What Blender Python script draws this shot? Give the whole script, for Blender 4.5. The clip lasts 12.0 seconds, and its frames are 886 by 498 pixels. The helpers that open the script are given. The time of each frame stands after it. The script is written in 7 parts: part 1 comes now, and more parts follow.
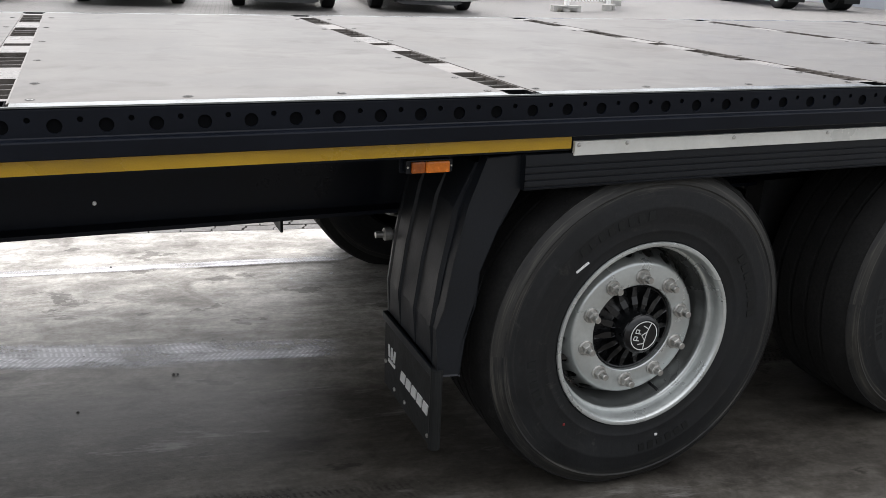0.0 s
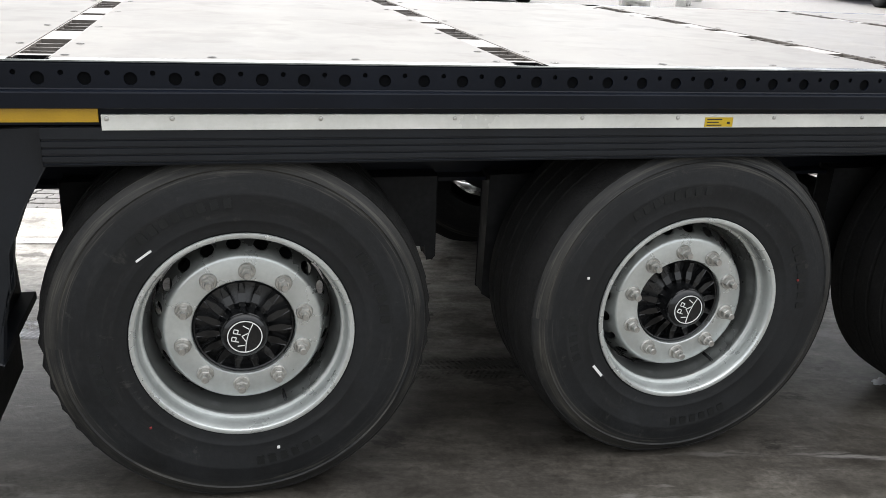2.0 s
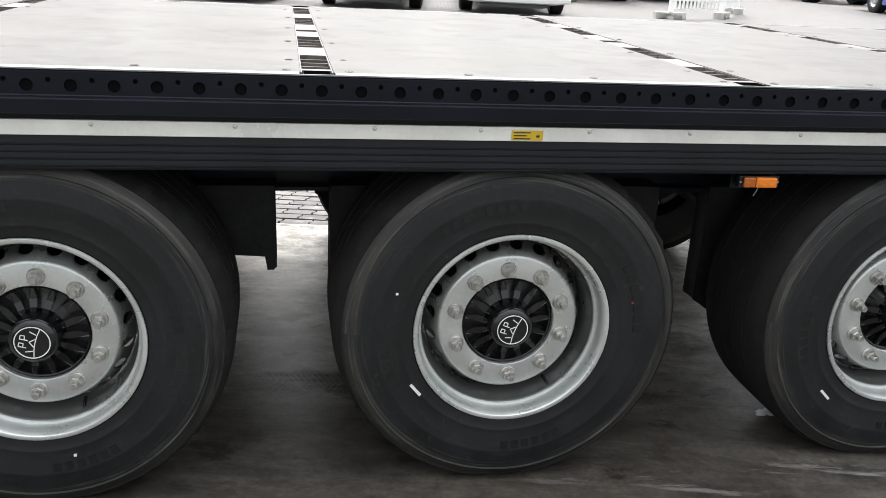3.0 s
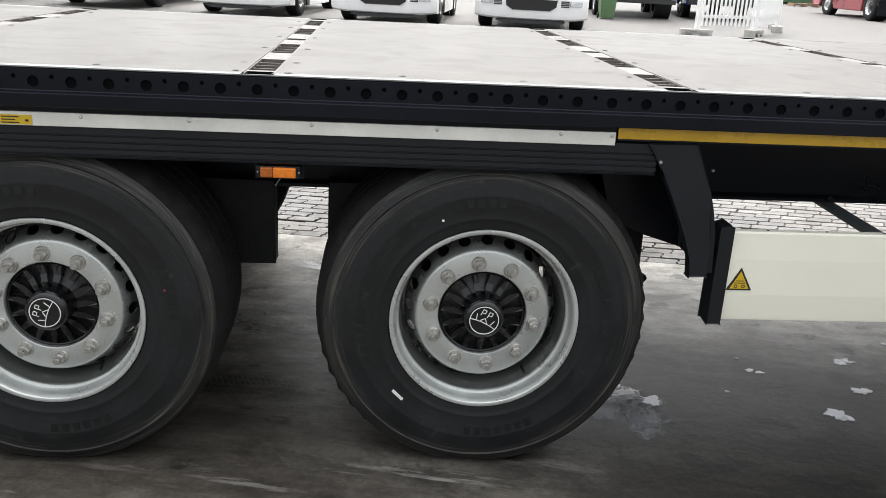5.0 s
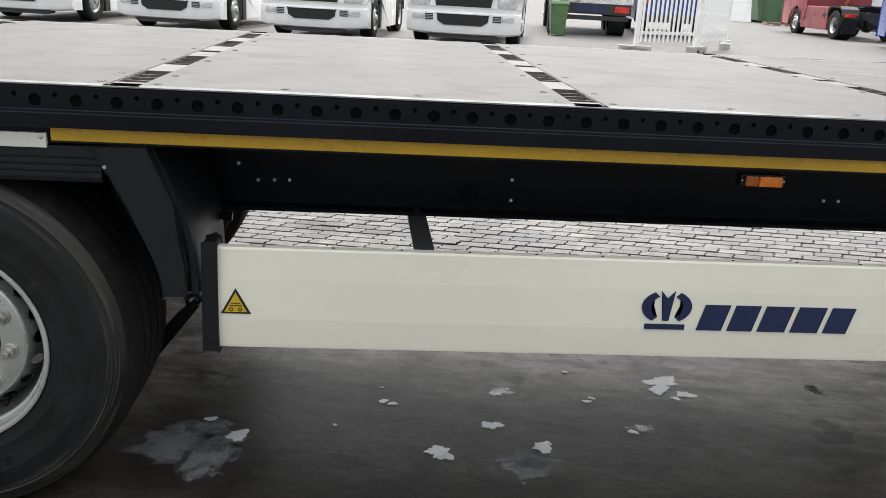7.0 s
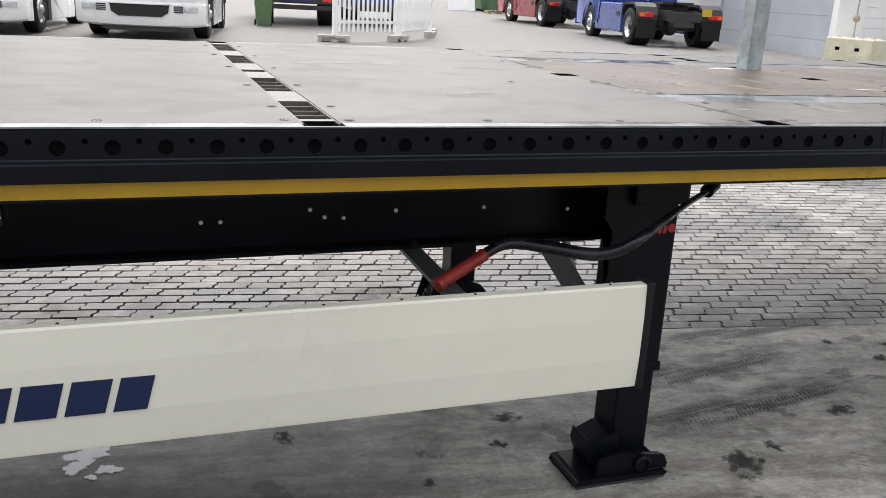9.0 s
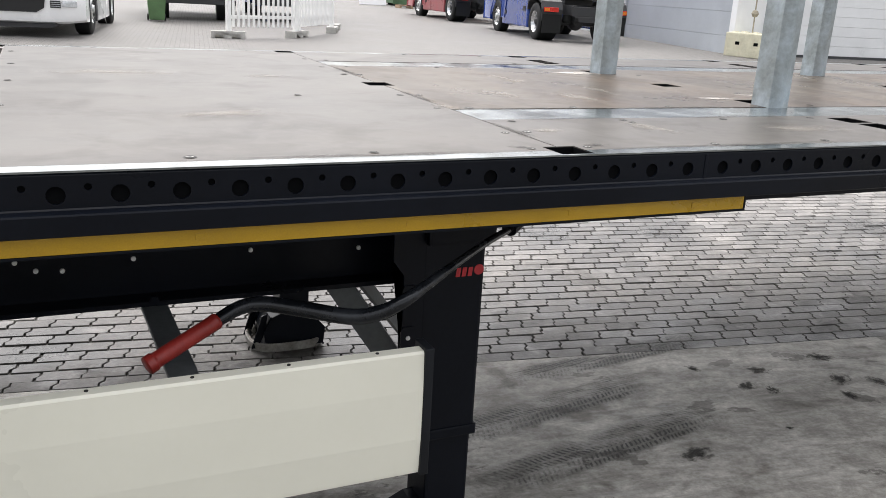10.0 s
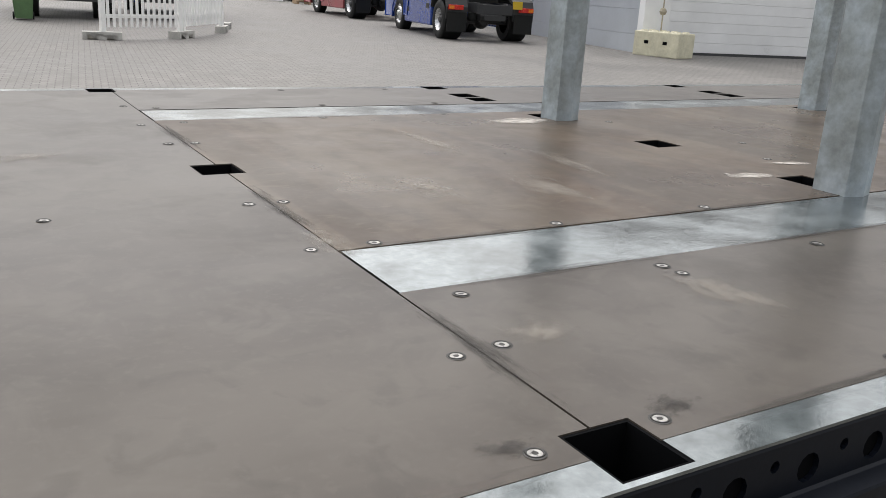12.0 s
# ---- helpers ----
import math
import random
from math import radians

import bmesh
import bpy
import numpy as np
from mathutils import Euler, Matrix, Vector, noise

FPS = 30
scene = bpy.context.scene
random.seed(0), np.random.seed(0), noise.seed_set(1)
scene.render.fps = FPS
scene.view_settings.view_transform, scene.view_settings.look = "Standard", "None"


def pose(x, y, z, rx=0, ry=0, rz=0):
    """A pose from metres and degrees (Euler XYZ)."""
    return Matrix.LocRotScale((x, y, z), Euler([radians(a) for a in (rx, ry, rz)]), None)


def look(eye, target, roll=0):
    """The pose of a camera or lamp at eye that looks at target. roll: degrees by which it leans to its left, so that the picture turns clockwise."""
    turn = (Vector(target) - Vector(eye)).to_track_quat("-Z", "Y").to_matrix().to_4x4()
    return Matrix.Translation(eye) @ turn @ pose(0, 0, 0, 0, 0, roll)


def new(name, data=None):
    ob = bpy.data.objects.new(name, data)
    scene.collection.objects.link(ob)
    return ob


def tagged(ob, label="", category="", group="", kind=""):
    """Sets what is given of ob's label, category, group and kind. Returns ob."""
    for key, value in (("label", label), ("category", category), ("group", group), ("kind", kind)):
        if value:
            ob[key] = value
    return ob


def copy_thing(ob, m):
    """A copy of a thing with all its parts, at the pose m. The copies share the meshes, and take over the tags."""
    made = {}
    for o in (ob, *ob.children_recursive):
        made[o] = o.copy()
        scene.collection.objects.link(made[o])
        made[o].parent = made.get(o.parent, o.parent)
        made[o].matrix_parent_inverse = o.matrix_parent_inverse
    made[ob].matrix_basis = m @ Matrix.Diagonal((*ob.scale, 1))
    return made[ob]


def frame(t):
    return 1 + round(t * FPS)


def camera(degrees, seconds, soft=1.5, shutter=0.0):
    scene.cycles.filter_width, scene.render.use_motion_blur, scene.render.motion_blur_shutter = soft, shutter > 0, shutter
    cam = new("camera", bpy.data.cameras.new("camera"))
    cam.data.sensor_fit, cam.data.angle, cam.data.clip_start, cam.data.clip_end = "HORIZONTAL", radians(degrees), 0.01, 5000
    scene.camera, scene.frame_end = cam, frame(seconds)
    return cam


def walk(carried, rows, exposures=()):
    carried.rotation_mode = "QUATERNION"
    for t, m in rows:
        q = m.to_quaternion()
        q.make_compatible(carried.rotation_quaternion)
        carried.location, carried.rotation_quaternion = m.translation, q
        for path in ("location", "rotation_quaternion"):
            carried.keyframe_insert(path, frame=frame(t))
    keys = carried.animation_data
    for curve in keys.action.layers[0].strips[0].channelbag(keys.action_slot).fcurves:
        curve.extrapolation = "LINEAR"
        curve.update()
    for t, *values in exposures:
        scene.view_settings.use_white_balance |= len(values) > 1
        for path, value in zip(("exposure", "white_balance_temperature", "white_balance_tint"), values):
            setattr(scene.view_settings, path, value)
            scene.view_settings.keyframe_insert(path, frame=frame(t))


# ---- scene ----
cam = camera(54.3, 12.0, 0.8)
PATH = [
    (0, (-1.456, -1.904, 1.523), (-0.729, -0.157, 0.874), 2.32),
    (0.3, (-1.240, -1.935, 1.526), (-0.533, -0.189, 0.853), 2.49),
    (0.5, (-1.115, -1.927, 1.506), (-0.405, -0.185, 0.825), 2.64),
    (0.8, (-0.905, -1.896, 1.508), (-0.215, -0.153, 0.809), 2.86),
    (1, (-0.766, -1.918, 1.516), (-0.124, -0.165, 0.799), 2.74),
    (1.2, (-0.620, -1.960, 1.500), (-0.028, -0.191, 0.779), 2.52),
    (1.5, (-0.399, -2.029, 1.506), (0.150, -0.247, 0.782), 2.82),
    (1.7, (-0.263, -2.069, 1.506), (0.272, -0.274, 0.805), 2.85),
    (2, (-0.035, -2.119, 1.489), (0.448, -0.297, 0.820), 2.81),
    (2.2, (0.096, -2.114, 1.486), (0.574, -0.287, 0.828), 3.04),
    (2.5, (0.313, -2.115, 1.503), (0.754, -0.276, 0.853), 3.10),
    (2.7, (0.445, -2.143, 1.509), (0.855, -0.298, 0.855), 3.09),
    (4.3, (1.746, -2.359, 1.504), (1.919, -0.468, 0.875), 2.88),
    (4.5, (1.891, -2.380, 1.502), (2.072, -0.490, 0.875), 2.94),
    (4.7, (2.048, -2.415, 1.503), (2.219, -0.520, 0.886), 2.79),
    (5, (2.278, -2.418, 1.506), (2.436, -0.524, 0.884), 2.88),
    (5.2, (2.438, -2.414, 1.488), (2.585, -0.519, 0.866), 3.03),
    (5.5, (2.672, -2.338, 1.496), (2.810, -0.443, 0.873), 2.88),
    (5.7, (2.816, -2.326, 1.498), (2.946, -0.427, 0.882), 2.73),
    (6, (3.050, -2.320, 1.489), (3.165, -0.418, 0.881), 2.84),
    (6.2, (3.211, -2.326, 1.499), (3.327, -0.421, 0.901), 2.82),
    (6.5, (3.445, -2.299, 1.494), (3.555, -0.390, 0.908), 2.87),
    (6.7, (3.589, -2.264, 1.482), (3.710, -0.355, 0.898), 2.97),
    (8.3, (4.721, -1.977, 1.480), (5.135, -0.109, 0.900), 2.82),
    (8.5, (4.857, -1.915, 1.469), (5.346, -0.064, 0.889), 2.87),
    (8.7, (4.978, -1.856, 1.478), (5.543, -0.025, 0.903), 3.12),
    (9, (5.169, -1.784, 1.487), (5.826, 0.015, 0.913), 3.06),
    (9.2, (5.303, -1.741, 1.486), (6.009, 0.041, 0.913), 2.99),
    (9.5, (5.492, -1.679, 1.512), (6.253, 0.080, 0.940), 3.16),
    (9.7, (5.584, -1.620, 1.524), (6.371, 0.127, 0.949), 3.24),
    (10, (5.713, -1.495, 1.515), (6.530, 0.236, 0.938), 3.26),
    (10.2, (5.791, -1.378, 1.523), (6.626, 0.345, 0.946), 3.40),
    (10.5, (5.881, -1.203, 1.546), (6.733, 0.512, 0.968), 3.43),
    (10.7, (5.932, -1.101, 1.543), (6.785, 0.613, 0.965), 3.39),
    (11, (6.027, -0.952, 1.542), (6.876, 0.763, 0.962), 3.17),
    (11.2, (6.106, -0.845, 1.561), (6.951, 0.873, 0.983), 3.25),
    (11.5, (6.168, -0.697, 1.574), (7.030, 1.013, 0.997), 3.54),
    (11.7, (6.204, -0.589, 1.570), (7.099, 1.105, 0.993), 3.46),
    (12, (6.236, -0.426, 1.566), (7.241, 1.204, 0.989), 3.44),
]
EXPOSURES = [(0, 0.74, 6380, 12), (0.5, 1.07, 6380, 12), (1, 1.2, 6380, 12), (1.5, 1.37, 6450, 11), (2.5, 1.26, 6450, 10), (4.5, 1.2, 6500, 10), (5, 1.07, 6500, 10), (5.5, 1.02, 6500, 10), (6, 0.99, 6500, 10), (6.5, 0.81, 6500, 10), (8.5, 0.76, 6500, 12), (9.5, 0.8, 6500, 12), (10.5, 0.78, 6500, 12), (11, 0.76, 6500, 12), (11.5, 0.5, 6500, 12), (12, 0.22, 6560, 11)]
walk(cam, [(t, look(eye, target, roll)) for t, eye, target, roll in PATH], EXPOSURES)

# ---- world, sun, exposure ----
world = bpy.data.worlds.new("overcast_sky")
scene.world = world
world.use_nodes = True
wn, wl = world.node_tree.nodes, world.node_tree.links
sky = wn.new("ShaderNodeTexSky")
sky.sky_type, sky.sun_disc = "NISHITA", False
sky.sun_elevation, sky.sun_rotation = radians(66), radians(8)
sky.air_density, sky.dust_density = 1.5, 6.0
grey = wn.new("ShaderNodeHueSaturation")
grey.inputs["Saturation"].default_value = 0.2
wl.new(sky.outputs["Color"], grey.inputs["Color"])
wl.new(grey.outputs["Color"], wn["Background"].inputs["Color"])
wn["Background"].inputs["Strength"].default_value = 0.185
sun = new("sun", bpy.data.lights.new("sun", "SUN"))
sun.data.energy, sun.data.angle, sun.data.color = 0.9, radians(120), (1.0, 0.99, 0.97)
sun.matrix_world = look((1, 4.5, 13), (0, 0, 0))


# ---- materials ----
def mat(name, colour, rough=0.5, metal=0.0, vary=0.25, big=1.2, small=40.0, bump=0.15, tint=None, spread=0.12, island=False, gloss_wear=0.15, coat=0.0, shine=0.5):
    """A surface with stains at one scale and grain at another."""
    m = bpy.data.materials.new(name)
    m.use_nodes = True
    n, l = m.node_tree.nodes, m.node_tree.links
    b = n["Principled BSDF"]
    tc = n.new("ShaderNodeTexCoord")
    n1, n2 = n.new("ShaderNodeTexNoise"), n.new("ShaderNodeTexNoise")
    for nd, s in ((n1, big), (n2, small)):
        nd.inputs["Scale"].default_value, nd.inputs["Detail"].default_value = s, 6
        nd.inputs["Roughness"].default_value = 0.6
        l.new(tc.outputs["Object"], nd.inputs["Vector"])
    r1 = n.new("ShaderNodeValToRGB")
    dark = tint or [c * (1 - vary) for c in colour]
    light = [min(1, c * (1 + vary * 0.5)) for c in colour]
    r1.color_ramp.elements[0].position, r1.color_ramp.elements[1].position = 0.5 - 1.6 * spread, 0.5 + 1.6 * spread
    r1.color_ramp.elements[0].color, r1.color_ramp.elements[1].color = (*dark, 1), (*light, 1)
    l.new(n1.outputs["Fac"], r1.inputs["Fac"])
    mx = n.new("ShaderNodeMix")
    mx.data_type, mx.blend_type = "RGBA", "OVERLAY"
    mx.inputs["Factor"].default_value = min(1.0, vary * 1.2)
    l.new(r1.outputs["Color"], mx.inputs["A"])
    l.new(n2.outputs["Color"], mx.inputs["B"])
    out = mx.outputs["Result"]
    hs0 = n.new("ShaderNodeHueSaturation")
    hs0.inputs["Saturation"].default_value = 1.0
    # grain without colour
    bw = n.new("ShaderNodeRGBToBW")
    l.new(n2.outputs["Color"], bw.inputs["Color"])
    l.new(bw.outputs["Val"], mx.inputs["B"])
    if island:
        rnd = n.new("ShaderNodeObjectInfo" if island == "object" else "ShaderNodeNewGeometry")
        mp = n.new("ShaderNodeMapRange")
        mp.inputs["To Min"].default_value, mp.inputs["To Max"].default_value = 0.7, 1.24
        l.new(rnd.outputs["Random" if island == "object" else "Random Per Island"], mp.inputs["Value"])
        l.new(mp.outputs["Result"], hs0.inputs["Value"])
    l.new(out, hs0.inputs["Color"])
    l.new(hs0.outputs["Color"], b.inputs["Base Color"])
    rr = n.new("ShaderNodeMapRange")
    rr.inputs["From Min"].default_value, rr.inputs["From Max"].default_value = 0.3, 0.7
    rr.inputs["To Min"].default_value, rr.inputs["To Max"].default_value = max(0.03, rough - gloss_wear), min(1, rough + gloss_wear)
    l.new(n1.outputs["Fac"], rr.inputs["Value"])
    l.new(rr.outputs["Result"], b.inputs["Roughness"])
    b.inputs["Metallic"].default_value = metal
    b.inputs["Specular IOR Level"].default_value = shine
    b.inputs["Coat Weight"].default_value = coat
    if bump:
        bp = n.new("ShaderNodeBump")
        bp.inputs["Strength"].default_value, bp.inputs["Distance"].default_value = bump, 0.004
        l.new(n2.outputs["Fac"], bp.inputs["Height"])
        l.new(bp.outputs["Normal"], b.inputs["Normal"])
    return m


M_BLACK = mat("black_chassis_paint", (0.0046, 0.0063, 0.0108), 0.36, vary=0.35, big=2, small=90, bump=0.04, shine=0.18)
M_WORNBLACK = mat("worn_black_paint_on_steel", (0.016, 0.018, 0.022), 0.28, 0.2, vary=0.8, big=9, small=80, bump=0.06, tint=(0.008, 0.0095, 0.012), spread=0.06)
M_PLASTIC = mat("black_plastic", (0.009, 0.0108, 0.0138), 0.48, vary=0.3, big=3, small=120, bump=0.08, shine=0.3)
M_UNDER = mat("road_dust_on_black_steel", (0.022, 0.0225, 0.023), 0.6, vary=0.6, big=6, small=50, bump=0.2, tint=(0.006, 0.0063, 0.007), spread=0.16, shine=0.2)
M_RUBBER = mat("tyre_rubber", (0.0105, 0.0115, 0.0115), 0.6, vary=0.6, big=5, small=60, bump=0.25, spread=0.2, shine=0.3)


def dusty_sidewall(m):
    """Dust caught on the shoulder and rings of the sidewall, with scuffs that run round the tyre."""
    n, l = m.node_tree.nodes, m.node_tree.links
    b = n["Principled BSDF"]
    tc = n.new("ShaderNodeTexCoord")
    sep = n.new("ShaderNodeSeparateXYZ")
    l.new(tc.outputs["Object"], sep.inputs["Vector"])
    flat = n.new("ShaderNodeCombineXYZ")
    l.new(sep.outputs["X"], flat.inputs["X"])
    l.new(sep.outputs["Z"], flat.inputs["Y"])
    r = n.new("ShaderNodeVectorMath")
    r.operation = "LENGTH"
    l.new(flat.outputs["Vector"], r.inputs[0])
    ang = n.new("ShaderNodeMath")
    ang.operation = "ARCTAN2"
    l.new(sep.outputs["Z"], ang.inputs[0])
    l.new(sep.outputs["X"], ang.inputs[1])
    polar = n.new("ShaderNodeCombineXYZ")
    l.new(r.outputs["Value"], polar.inputs["X"])
    l.new(ang.outputs["Value"], polar.inputs["Y"])
    info = n.new("ShaderNodeObjectInfo")
    l.new(info.outputs["Random"], polar.inputs["Z"])
    col = b.inputs["Base Color"].links[0].from_socket
    for scale, p0, p1, r0, r1, dust, amount in (((26, 1.0, 9), 0.4, 0.66, 0.442, 0.472, (0.09, 0.084, 0.07), 0.42), ((130, 1.6, 9), 0.52, 0.62, 0.43, 0.45, (0.11, 0.103, 0.088), 0.45), ((45, 3.0, 9), 0.54, 0.68, 0.28, 0.34, (0.035, 0.035, 0.033), 0.3), ((14, 7.0, 9), 0.62, 0.68, 0.3, 0.31, (0.045, 0.044, 0.04), 0.5)):
        mp = n.new("ShaderNodeMapping")
        mp.inputs["Scale"].default_value = scale
        l.new(polar.outputs["Vector"], mp.inputs["Vector"])
        t = n.new("ShaderNodeTexNoise")
        t.inputs["Scale"].default_value, t.inputs["Detail"].default_value, t.inputs["Roughness"].default_value = 1.0, 8, 0.7
        l.new(mp.outputs["Vector"], t.inputs["Vector"])
        a = n.new("ShaderNodeMapRange")
        a.inputs["From Min"].default_value, a.inputs["From Max"].default_value, a.inputs["To Max"].default_value = p0, p1, amount
        l.new(t.outputs["Fac"], a.inputs["Value"])
        g = n.new("ShaderNodeMapRange")
        g.inputs["From Min"].default_value, g.inputs["From Max"].default_value = r0, r1
        l.new(r.outputs["Value"], g.inputs["Value"])
        mul = n.new("ShaderNodeMath")
        mul.operation = "MULTIPLY"
        l.new(a.outputs["Result"], mul.inputs[0])
        l.new(g.outputs["Result"], mul.inputs[1])
        x = n.new("ShaderNodeMix")
        x.data_type = "RGBA"
        x.inputs["B"].default_value = (*dust, 1)
        l.new(mul.outputs["Value"], x.inputs["Factor"])
        l.new(col, x.inputs["A"])
        col = x.outputs["Result"]
    l.new(col, b.inputs["Base Color"])


M_SIDEWALL = mat("dusty_tyre_sidewall", (0.0116, 0.0125, 0.0134), 0.54, vary=0.5, big=5, small=60, bump=0.2, spread=0.2, shine=0.3)
dusty_sidewall(M_SIDEWALL)
M_TREAD = mat("dusty_tyre_tread", (0.015, 0.0148, 0.0142), 0.85, vary=0.8, big=14, small=90, bump=0.6, spread=0.2, shine=0.25)
M_RIM = mat("silver_rim_paint", (0.58, 0.605, 0.59), 0.3, 0.65, vary=0.18, big=5, small=80, bump=0.02)


# shade deep inside the rim, painted as a darker colour broken by noise
def rim_depth_shade(m):
    n, l = m.node_tree.nodes, m.node_tree.links
    b = n["Principled BSDF"]
    tc = n.new("ShaderNodeTexCoord")
    sep = n.new("ShaderNodeSeparateXYZ")
    l.new(tc.outputs["Object"], sep.inputs["Vector"])
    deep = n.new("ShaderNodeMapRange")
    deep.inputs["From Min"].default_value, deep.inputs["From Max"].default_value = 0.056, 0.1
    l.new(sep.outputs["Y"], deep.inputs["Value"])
    t = n.new("ShaderNodeTexNoise")
    t.inputs["Scale"].default_value, t.inputs["Detail"].default_value = 9.0, 7
    l.new(tc.outputs["Object"], t.inputs["Vector"])
    a = n.new("ShaderNodeMath")
    a.operation = "MULTIPLY_ADD"
    a.inputs[1].default_value = 0.9
    # the barrel between the disc and the flange gets the most painted shade
    flat, far = n.new("ShaderNodeVectorMath"), n.new("ShaderNodeVectorMath")
    flat.operation, far.operation = "MULTIPLY", "LENGTH"
    flat.inputs[1].default_value = (1, 0, 1)
    l.new(tc.outputs["Object"], flat.inputs[0])
    l.new(flat.outputs["Vector"], far.inputs[0])
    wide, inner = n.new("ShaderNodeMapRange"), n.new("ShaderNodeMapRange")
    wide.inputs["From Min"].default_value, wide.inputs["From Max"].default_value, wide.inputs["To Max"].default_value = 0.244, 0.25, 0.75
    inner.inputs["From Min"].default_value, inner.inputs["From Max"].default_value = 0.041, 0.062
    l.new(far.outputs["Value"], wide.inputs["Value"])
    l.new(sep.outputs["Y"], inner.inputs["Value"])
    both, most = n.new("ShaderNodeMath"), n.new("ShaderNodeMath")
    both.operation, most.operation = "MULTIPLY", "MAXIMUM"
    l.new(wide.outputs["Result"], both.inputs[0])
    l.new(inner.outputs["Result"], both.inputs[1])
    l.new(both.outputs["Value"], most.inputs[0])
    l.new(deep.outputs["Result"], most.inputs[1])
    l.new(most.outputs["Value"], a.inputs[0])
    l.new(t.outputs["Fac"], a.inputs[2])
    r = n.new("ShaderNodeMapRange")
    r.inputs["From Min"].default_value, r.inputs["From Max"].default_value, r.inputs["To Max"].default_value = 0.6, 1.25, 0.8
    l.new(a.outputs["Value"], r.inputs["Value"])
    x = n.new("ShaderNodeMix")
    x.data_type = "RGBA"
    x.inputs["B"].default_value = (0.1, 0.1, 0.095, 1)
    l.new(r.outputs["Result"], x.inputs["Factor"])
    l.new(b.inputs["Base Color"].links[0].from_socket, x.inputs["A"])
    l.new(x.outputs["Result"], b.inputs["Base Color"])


rim_depth_shade(M_RIM)
M_NUT = mat("zinc_nut", (0.52, 0.51, 0.48), 0.4, 0.8, vary=0.35, big=30, small=200, bump=0.1)
M_HUB = mat("black_hub_casting", (0.0055, 0.0058, 0.0064), 0.24, vary=0.3, big=8, small=120, bump=0.1, shine=0.5)
M_SPANGLE = mat("weathered_galvanised_post", (0.42, 0.48, 0.52), 0.36, 0.45, vary=0.42, big=7, small=55, bump=0.1, tint=(0.22, 0.235, 0.215), spread=0.13)
M_GALV_EDGE = mat("bright_galvanised_edge", (0.29, 0.315, 0.32), 0.17, 0.92, vary=0.35, big=9, small=70, bump=0.05, tint=(0.19, 0.205, 0.205), spread=0.07, gloss_wear=0.1)
M_PLY = mat("grey_coated_plywood", (0.055, 0.0448, 0.037), 0.32, vary=0.25, big=1.3, small=22, bump=0, spread=0.2, gloss_wear=0.04, shine=0.28)
M_PLY2 = mat("brown_coated_plywood", (0.07, 0.044, 0.0265), 0.31, vary=0.35, big=1.6, small=22, bump=0.012, tint=(0.037, 0.025, 0.018), spread=0.2, gloss_wear=0.12, shine=0.19)


def worn_board(m, along, pale, dark):
    """Lay blotches, drag marks and fine scratches over a board's own colour."""
    n, l = m.node_tree.nodes, m.node_tree.links
    b = n["Principled BSDF"]
    tc = n.new("ShaderNodeTexCoord")
    col = b.inputs["Base Color"].links[0].from_socket
    rough = b.inputs["Roughness"].links[0].from_socket
    streak = (0.22, 1, 1) if along == "x" else (1, 0.16, 1)
    layers = [(1.1, (1, 1, 1), 0.6, 0.46, 0.66, dark, 0.25), (2.3, (1, 1, 1), 0.5, 0.47, 0.64, pale, 0.5), (4.6, (1, 1, 1), 0.4, 0.5, 0.66, dark, 0.34),
              (6.0, streak, 0.1, 0.5, 0.6, pale, 0.3), (9.0, streak, 0.2, 0.52, 0.62, dark, 0.22), (22.0, (1, 1, 1), 0.3, 0.6, 0.7, pale, 0.3), (12.0, (1, 1, 1), 1.2, 0.51, 0.62, pale, 0.36), (17.0, (1, 1, 1), 0.8, 0.54, 0.66, dark, 0.36), (75.0, (1, 1, 1), 0.2, 0.55, 0.68, pale, 0.3)]
    if along == "y":
        layers += [(3.4, (1, 0.03, 1), 0.0, 0.49, 0.53, pale, 0.28), (5.2, (1, 0.03, 1), 0.0, 0.52, 0.55, dark, 0.35), (40.0, (0.3, 1, 1), 0.6, 0.62, 0.66, pale, 0.5)]
    for k, (scale, stretch, warp, p0, p1, colour, amount) in enumerate(layers):
        mp = n.new("ShaderNodeMapping")
        mp.inputs["Scale"].default_value = stretch
        mp.inputs["Location"].default_value = (3.1 * k, 1.7 * k, 0)
        mp.inputs["Rotation"].default_value = (0, 0, radians((0, 0, 0, 4, -3, 0, 0, 0, 0, -4, -4, 0)[k]))
        t = n.new("ShaderNodeTexNoise")
        t.inputs["Scale"].default_value, t.inputs["Detail"].default_value = scale, 4
        t.inputs["Roughness"].default_value, t.inputs["Distortion"].default_value = 0.52, warp
        l.new(tc.outputs["Object"], mp.inputs["Vector"])
        l.new(mp.outputs["Vector"], t.inputs["Vector"])
        mask = n.new("ShaderNodeMapRange")
        mask.inputs["From Min"].default_value, mask.inputs["From Max"].default_value = p0, p1
        mask.inputs["To Max"].default_value = amount
        l.new(t.outputs["Fac"], mask.inputs["Value"])
        x = n.new("ShaderNodeMix")
        x.data_type = "RGBA"
        x.inputs["B"].default_value = (*colour, 1)
        l.new(mask.outputs["Result"], x.inputs["Factor"])
        l.new(col, x.inputs["A"])
        col = x.outputs["Result"]
        if k in (0, 2):
            ad = n.new("ShaderNodeMath")
            ad.operation = "MULTIPLY_ADD"
            ad.inputs[1].default_value = 0.18
            l.new(mask.outputs["Result"], ad.inputs[0])
            l.new(rough, ad.inputs[2])
            rough = ad.outputs["Value"]
    l.new(col, b.inputs["Base Color"])
    l.new(rough, b.inputs["Roughness"])


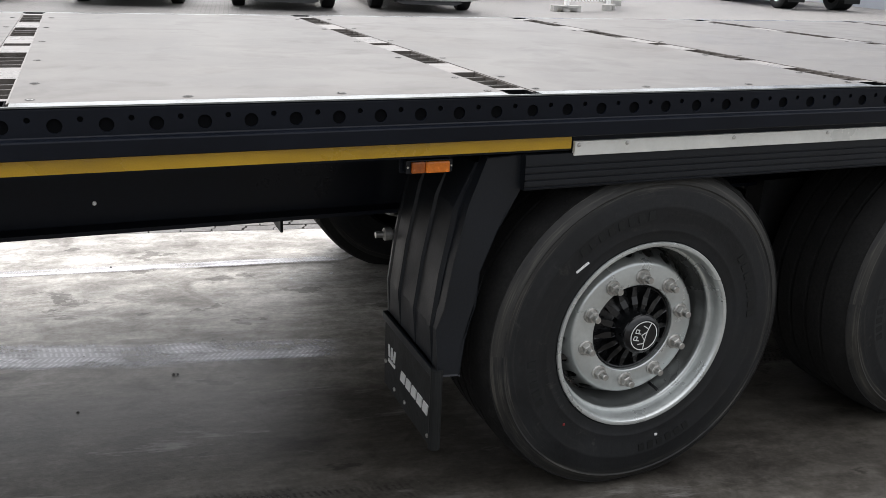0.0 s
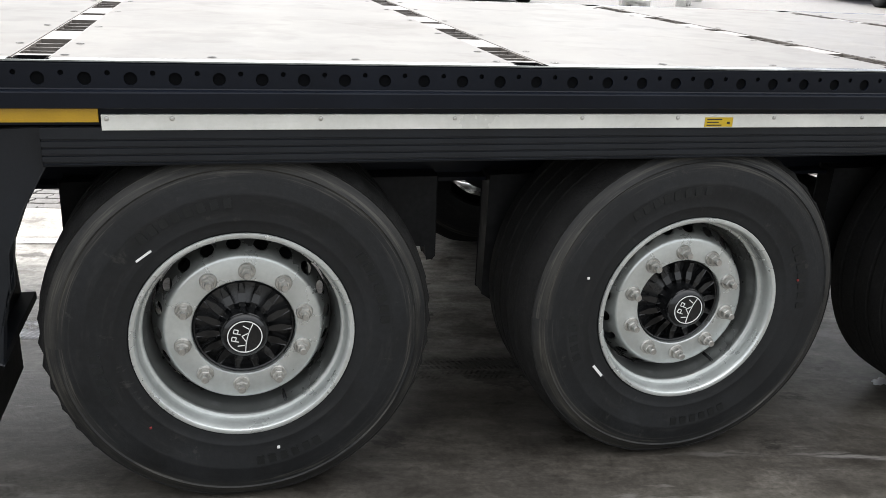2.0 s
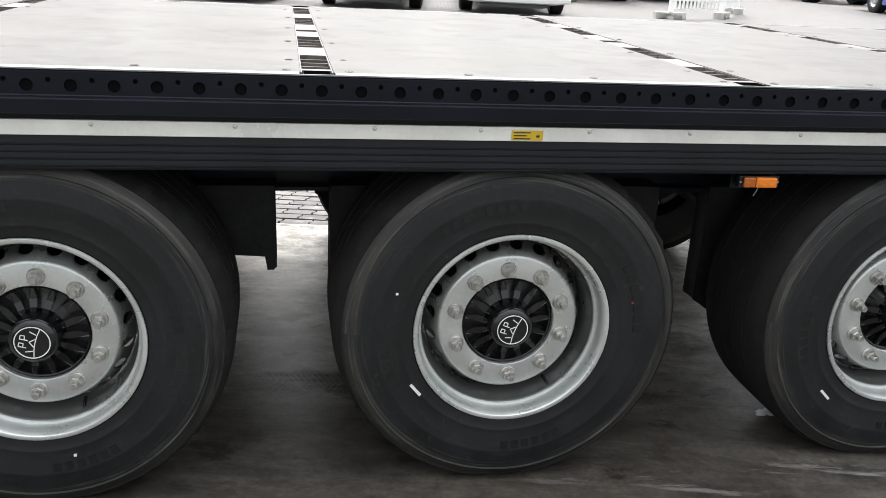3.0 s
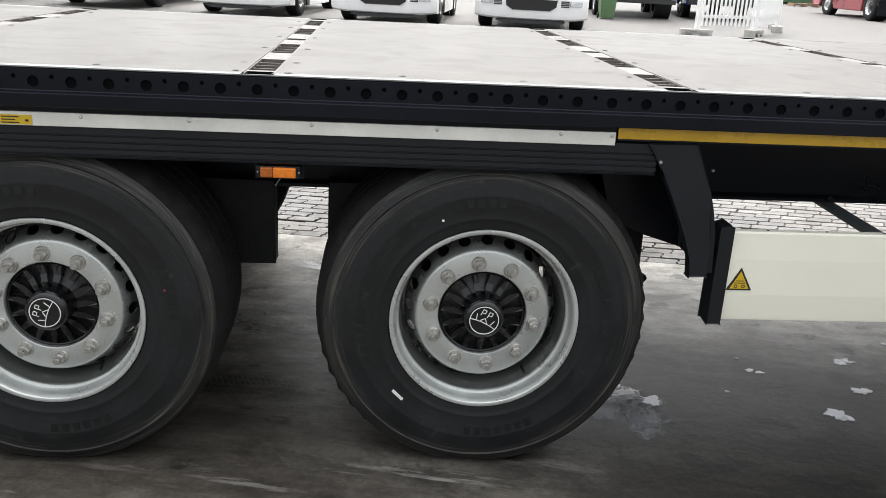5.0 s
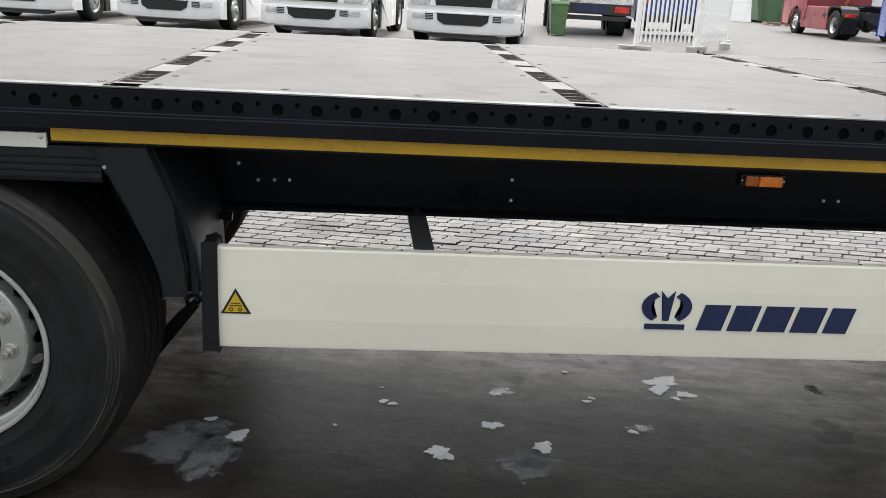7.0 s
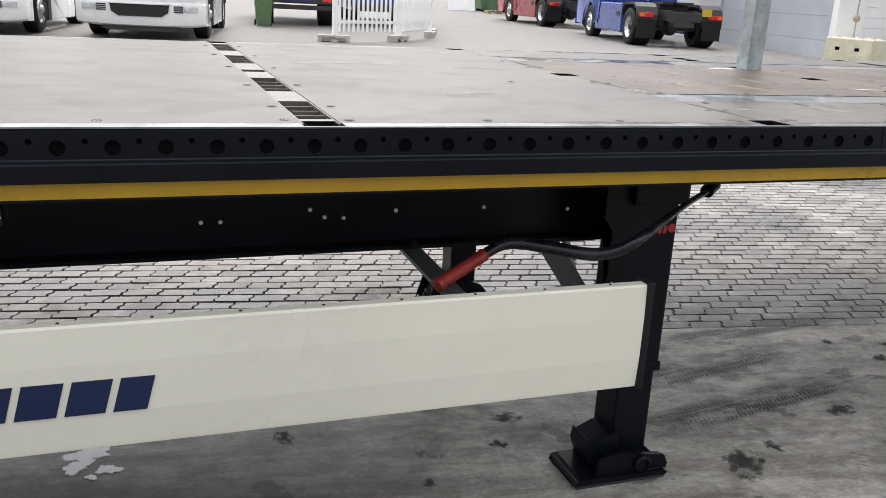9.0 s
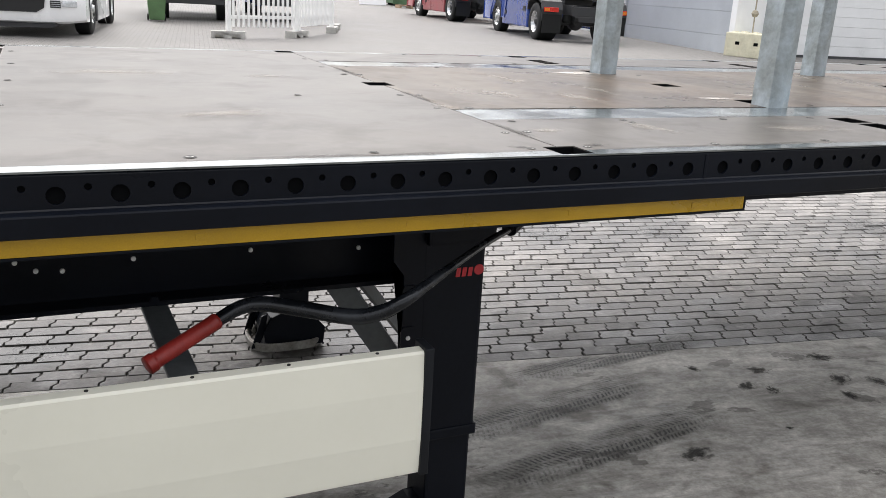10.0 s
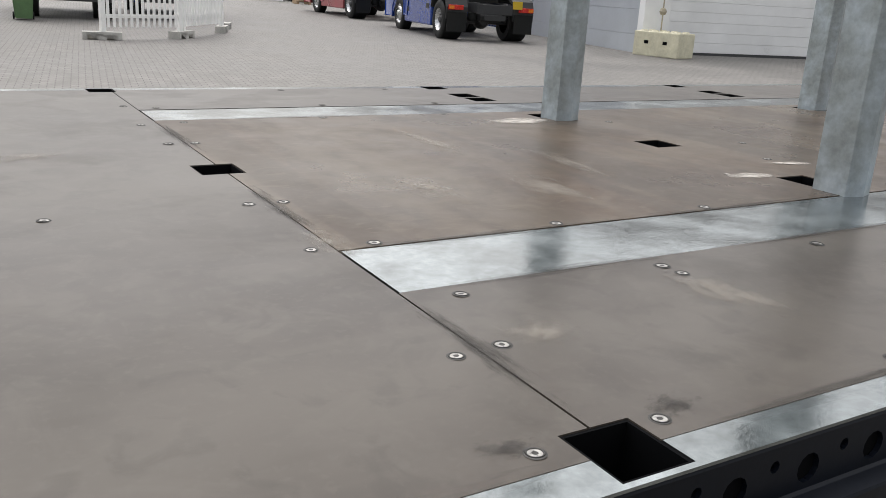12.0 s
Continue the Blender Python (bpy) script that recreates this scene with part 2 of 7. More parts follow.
worn_board(M_PLY, "x", (0.09, 0.079, 0.066), (0.034, 0.028, 0.0225))
worn_board(M_PLY2, "y", (0.11, 0.088, 0.063), (0.024, 0.0155, 0.01))
M_SCREW = mat("bright_washer", (0.4, 0.39, 0.37), 0.35, 0.7, vary=0.6, big=110, small=200, bump=0.1)
# near-black that paints the shade inside holes, slots, troughs and pockets
M_HOLE = mat("recess_shade_black", (0.004, 0.0043, 0.005), 0.9, vary=0.2, bump=0, shine=0.05)
M_SLOT = mat("grey_white_bar", (0.13, 0.115, 0.102), 0.34, 0.0, vary=0.35, big=8, small=60, bump=0.08)
M_YELLOW = mat("yellow_reflective_tape", (0.56, 0.33, 0.01), 0.32, vary=0.2, big=3, small=300, bump=0.05, coat=0.3)
M_WHITE_STRIP = mat("white_aluminium_strip", (0.72, 0.72, 0.67), 0.36, 0.1, vary=0.2, big=3, small=90, bump=0.04)
M_CREAM = mat("cream_white_panel", (0.87, 0.855, 0.73), 0.36, vary=0.06, big=1.4, small=60, bump=0.015)
M_NAVY = mat("navy_print", (0.01, 0.022, 0.08), 0.4, vary=0.15, bump=0)
M_ORANGE = mat("amber_lens", (0.75, 0.2, 0.015), 0.18, vary=0.25, big=40, small=160, bump=0.2)
M_ORANGE_D = mat("amber_lens_dark", (0.4, 0.1, 0.01), 0.2, vary=0.3, big=60, small=200, bump=0.2)
M_STICKER = mat("yellow_sticker", (0.62, 0.42, 0.02), 0.4, vary=0.12, bump=0)
M_INK = mat("black_ink_and_screw_shade", (0.015, 0.014, 0.012), 0.5, vary=0.1, bump=0)
M_RED = mat("red_grip", (0.3, 0.026, 0.02), 0.42, vary=0.3, big=12, small=120, bump=0.2)
M_REDDOT = mat("red_print", (0.55, 0.03, 0.04), 0.45, vary=0.1, bump=0)
M_REDDULL = mat("faded_red_paint_dot", (0.24, 0.03, 0.03), 0.5, vary=0.3, big=60, bump=0)
M_WHITE = mat("white_print", (0.75, 0.75, 0.73), 0.5, vary=0.15, bump=0)
M_PLUG = mat("white_plastic_plug", (0.9, 0.9, 0.88), 0.3, vary=0.05, bump=0, coat=0.4)
M_WPAINT = mat("white_truck_paint", (0.95, 0.955, 0.955), 0.22, vary=0.06, big=1.5, small=60, bump=0.0, coat=0.5)
M_BLUE = mat("blue_truck_paint", (0.014, 0.055, 0.3), 0.24, vary=0.15, big=2, bump=0.0, coat=0.5)
M_REDP = mat("faded_red_truck_paint", (0.36, 0.07, 0.08), 0.35, vary=0.25, big=2, bump=0.0, coat=0.2)
M_DARKP = mat("dark_grey_plastic", (0.03, 0.031, 0.033), 0.55, vary=0.3, big=4, bump=0.05)
M_GRILLE = mat("grille_black", (0.012, 0.012, 0.013), 0.5, vary=0.3, big=10, small=150, bump=0.3)
M_GLASS = mat("dark_tinted_windscreen", (0.02, 0.025, 0.03), 0.06, vary=0.1, bump=0, coat=0.6)
M_LENS = mat("clear_lamp_lens", (0.7, 0.72, 0.74), 0.12, 0.3, vary=0.35, big=14, small=60, bump=0.1)
M_TAIL = mat("red_lamp_lens", (0.6, 0.03, 0.02), 0.2, vary=0.3, big=10, bump=0.05)
M_CHROME = mat("polished_wheel", (0.7, 0.71, 0.72), 0.22, 0.9, vary=0.2, big=6, bump=0.03)
M_BIN = mat("green_bin_plastic", (0.1, 0.19, 0.08), 0.5, vary=0.2, big=4, bump=0.08)
M_FENCE = mat("white_painted_fence", (0.92, 0.92, 0.9), 0.5, vary=0.12, big=4, bump=0.05)
M_BLOCK = mat("mossy_concrete_block", (0.62, 0.59, 0.45), 0.85, vary=0.35, big=3, small=25, bump=0.4, tint=(0.5, 0.48, 0.36), spread=0.14)
M_FOOT = mat("concrete_fence_foot", (0.5, 0.49, 0.46), 0.85, vary=0.3, big=5, small=40, bump=0.3)
M_WALLG = mat("blue_grey_steel_door", (0.46, 0.49, 0.525), 0.45, vary=0.1, big=1, small=30, bump=0.03)
M_WALLL = mat("light_grey_cladding", (0.52, 0.54, 0.56), 0.5, vary=0.1, big=1, small=30, bump=0.03)
M_WALLW = mat("white_sectional_door", (0.86, 0.87, 0.87), 0.42, vary=0.08, big=1, small=30, bump=0.03)
M_DARKW = mat("dark_door_seal", (0.05, 0.052, 0.055), 0.6, vary=0.2, bump=0.05)
M_CONT = mat("green_container_paint", (0.1, 0.2, 0.1), 0.5, vary=0.25, big=2, bump=0.06)
M_WOOD = mat("raw_pallet_wood", (0.38, 0.27, 0.17), 0.75, vary=0.3, big=5, small=40, bump=0.2)
M_ROPE = mat("old_rope", (0.4, 0.36, 0.27), 0.9, vary=0.3, big=20, small=120, bump=0.4)
M_PAVER = mat("grey_concrete_paver", (0.225, 0.215, 0.202), 0.6, vary=0.6, big=0.9, small=45, bump=0.6, island=True, spread=0.2)
M_PAVER1 = mat("grey_concrete_paver_single", (0.225, 0.215, 0.202), 0.6, vary=0.6, big=0.9, small=45, bump=0.6, island="object", spread=0.2)
# whitish flecks and puddles, the puddles' sky reflection painted as white
M_GLINT = mat("whitish_spill_with_sky_glint", (0.74, 0.74, 0.77), 0.35, vary=0.25, big=8, small=60, bump=0.1)
n_, l_ = M_GLINT.node_tree.nodes, M_GLINT.node_tree.links
worn, gap, where = n_.new("ShaderNodeTexNoise"), n_.new("ShaderNodeMapRange"), n_.new("ShaderNodeTexCoord")
worn.inputs["Scale"].default_value, worn.inputs["Detail"].default_value, worn.inputs["Roughness"].default_value = 26.0, 8, 0.62
gap.inputs["From Min"].default_value, gap.inputs["From Max"].default_value, gap.inputs["To Max"].default_value = 0.26, 0.34, 0.97
l_.new(where.outputs["Object"], worn.inputs["Vector"])
l_.new(worn.outputs["Fac"], gap.inputs["Value"])
l_.new(gap.outputs["Result"], n_["Principled BSDF"].inputs["Alpha"])
M_GRIME = mat("oily_grime", (0.07, 0.065, 0.058), 0.5, vary=0.5, big=6, small=60, bump=0.1)
n_, l_ = M_GRIME.node_tree.nodes, M_GRIME.node_tree.links
worn, gap, where = n_.new("ShaderNodeTexNoise"), n_.new("ShaderNodeMapRange"), n_.new("ShaderNodeTexCoord")
worn.inputs["Scale"].default_value, worn.inputs["Detail"].default_value = 22.0, 8
gap.inputs["From Min"].default_value, gap.inputs["From Max"].default_value, gap.inputs["To Max"].default_value = 0.4, 0.54, 0.92
l_.new(where.outputs["Object"], worn.inputs["Vector"])
l_.new(worn.outputs["Fac"], gap.inputs["Value"])
l_.new(gap.outputs["Result"], n_["Principled BSDF"].inputs["Alpha"])
M_RODSTEEL = mat("rubbed_bare_steel", (0.14, 0.145, 0.15), 0.22, 0.85, vary=0.5, big=14, small=90, bump=0.03, tint=(0.05, 0.05, 0.055))
M_STEELG = mat("grey_primed_steel", (0.16, 0.175, 0.18), 0.5, 0.2, vary=0.3, big=6, small=60, bump=0.08)


def concrete_material():
    """Worn concrete: pale by the paving, a dark damp lane further off with under-trailer shade painted in, oil spots,
    scuffs along the lane and fine grit.
    """
    m = bpy.data.materials.new("worn_damp_concrete_with_shade")
    m.use_nodes = True
    n, l = m.node_tree.nodes, m.node_tree.links
    b = n["Principled BSDF"]
    tc = n.new("ShaderNodeTexCoord")
    rot = n.new("ShaderNodeMapping")
    rot.inputs["Rotation"].default_value = (0, 0, radians(8.9))
    l.new(tc.outputs["Object"], rot.inputs["Vector"])

    def noise_at(scale, stretch=(1, 1, 1), detail=8, rough=0.65, warp=0.0):
        mp = n.new("ShaderNodeMapping")
        mp.inputs["Scale"].default_value = stretch
        l.new(rot.outputs["Vector"], mp.inputs["Vector"])
        t = n.new("ShaderNodeTexNoise")
        t.inputs["Scale"].default_value, t.inputs["Detail"].default_value = scale, detail
        t.inputs["Roughness"].default_value, t.inputs["Distortion"].default_value = rough, warp
        l.new(mp.outputs["Vector"], t.inputs["Vector"])
        return t.outputs["Fac"]

    def ramp(fac, p0, c0, p1, c1):
        r = n.new("ShaderNodeValToRGB")
        r.color_ramp.elements[0].position, r.color_ramp.elements[1].position = p0, p1
        r.color_ramp.elements[0].color, r.color_ramp.elements[1].color = (*c0, 1), (*c1, 1)
        l.new(fac, r.inputs["Fac"])
        return r.outputs["Color"]

    def mix(kind, fac, a, c):
        x = n.new("ShaderNodeMix")
        x.data_type, x.blend_type = "RGBA", kind
        if isinstance(fac, float):
            x.inputs["Factor"].default_value = fac
        else:
            l.new(fac, x.inputs["Factor"])
        l.new(a, x.inputs["A"])
        l.new(c, x.inputs["B"])
        return x.outputs["Result"]

    def add(a, c, scale):
        x = n.new("ShaderNodeMath")
        x.operation = "MULTIPLY_ADD"
        l.new(a, x.inputs[0])
        x.inputs[1].default_value = scale
        l.new(c, x.inputs[2])
        return x.outputs["Value"]

    sep = n.new("ShaderNodeSeparateXYZ")
    l.new(rot.outputs["Vector"], sep.inputs["Vector"])
    band = n.new("ShaderNodeMapRange")
    band.inputs["From Min"].default_value, band.inputs["From Max"].default_value = 0.55, 1.9
    l.new(sep.outputs["Y"], band.inputs["Value"])
    lane = add(noise_at(0.9, (0.4, 1.4, 1), warp=0.8), band.outputs["Result"], 0.9)
    dry = ramp(lane, 0.45, (0, 0, 0), 1.25, (1, 1, 1))
    pale = ramp(noise_at(3.2, (0.7, 1.2, 1)), 0.35, (0.395, 0.38, 0.352), 0.65, (0.65, 0.63, 0.59))
    dark = ramp(noise_at(2.2, (0.5, 1.5, 1), warp=0.5), 0.35, (0.085, 0.08, 0.073), 0.66, (0.18, 0.17, 0.153))
    col = mix("MIX", dry, dark, pale)
    spots = ramp(noise_at(2.6, (1, 1.2, 1), 5, 0.55, 0.6), 0.33, (0.42, 0.4, 0.38), 0.43, (1, 1, 1))
    scuff = ramp(noise_at(5.0, (0.12, 1.6, 1), 6, 0.7), 0.36, (0.72, 0.71, 0.7), 0.56, (1, 1, 1))
    grit = ramp(noise_at(48.0, (1, 1, 1), 4, 0.75), 0.32, (0.66, 0.65, 0.64), 0.66, (1.0, 1.0, 1.0))
    col = mix("MULTIPLY", 0.9, mix("MULTIPLY", 0.85, mix("MULTIPLY", 0.8, col, spots), scuff), grit)
    mottle = ramp(noise_at(6.5, (0.8, 1.2, 1), 9, 0.72, 0.5), 0.38, (0.62, 0.61, 0.59), 0.6, (1.18, 1.18, 1.17))
    col = mix("MULTIPLY", 0.9, col, mottle)
    fine = ramp(noise_at(12.0, (0.42, 1.4, 1), 10, 0.78, 0.6), 0.38, (0.6, 0.595, 0.59), 0.6, (1.15, 1.15, 1.15))
    col = mix("MULTIPLY", 0.65, col, fine)
    # hard-edged oily patches; whitish marks and wet sky reflections as painted pale streaks
    oil = ramp(noise_at(3.6, (0.8, 1.3, 1), 9, 0.6, 0.25), 0.37, (0.34, 0.33, 0.32), 0.385, (1, 1, 1))
    col = mix("MULTIPLY", 0.75, col, oil)
    scum_glint = n.new("ShaderNodeMath")
    scum_glint.operation = "MULTIPLY"
    l.new(ramp(noise_at(4.2, (0.3, 1.7, 1), 10, 0.72, 0.3), 0.575, (0, 0, 0), 0.64, (0.42, 0.42, 0.42)), scum_glint.inputs[0])
    l.new(ramp(noise_at(0.7, (1, 1, 1), 3), 0.42, (0.1, 0.1, 0.1), 0.6, (1, 1, 1)), scum_glint.inputs[1])
    white = n.new("ShaderNodeRGB")
    white.outputs[0].default_value = (0.56, 0.55, 0.54, 1)
    col = mix("MIX", scum_glint.outputs["Value"], col, white.outputs[0])
    # under-trailer shade and damp, both painted in as a darker stretch of the lane
    def slope(sock, p0, p1, v0, v1):
        q = n.new("ShaderNodeMapRange")
        q.interpolation_type = "SMOOTHSTEP"
        q.inputs["From Min"].default_value, q.inputs["From Max"].default_value = p0, p1
        q.inputs["To Min"].default_value, q.inputs["To Max"].default_value = v0, v1
        l.new(sock, q.inputs["Value"])
        return q.outputs["Result"]

    def times(a, c):
        q = n.new("ShaderNodeMath")
        q.operation = "MULTIPLY"
        l.new(a, q.inputs[0])
        l.new(c, q.inputs[1])
        return q.outputs["Value"]

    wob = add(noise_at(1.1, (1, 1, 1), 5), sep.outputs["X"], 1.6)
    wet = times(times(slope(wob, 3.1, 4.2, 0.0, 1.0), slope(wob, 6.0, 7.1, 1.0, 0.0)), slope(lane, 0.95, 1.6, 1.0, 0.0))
    # a darker tone along the rear half stands for the trailer's shade
    rear_shade = times(slope(wob, 2.4, 4.2, 1.0, 0.0), slope(lane, 0.6, 1.3, 1.0, 0.0))
    rear_shade = times(rear_shade, slope(add(noise_at(1.3, (1, 1, 1), 6), sep.outputs["Y"], 1.2), 0.1, 0.85, 0.0, 1.0))
    rear_tone = n.new("ShaderNodeRGB")
    rear_tone.outputs[0].default_value = (0.6, 0.585, 0.56, 1)
    col = mix("MULTIPLY", rear_shade, col, rear_tone.outputs[0])
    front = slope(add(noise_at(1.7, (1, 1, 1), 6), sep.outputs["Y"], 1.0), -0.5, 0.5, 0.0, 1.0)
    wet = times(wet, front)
    damp_shade = n.new("ShaderNodeRGB")
    damp_shade.outputs[0].default_value = (0.12, 0.117, 0.113, 1)
    col = mix("MULTIPLY", wet, col, damp_shade.outputs[0])
    l.new(col, b.inputs["Base Color"])
    rr = n.new("ShaderNodeMapRange")
    rr.inputs["To Min"].default_value, rr.inputs["To Max"].default_value = 0.33, 0.45
    l.new(dry, rr.inputs["Value"])
    l.new(rr.outputs["Result"], b.inputs["Roughness"])
    b.inputs["Specular IOR Level"].default_value = 0.16
    bp = n.new("ShaderNodeBump")
    bp.inputs["Strength"].default_value, bp.inputs["Distance"].default_value = 0.22, 0.006
    l.new(noise_at(30.0, (1, 1, 1), 6, 0.7), bp.inputs["Height"])
    l.new(bp.outputs["Normal"], b.inputs["Normal"])
    return m


def far_paving_material():
    m = mat("far_brick_paving", (0.205, 0.197, 0.186), 0.7, vary=0.3, big=0.5, small=20, bump=0.1, spread=0.14)
    n, l = m.node_tree.nodes, m.node_tree.links
    b = n["Principled BSDF"]
    tc = n.new("ShaderNodeTexCoord")
    mp = n.new("ShaderNodeMapping")
    mp.inputs["Rotation"].default_value = (0, 0, radians(8.9))
    br = n.new("ShaderNodeTexBrick")
    br.inputs["Scale"].default_value = 1.0
    br.inputs["Brick Width"].default_value, br.inputs["Row Height"].default_value = 0.17, 0.089
    br.inputs["Mortar Size"].default_value = 0.006
    br.inputs["Color1"].default_value, br.inputs["Color2"].default_value, br.inputs["Mortar"].default_value = (1, 1, 1, 1), (0.82, 0.82, 0.82, 1), (0.35, 0.35, 0.34, 1)
    l.new(tc.outputs["Object"], mp.inputs["Vector"])
    l.new(mp.outputs["Vector"], br.inputs["Vector"])
    old = b.inputs["Base Color"].links[0].from_socket
    mix = n.new("ShaderNodeMix")
    mix.data_type, mix.blend_type = "RGBA", "MULTIPLY"
    mix.inputs["Factor"].default_value = 1.0
    l.new(old, mix.inputs["A"])
    l.new(br.outputs["Color"], mix.inputs["B"])
    l.new(mix.outputs["Result"], b.inputs["Base Color"])
    return m


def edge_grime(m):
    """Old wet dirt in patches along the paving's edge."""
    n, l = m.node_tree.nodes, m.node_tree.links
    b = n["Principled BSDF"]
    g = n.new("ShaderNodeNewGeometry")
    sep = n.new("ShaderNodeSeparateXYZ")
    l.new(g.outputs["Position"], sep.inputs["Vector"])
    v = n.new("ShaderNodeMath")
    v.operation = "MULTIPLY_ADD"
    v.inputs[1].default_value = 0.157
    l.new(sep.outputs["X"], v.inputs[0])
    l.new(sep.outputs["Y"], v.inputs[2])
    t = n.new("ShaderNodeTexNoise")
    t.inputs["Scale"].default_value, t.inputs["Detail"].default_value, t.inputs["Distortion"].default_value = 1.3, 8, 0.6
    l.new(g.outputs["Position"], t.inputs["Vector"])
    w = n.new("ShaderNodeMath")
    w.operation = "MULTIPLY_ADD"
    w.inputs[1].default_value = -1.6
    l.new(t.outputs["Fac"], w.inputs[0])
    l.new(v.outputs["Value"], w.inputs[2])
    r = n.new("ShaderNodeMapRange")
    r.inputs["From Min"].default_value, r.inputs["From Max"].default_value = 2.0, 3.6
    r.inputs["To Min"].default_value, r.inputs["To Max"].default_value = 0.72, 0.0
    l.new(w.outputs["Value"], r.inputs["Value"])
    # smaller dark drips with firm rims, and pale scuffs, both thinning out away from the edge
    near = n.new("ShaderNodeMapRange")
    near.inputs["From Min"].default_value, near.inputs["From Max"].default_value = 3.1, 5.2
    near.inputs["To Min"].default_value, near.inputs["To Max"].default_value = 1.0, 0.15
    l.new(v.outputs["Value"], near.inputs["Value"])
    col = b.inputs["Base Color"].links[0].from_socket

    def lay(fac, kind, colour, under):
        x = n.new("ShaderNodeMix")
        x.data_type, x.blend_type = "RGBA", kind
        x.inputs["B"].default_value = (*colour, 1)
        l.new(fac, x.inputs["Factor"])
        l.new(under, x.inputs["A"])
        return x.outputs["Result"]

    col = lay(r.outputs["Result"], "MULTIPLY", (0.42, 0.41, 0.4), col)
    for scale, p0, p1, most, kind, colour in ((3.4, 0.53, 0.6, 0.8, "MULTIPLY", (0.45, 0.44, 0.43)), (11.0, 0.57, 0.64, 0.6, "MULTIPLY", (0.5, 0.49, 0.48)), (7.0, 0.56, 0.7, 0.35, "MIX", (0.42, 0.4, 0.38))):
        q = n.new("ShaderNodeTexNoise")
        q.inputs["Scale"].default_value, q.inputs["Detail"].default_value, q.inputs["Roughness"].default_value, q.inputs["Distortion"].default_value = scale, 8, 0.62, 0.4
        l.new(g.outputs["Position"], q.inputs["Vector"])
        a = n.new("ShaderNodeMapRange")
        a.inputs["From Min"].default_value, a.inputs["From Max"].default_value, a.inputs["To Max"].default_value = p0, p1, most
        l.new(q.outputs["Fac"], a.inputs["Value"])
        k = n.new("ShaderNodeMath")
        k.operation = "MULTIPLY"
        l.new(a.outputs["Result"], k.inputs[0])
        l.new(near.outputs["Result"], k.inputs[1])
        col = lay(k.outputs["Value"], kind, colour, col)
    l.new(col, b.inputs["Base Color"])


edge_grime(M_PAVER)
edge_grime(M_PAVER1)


def damp_patches(m):
    """Damp dark patches and dusty ones that spread over many stones."""
    n, l = m.node_tree.nodes, m.node_tree.links
    b = n["Principled BSDF"]
    where = n.new("ShaderNodeNewGeometry")
    col, rough = b.inputs["Base Color"].links[0].from_socket, b.inputs["Roughness"].links[0].from_socket
    for scale, p0, p1, v0, v1 in ((0.75, 0.44, 0.62, 1.12, 0.5), (3.5, 0.45, 0.68, 1.06, 0.68)):
        t, mp, x = n.new("ShaderNodeTexNoise"), n.new("ShaderNodeMapRange"), n.new("ShaderNodeMix")
        t.inputs["Scale"].default_value, t.inputs["Detail"].default_value, t.inputs["Roughness"].default_value = scale, 7, 0.62
        l.new(where.outputs["Position"], t.inputs["Vector"])
        mp.inputs["From Min"].default_value, mp.inputs["From Max"].default_value = p0, p1
        mp.inputs["To Min"].default_value, mp.inputs["To Max"].default_value = v0, v1
        l.new(t.outputs["Fac"], mp.inputs["Value"])
        x.data_type, x.blend_type = "RGBA", "MULTIPLY"
        x.inputs["Factor"].default_value = 1.0
        l.new(col, x.inputs["A"])
        l.new(mp.outputs["Result"], x.inputs["B"])
        col = x.outputs["Result"]
        q = n.new("ShaderNodeMath")
        q.operation = "MULTIPLY"
        l.new(mp.outputs["Result"], q.inputs[0])
        l.new(rough, q.inputs[1])
        rough = q.outputs["Value"]
    l.new(col, b.inputs["Base Color"])
    l.new(rough, b.inputs["Roughness"])


damp_patches(M_PAVER)
damp_patches(M_PAVER1)
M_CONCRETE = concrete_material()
M_FARPAVE = far_paving_material()
M_BED = mat("sand_joint_bed", (0.068, 0.064, 0.058), 0.95, vary=0.3, big=6, small=80, bump=0.3)


# ---- mesh helpers ----
def mesh_of(name, bm, material, smooth=False):
    bmesh.ops.recalc_face_normals(bm, faces=bm.faces)
    me = bpy.data.meshes.new(name)
    bm.to_mesh(me)
    bm.free()
    for m in material if isinstance(material, (list, tuple)) else [material]:
        me.materials.append(m)
    if smooth:
        for p in me.polygons:
            p.use_smooth = True
        me.set_sharp_from_angle(angle=radians(32))
    return me


def thing(name, label, category, group="", kind="", at=None):
    ob = new(name)
    ob.empty_display_size = 0.1
    if at is not None:
        ob.matrix_world = at
    return tagged(ob, label, category, group, kind)


def put(name, me, parent=None, label="", at=None):
    ob = new(name, me)
    ob.parent = parent
    if at is not None:
        ob.matrix_basis = at
    return tagged(ob, label) if label else ob


def part(name, bm, material, parent, label="", at=None, smooth=False):
    return put(name, mesh_of(name, bm, material, smooth), parent, label, at)


def box(bm, x0, x1, y0, y1, z0, z1, bevel=0.0, m=None):
    vs = [bm.verts.new((x, y, z)) for x in (x0, x1) for y in (y0, y1) for z in (z0, z1)]
    if m is not None:
        for v in vs:
            v.co = m @ v.co
    fs = [bm.faces.new([vs[i] for i in f]) for f in ((0, 1, 3, 2), (4, 6, 7, 5), (0, 4, 5, 1), (2, 3, 7, 6), (0, 2, 6, 4), (1, 5, 7, 3))]
    if bevel:
        edges = {e for f in fs for e in f.edges}
        bmesh.ops.bevel(bm, geom=list(edges), offset=bevel, segments=2, affect="EDGES", profile=0.6)
    return fs


def bm_box(*a, **k):
    bm = bmesh.new()
    box(bm, *a, **k)
    return bm


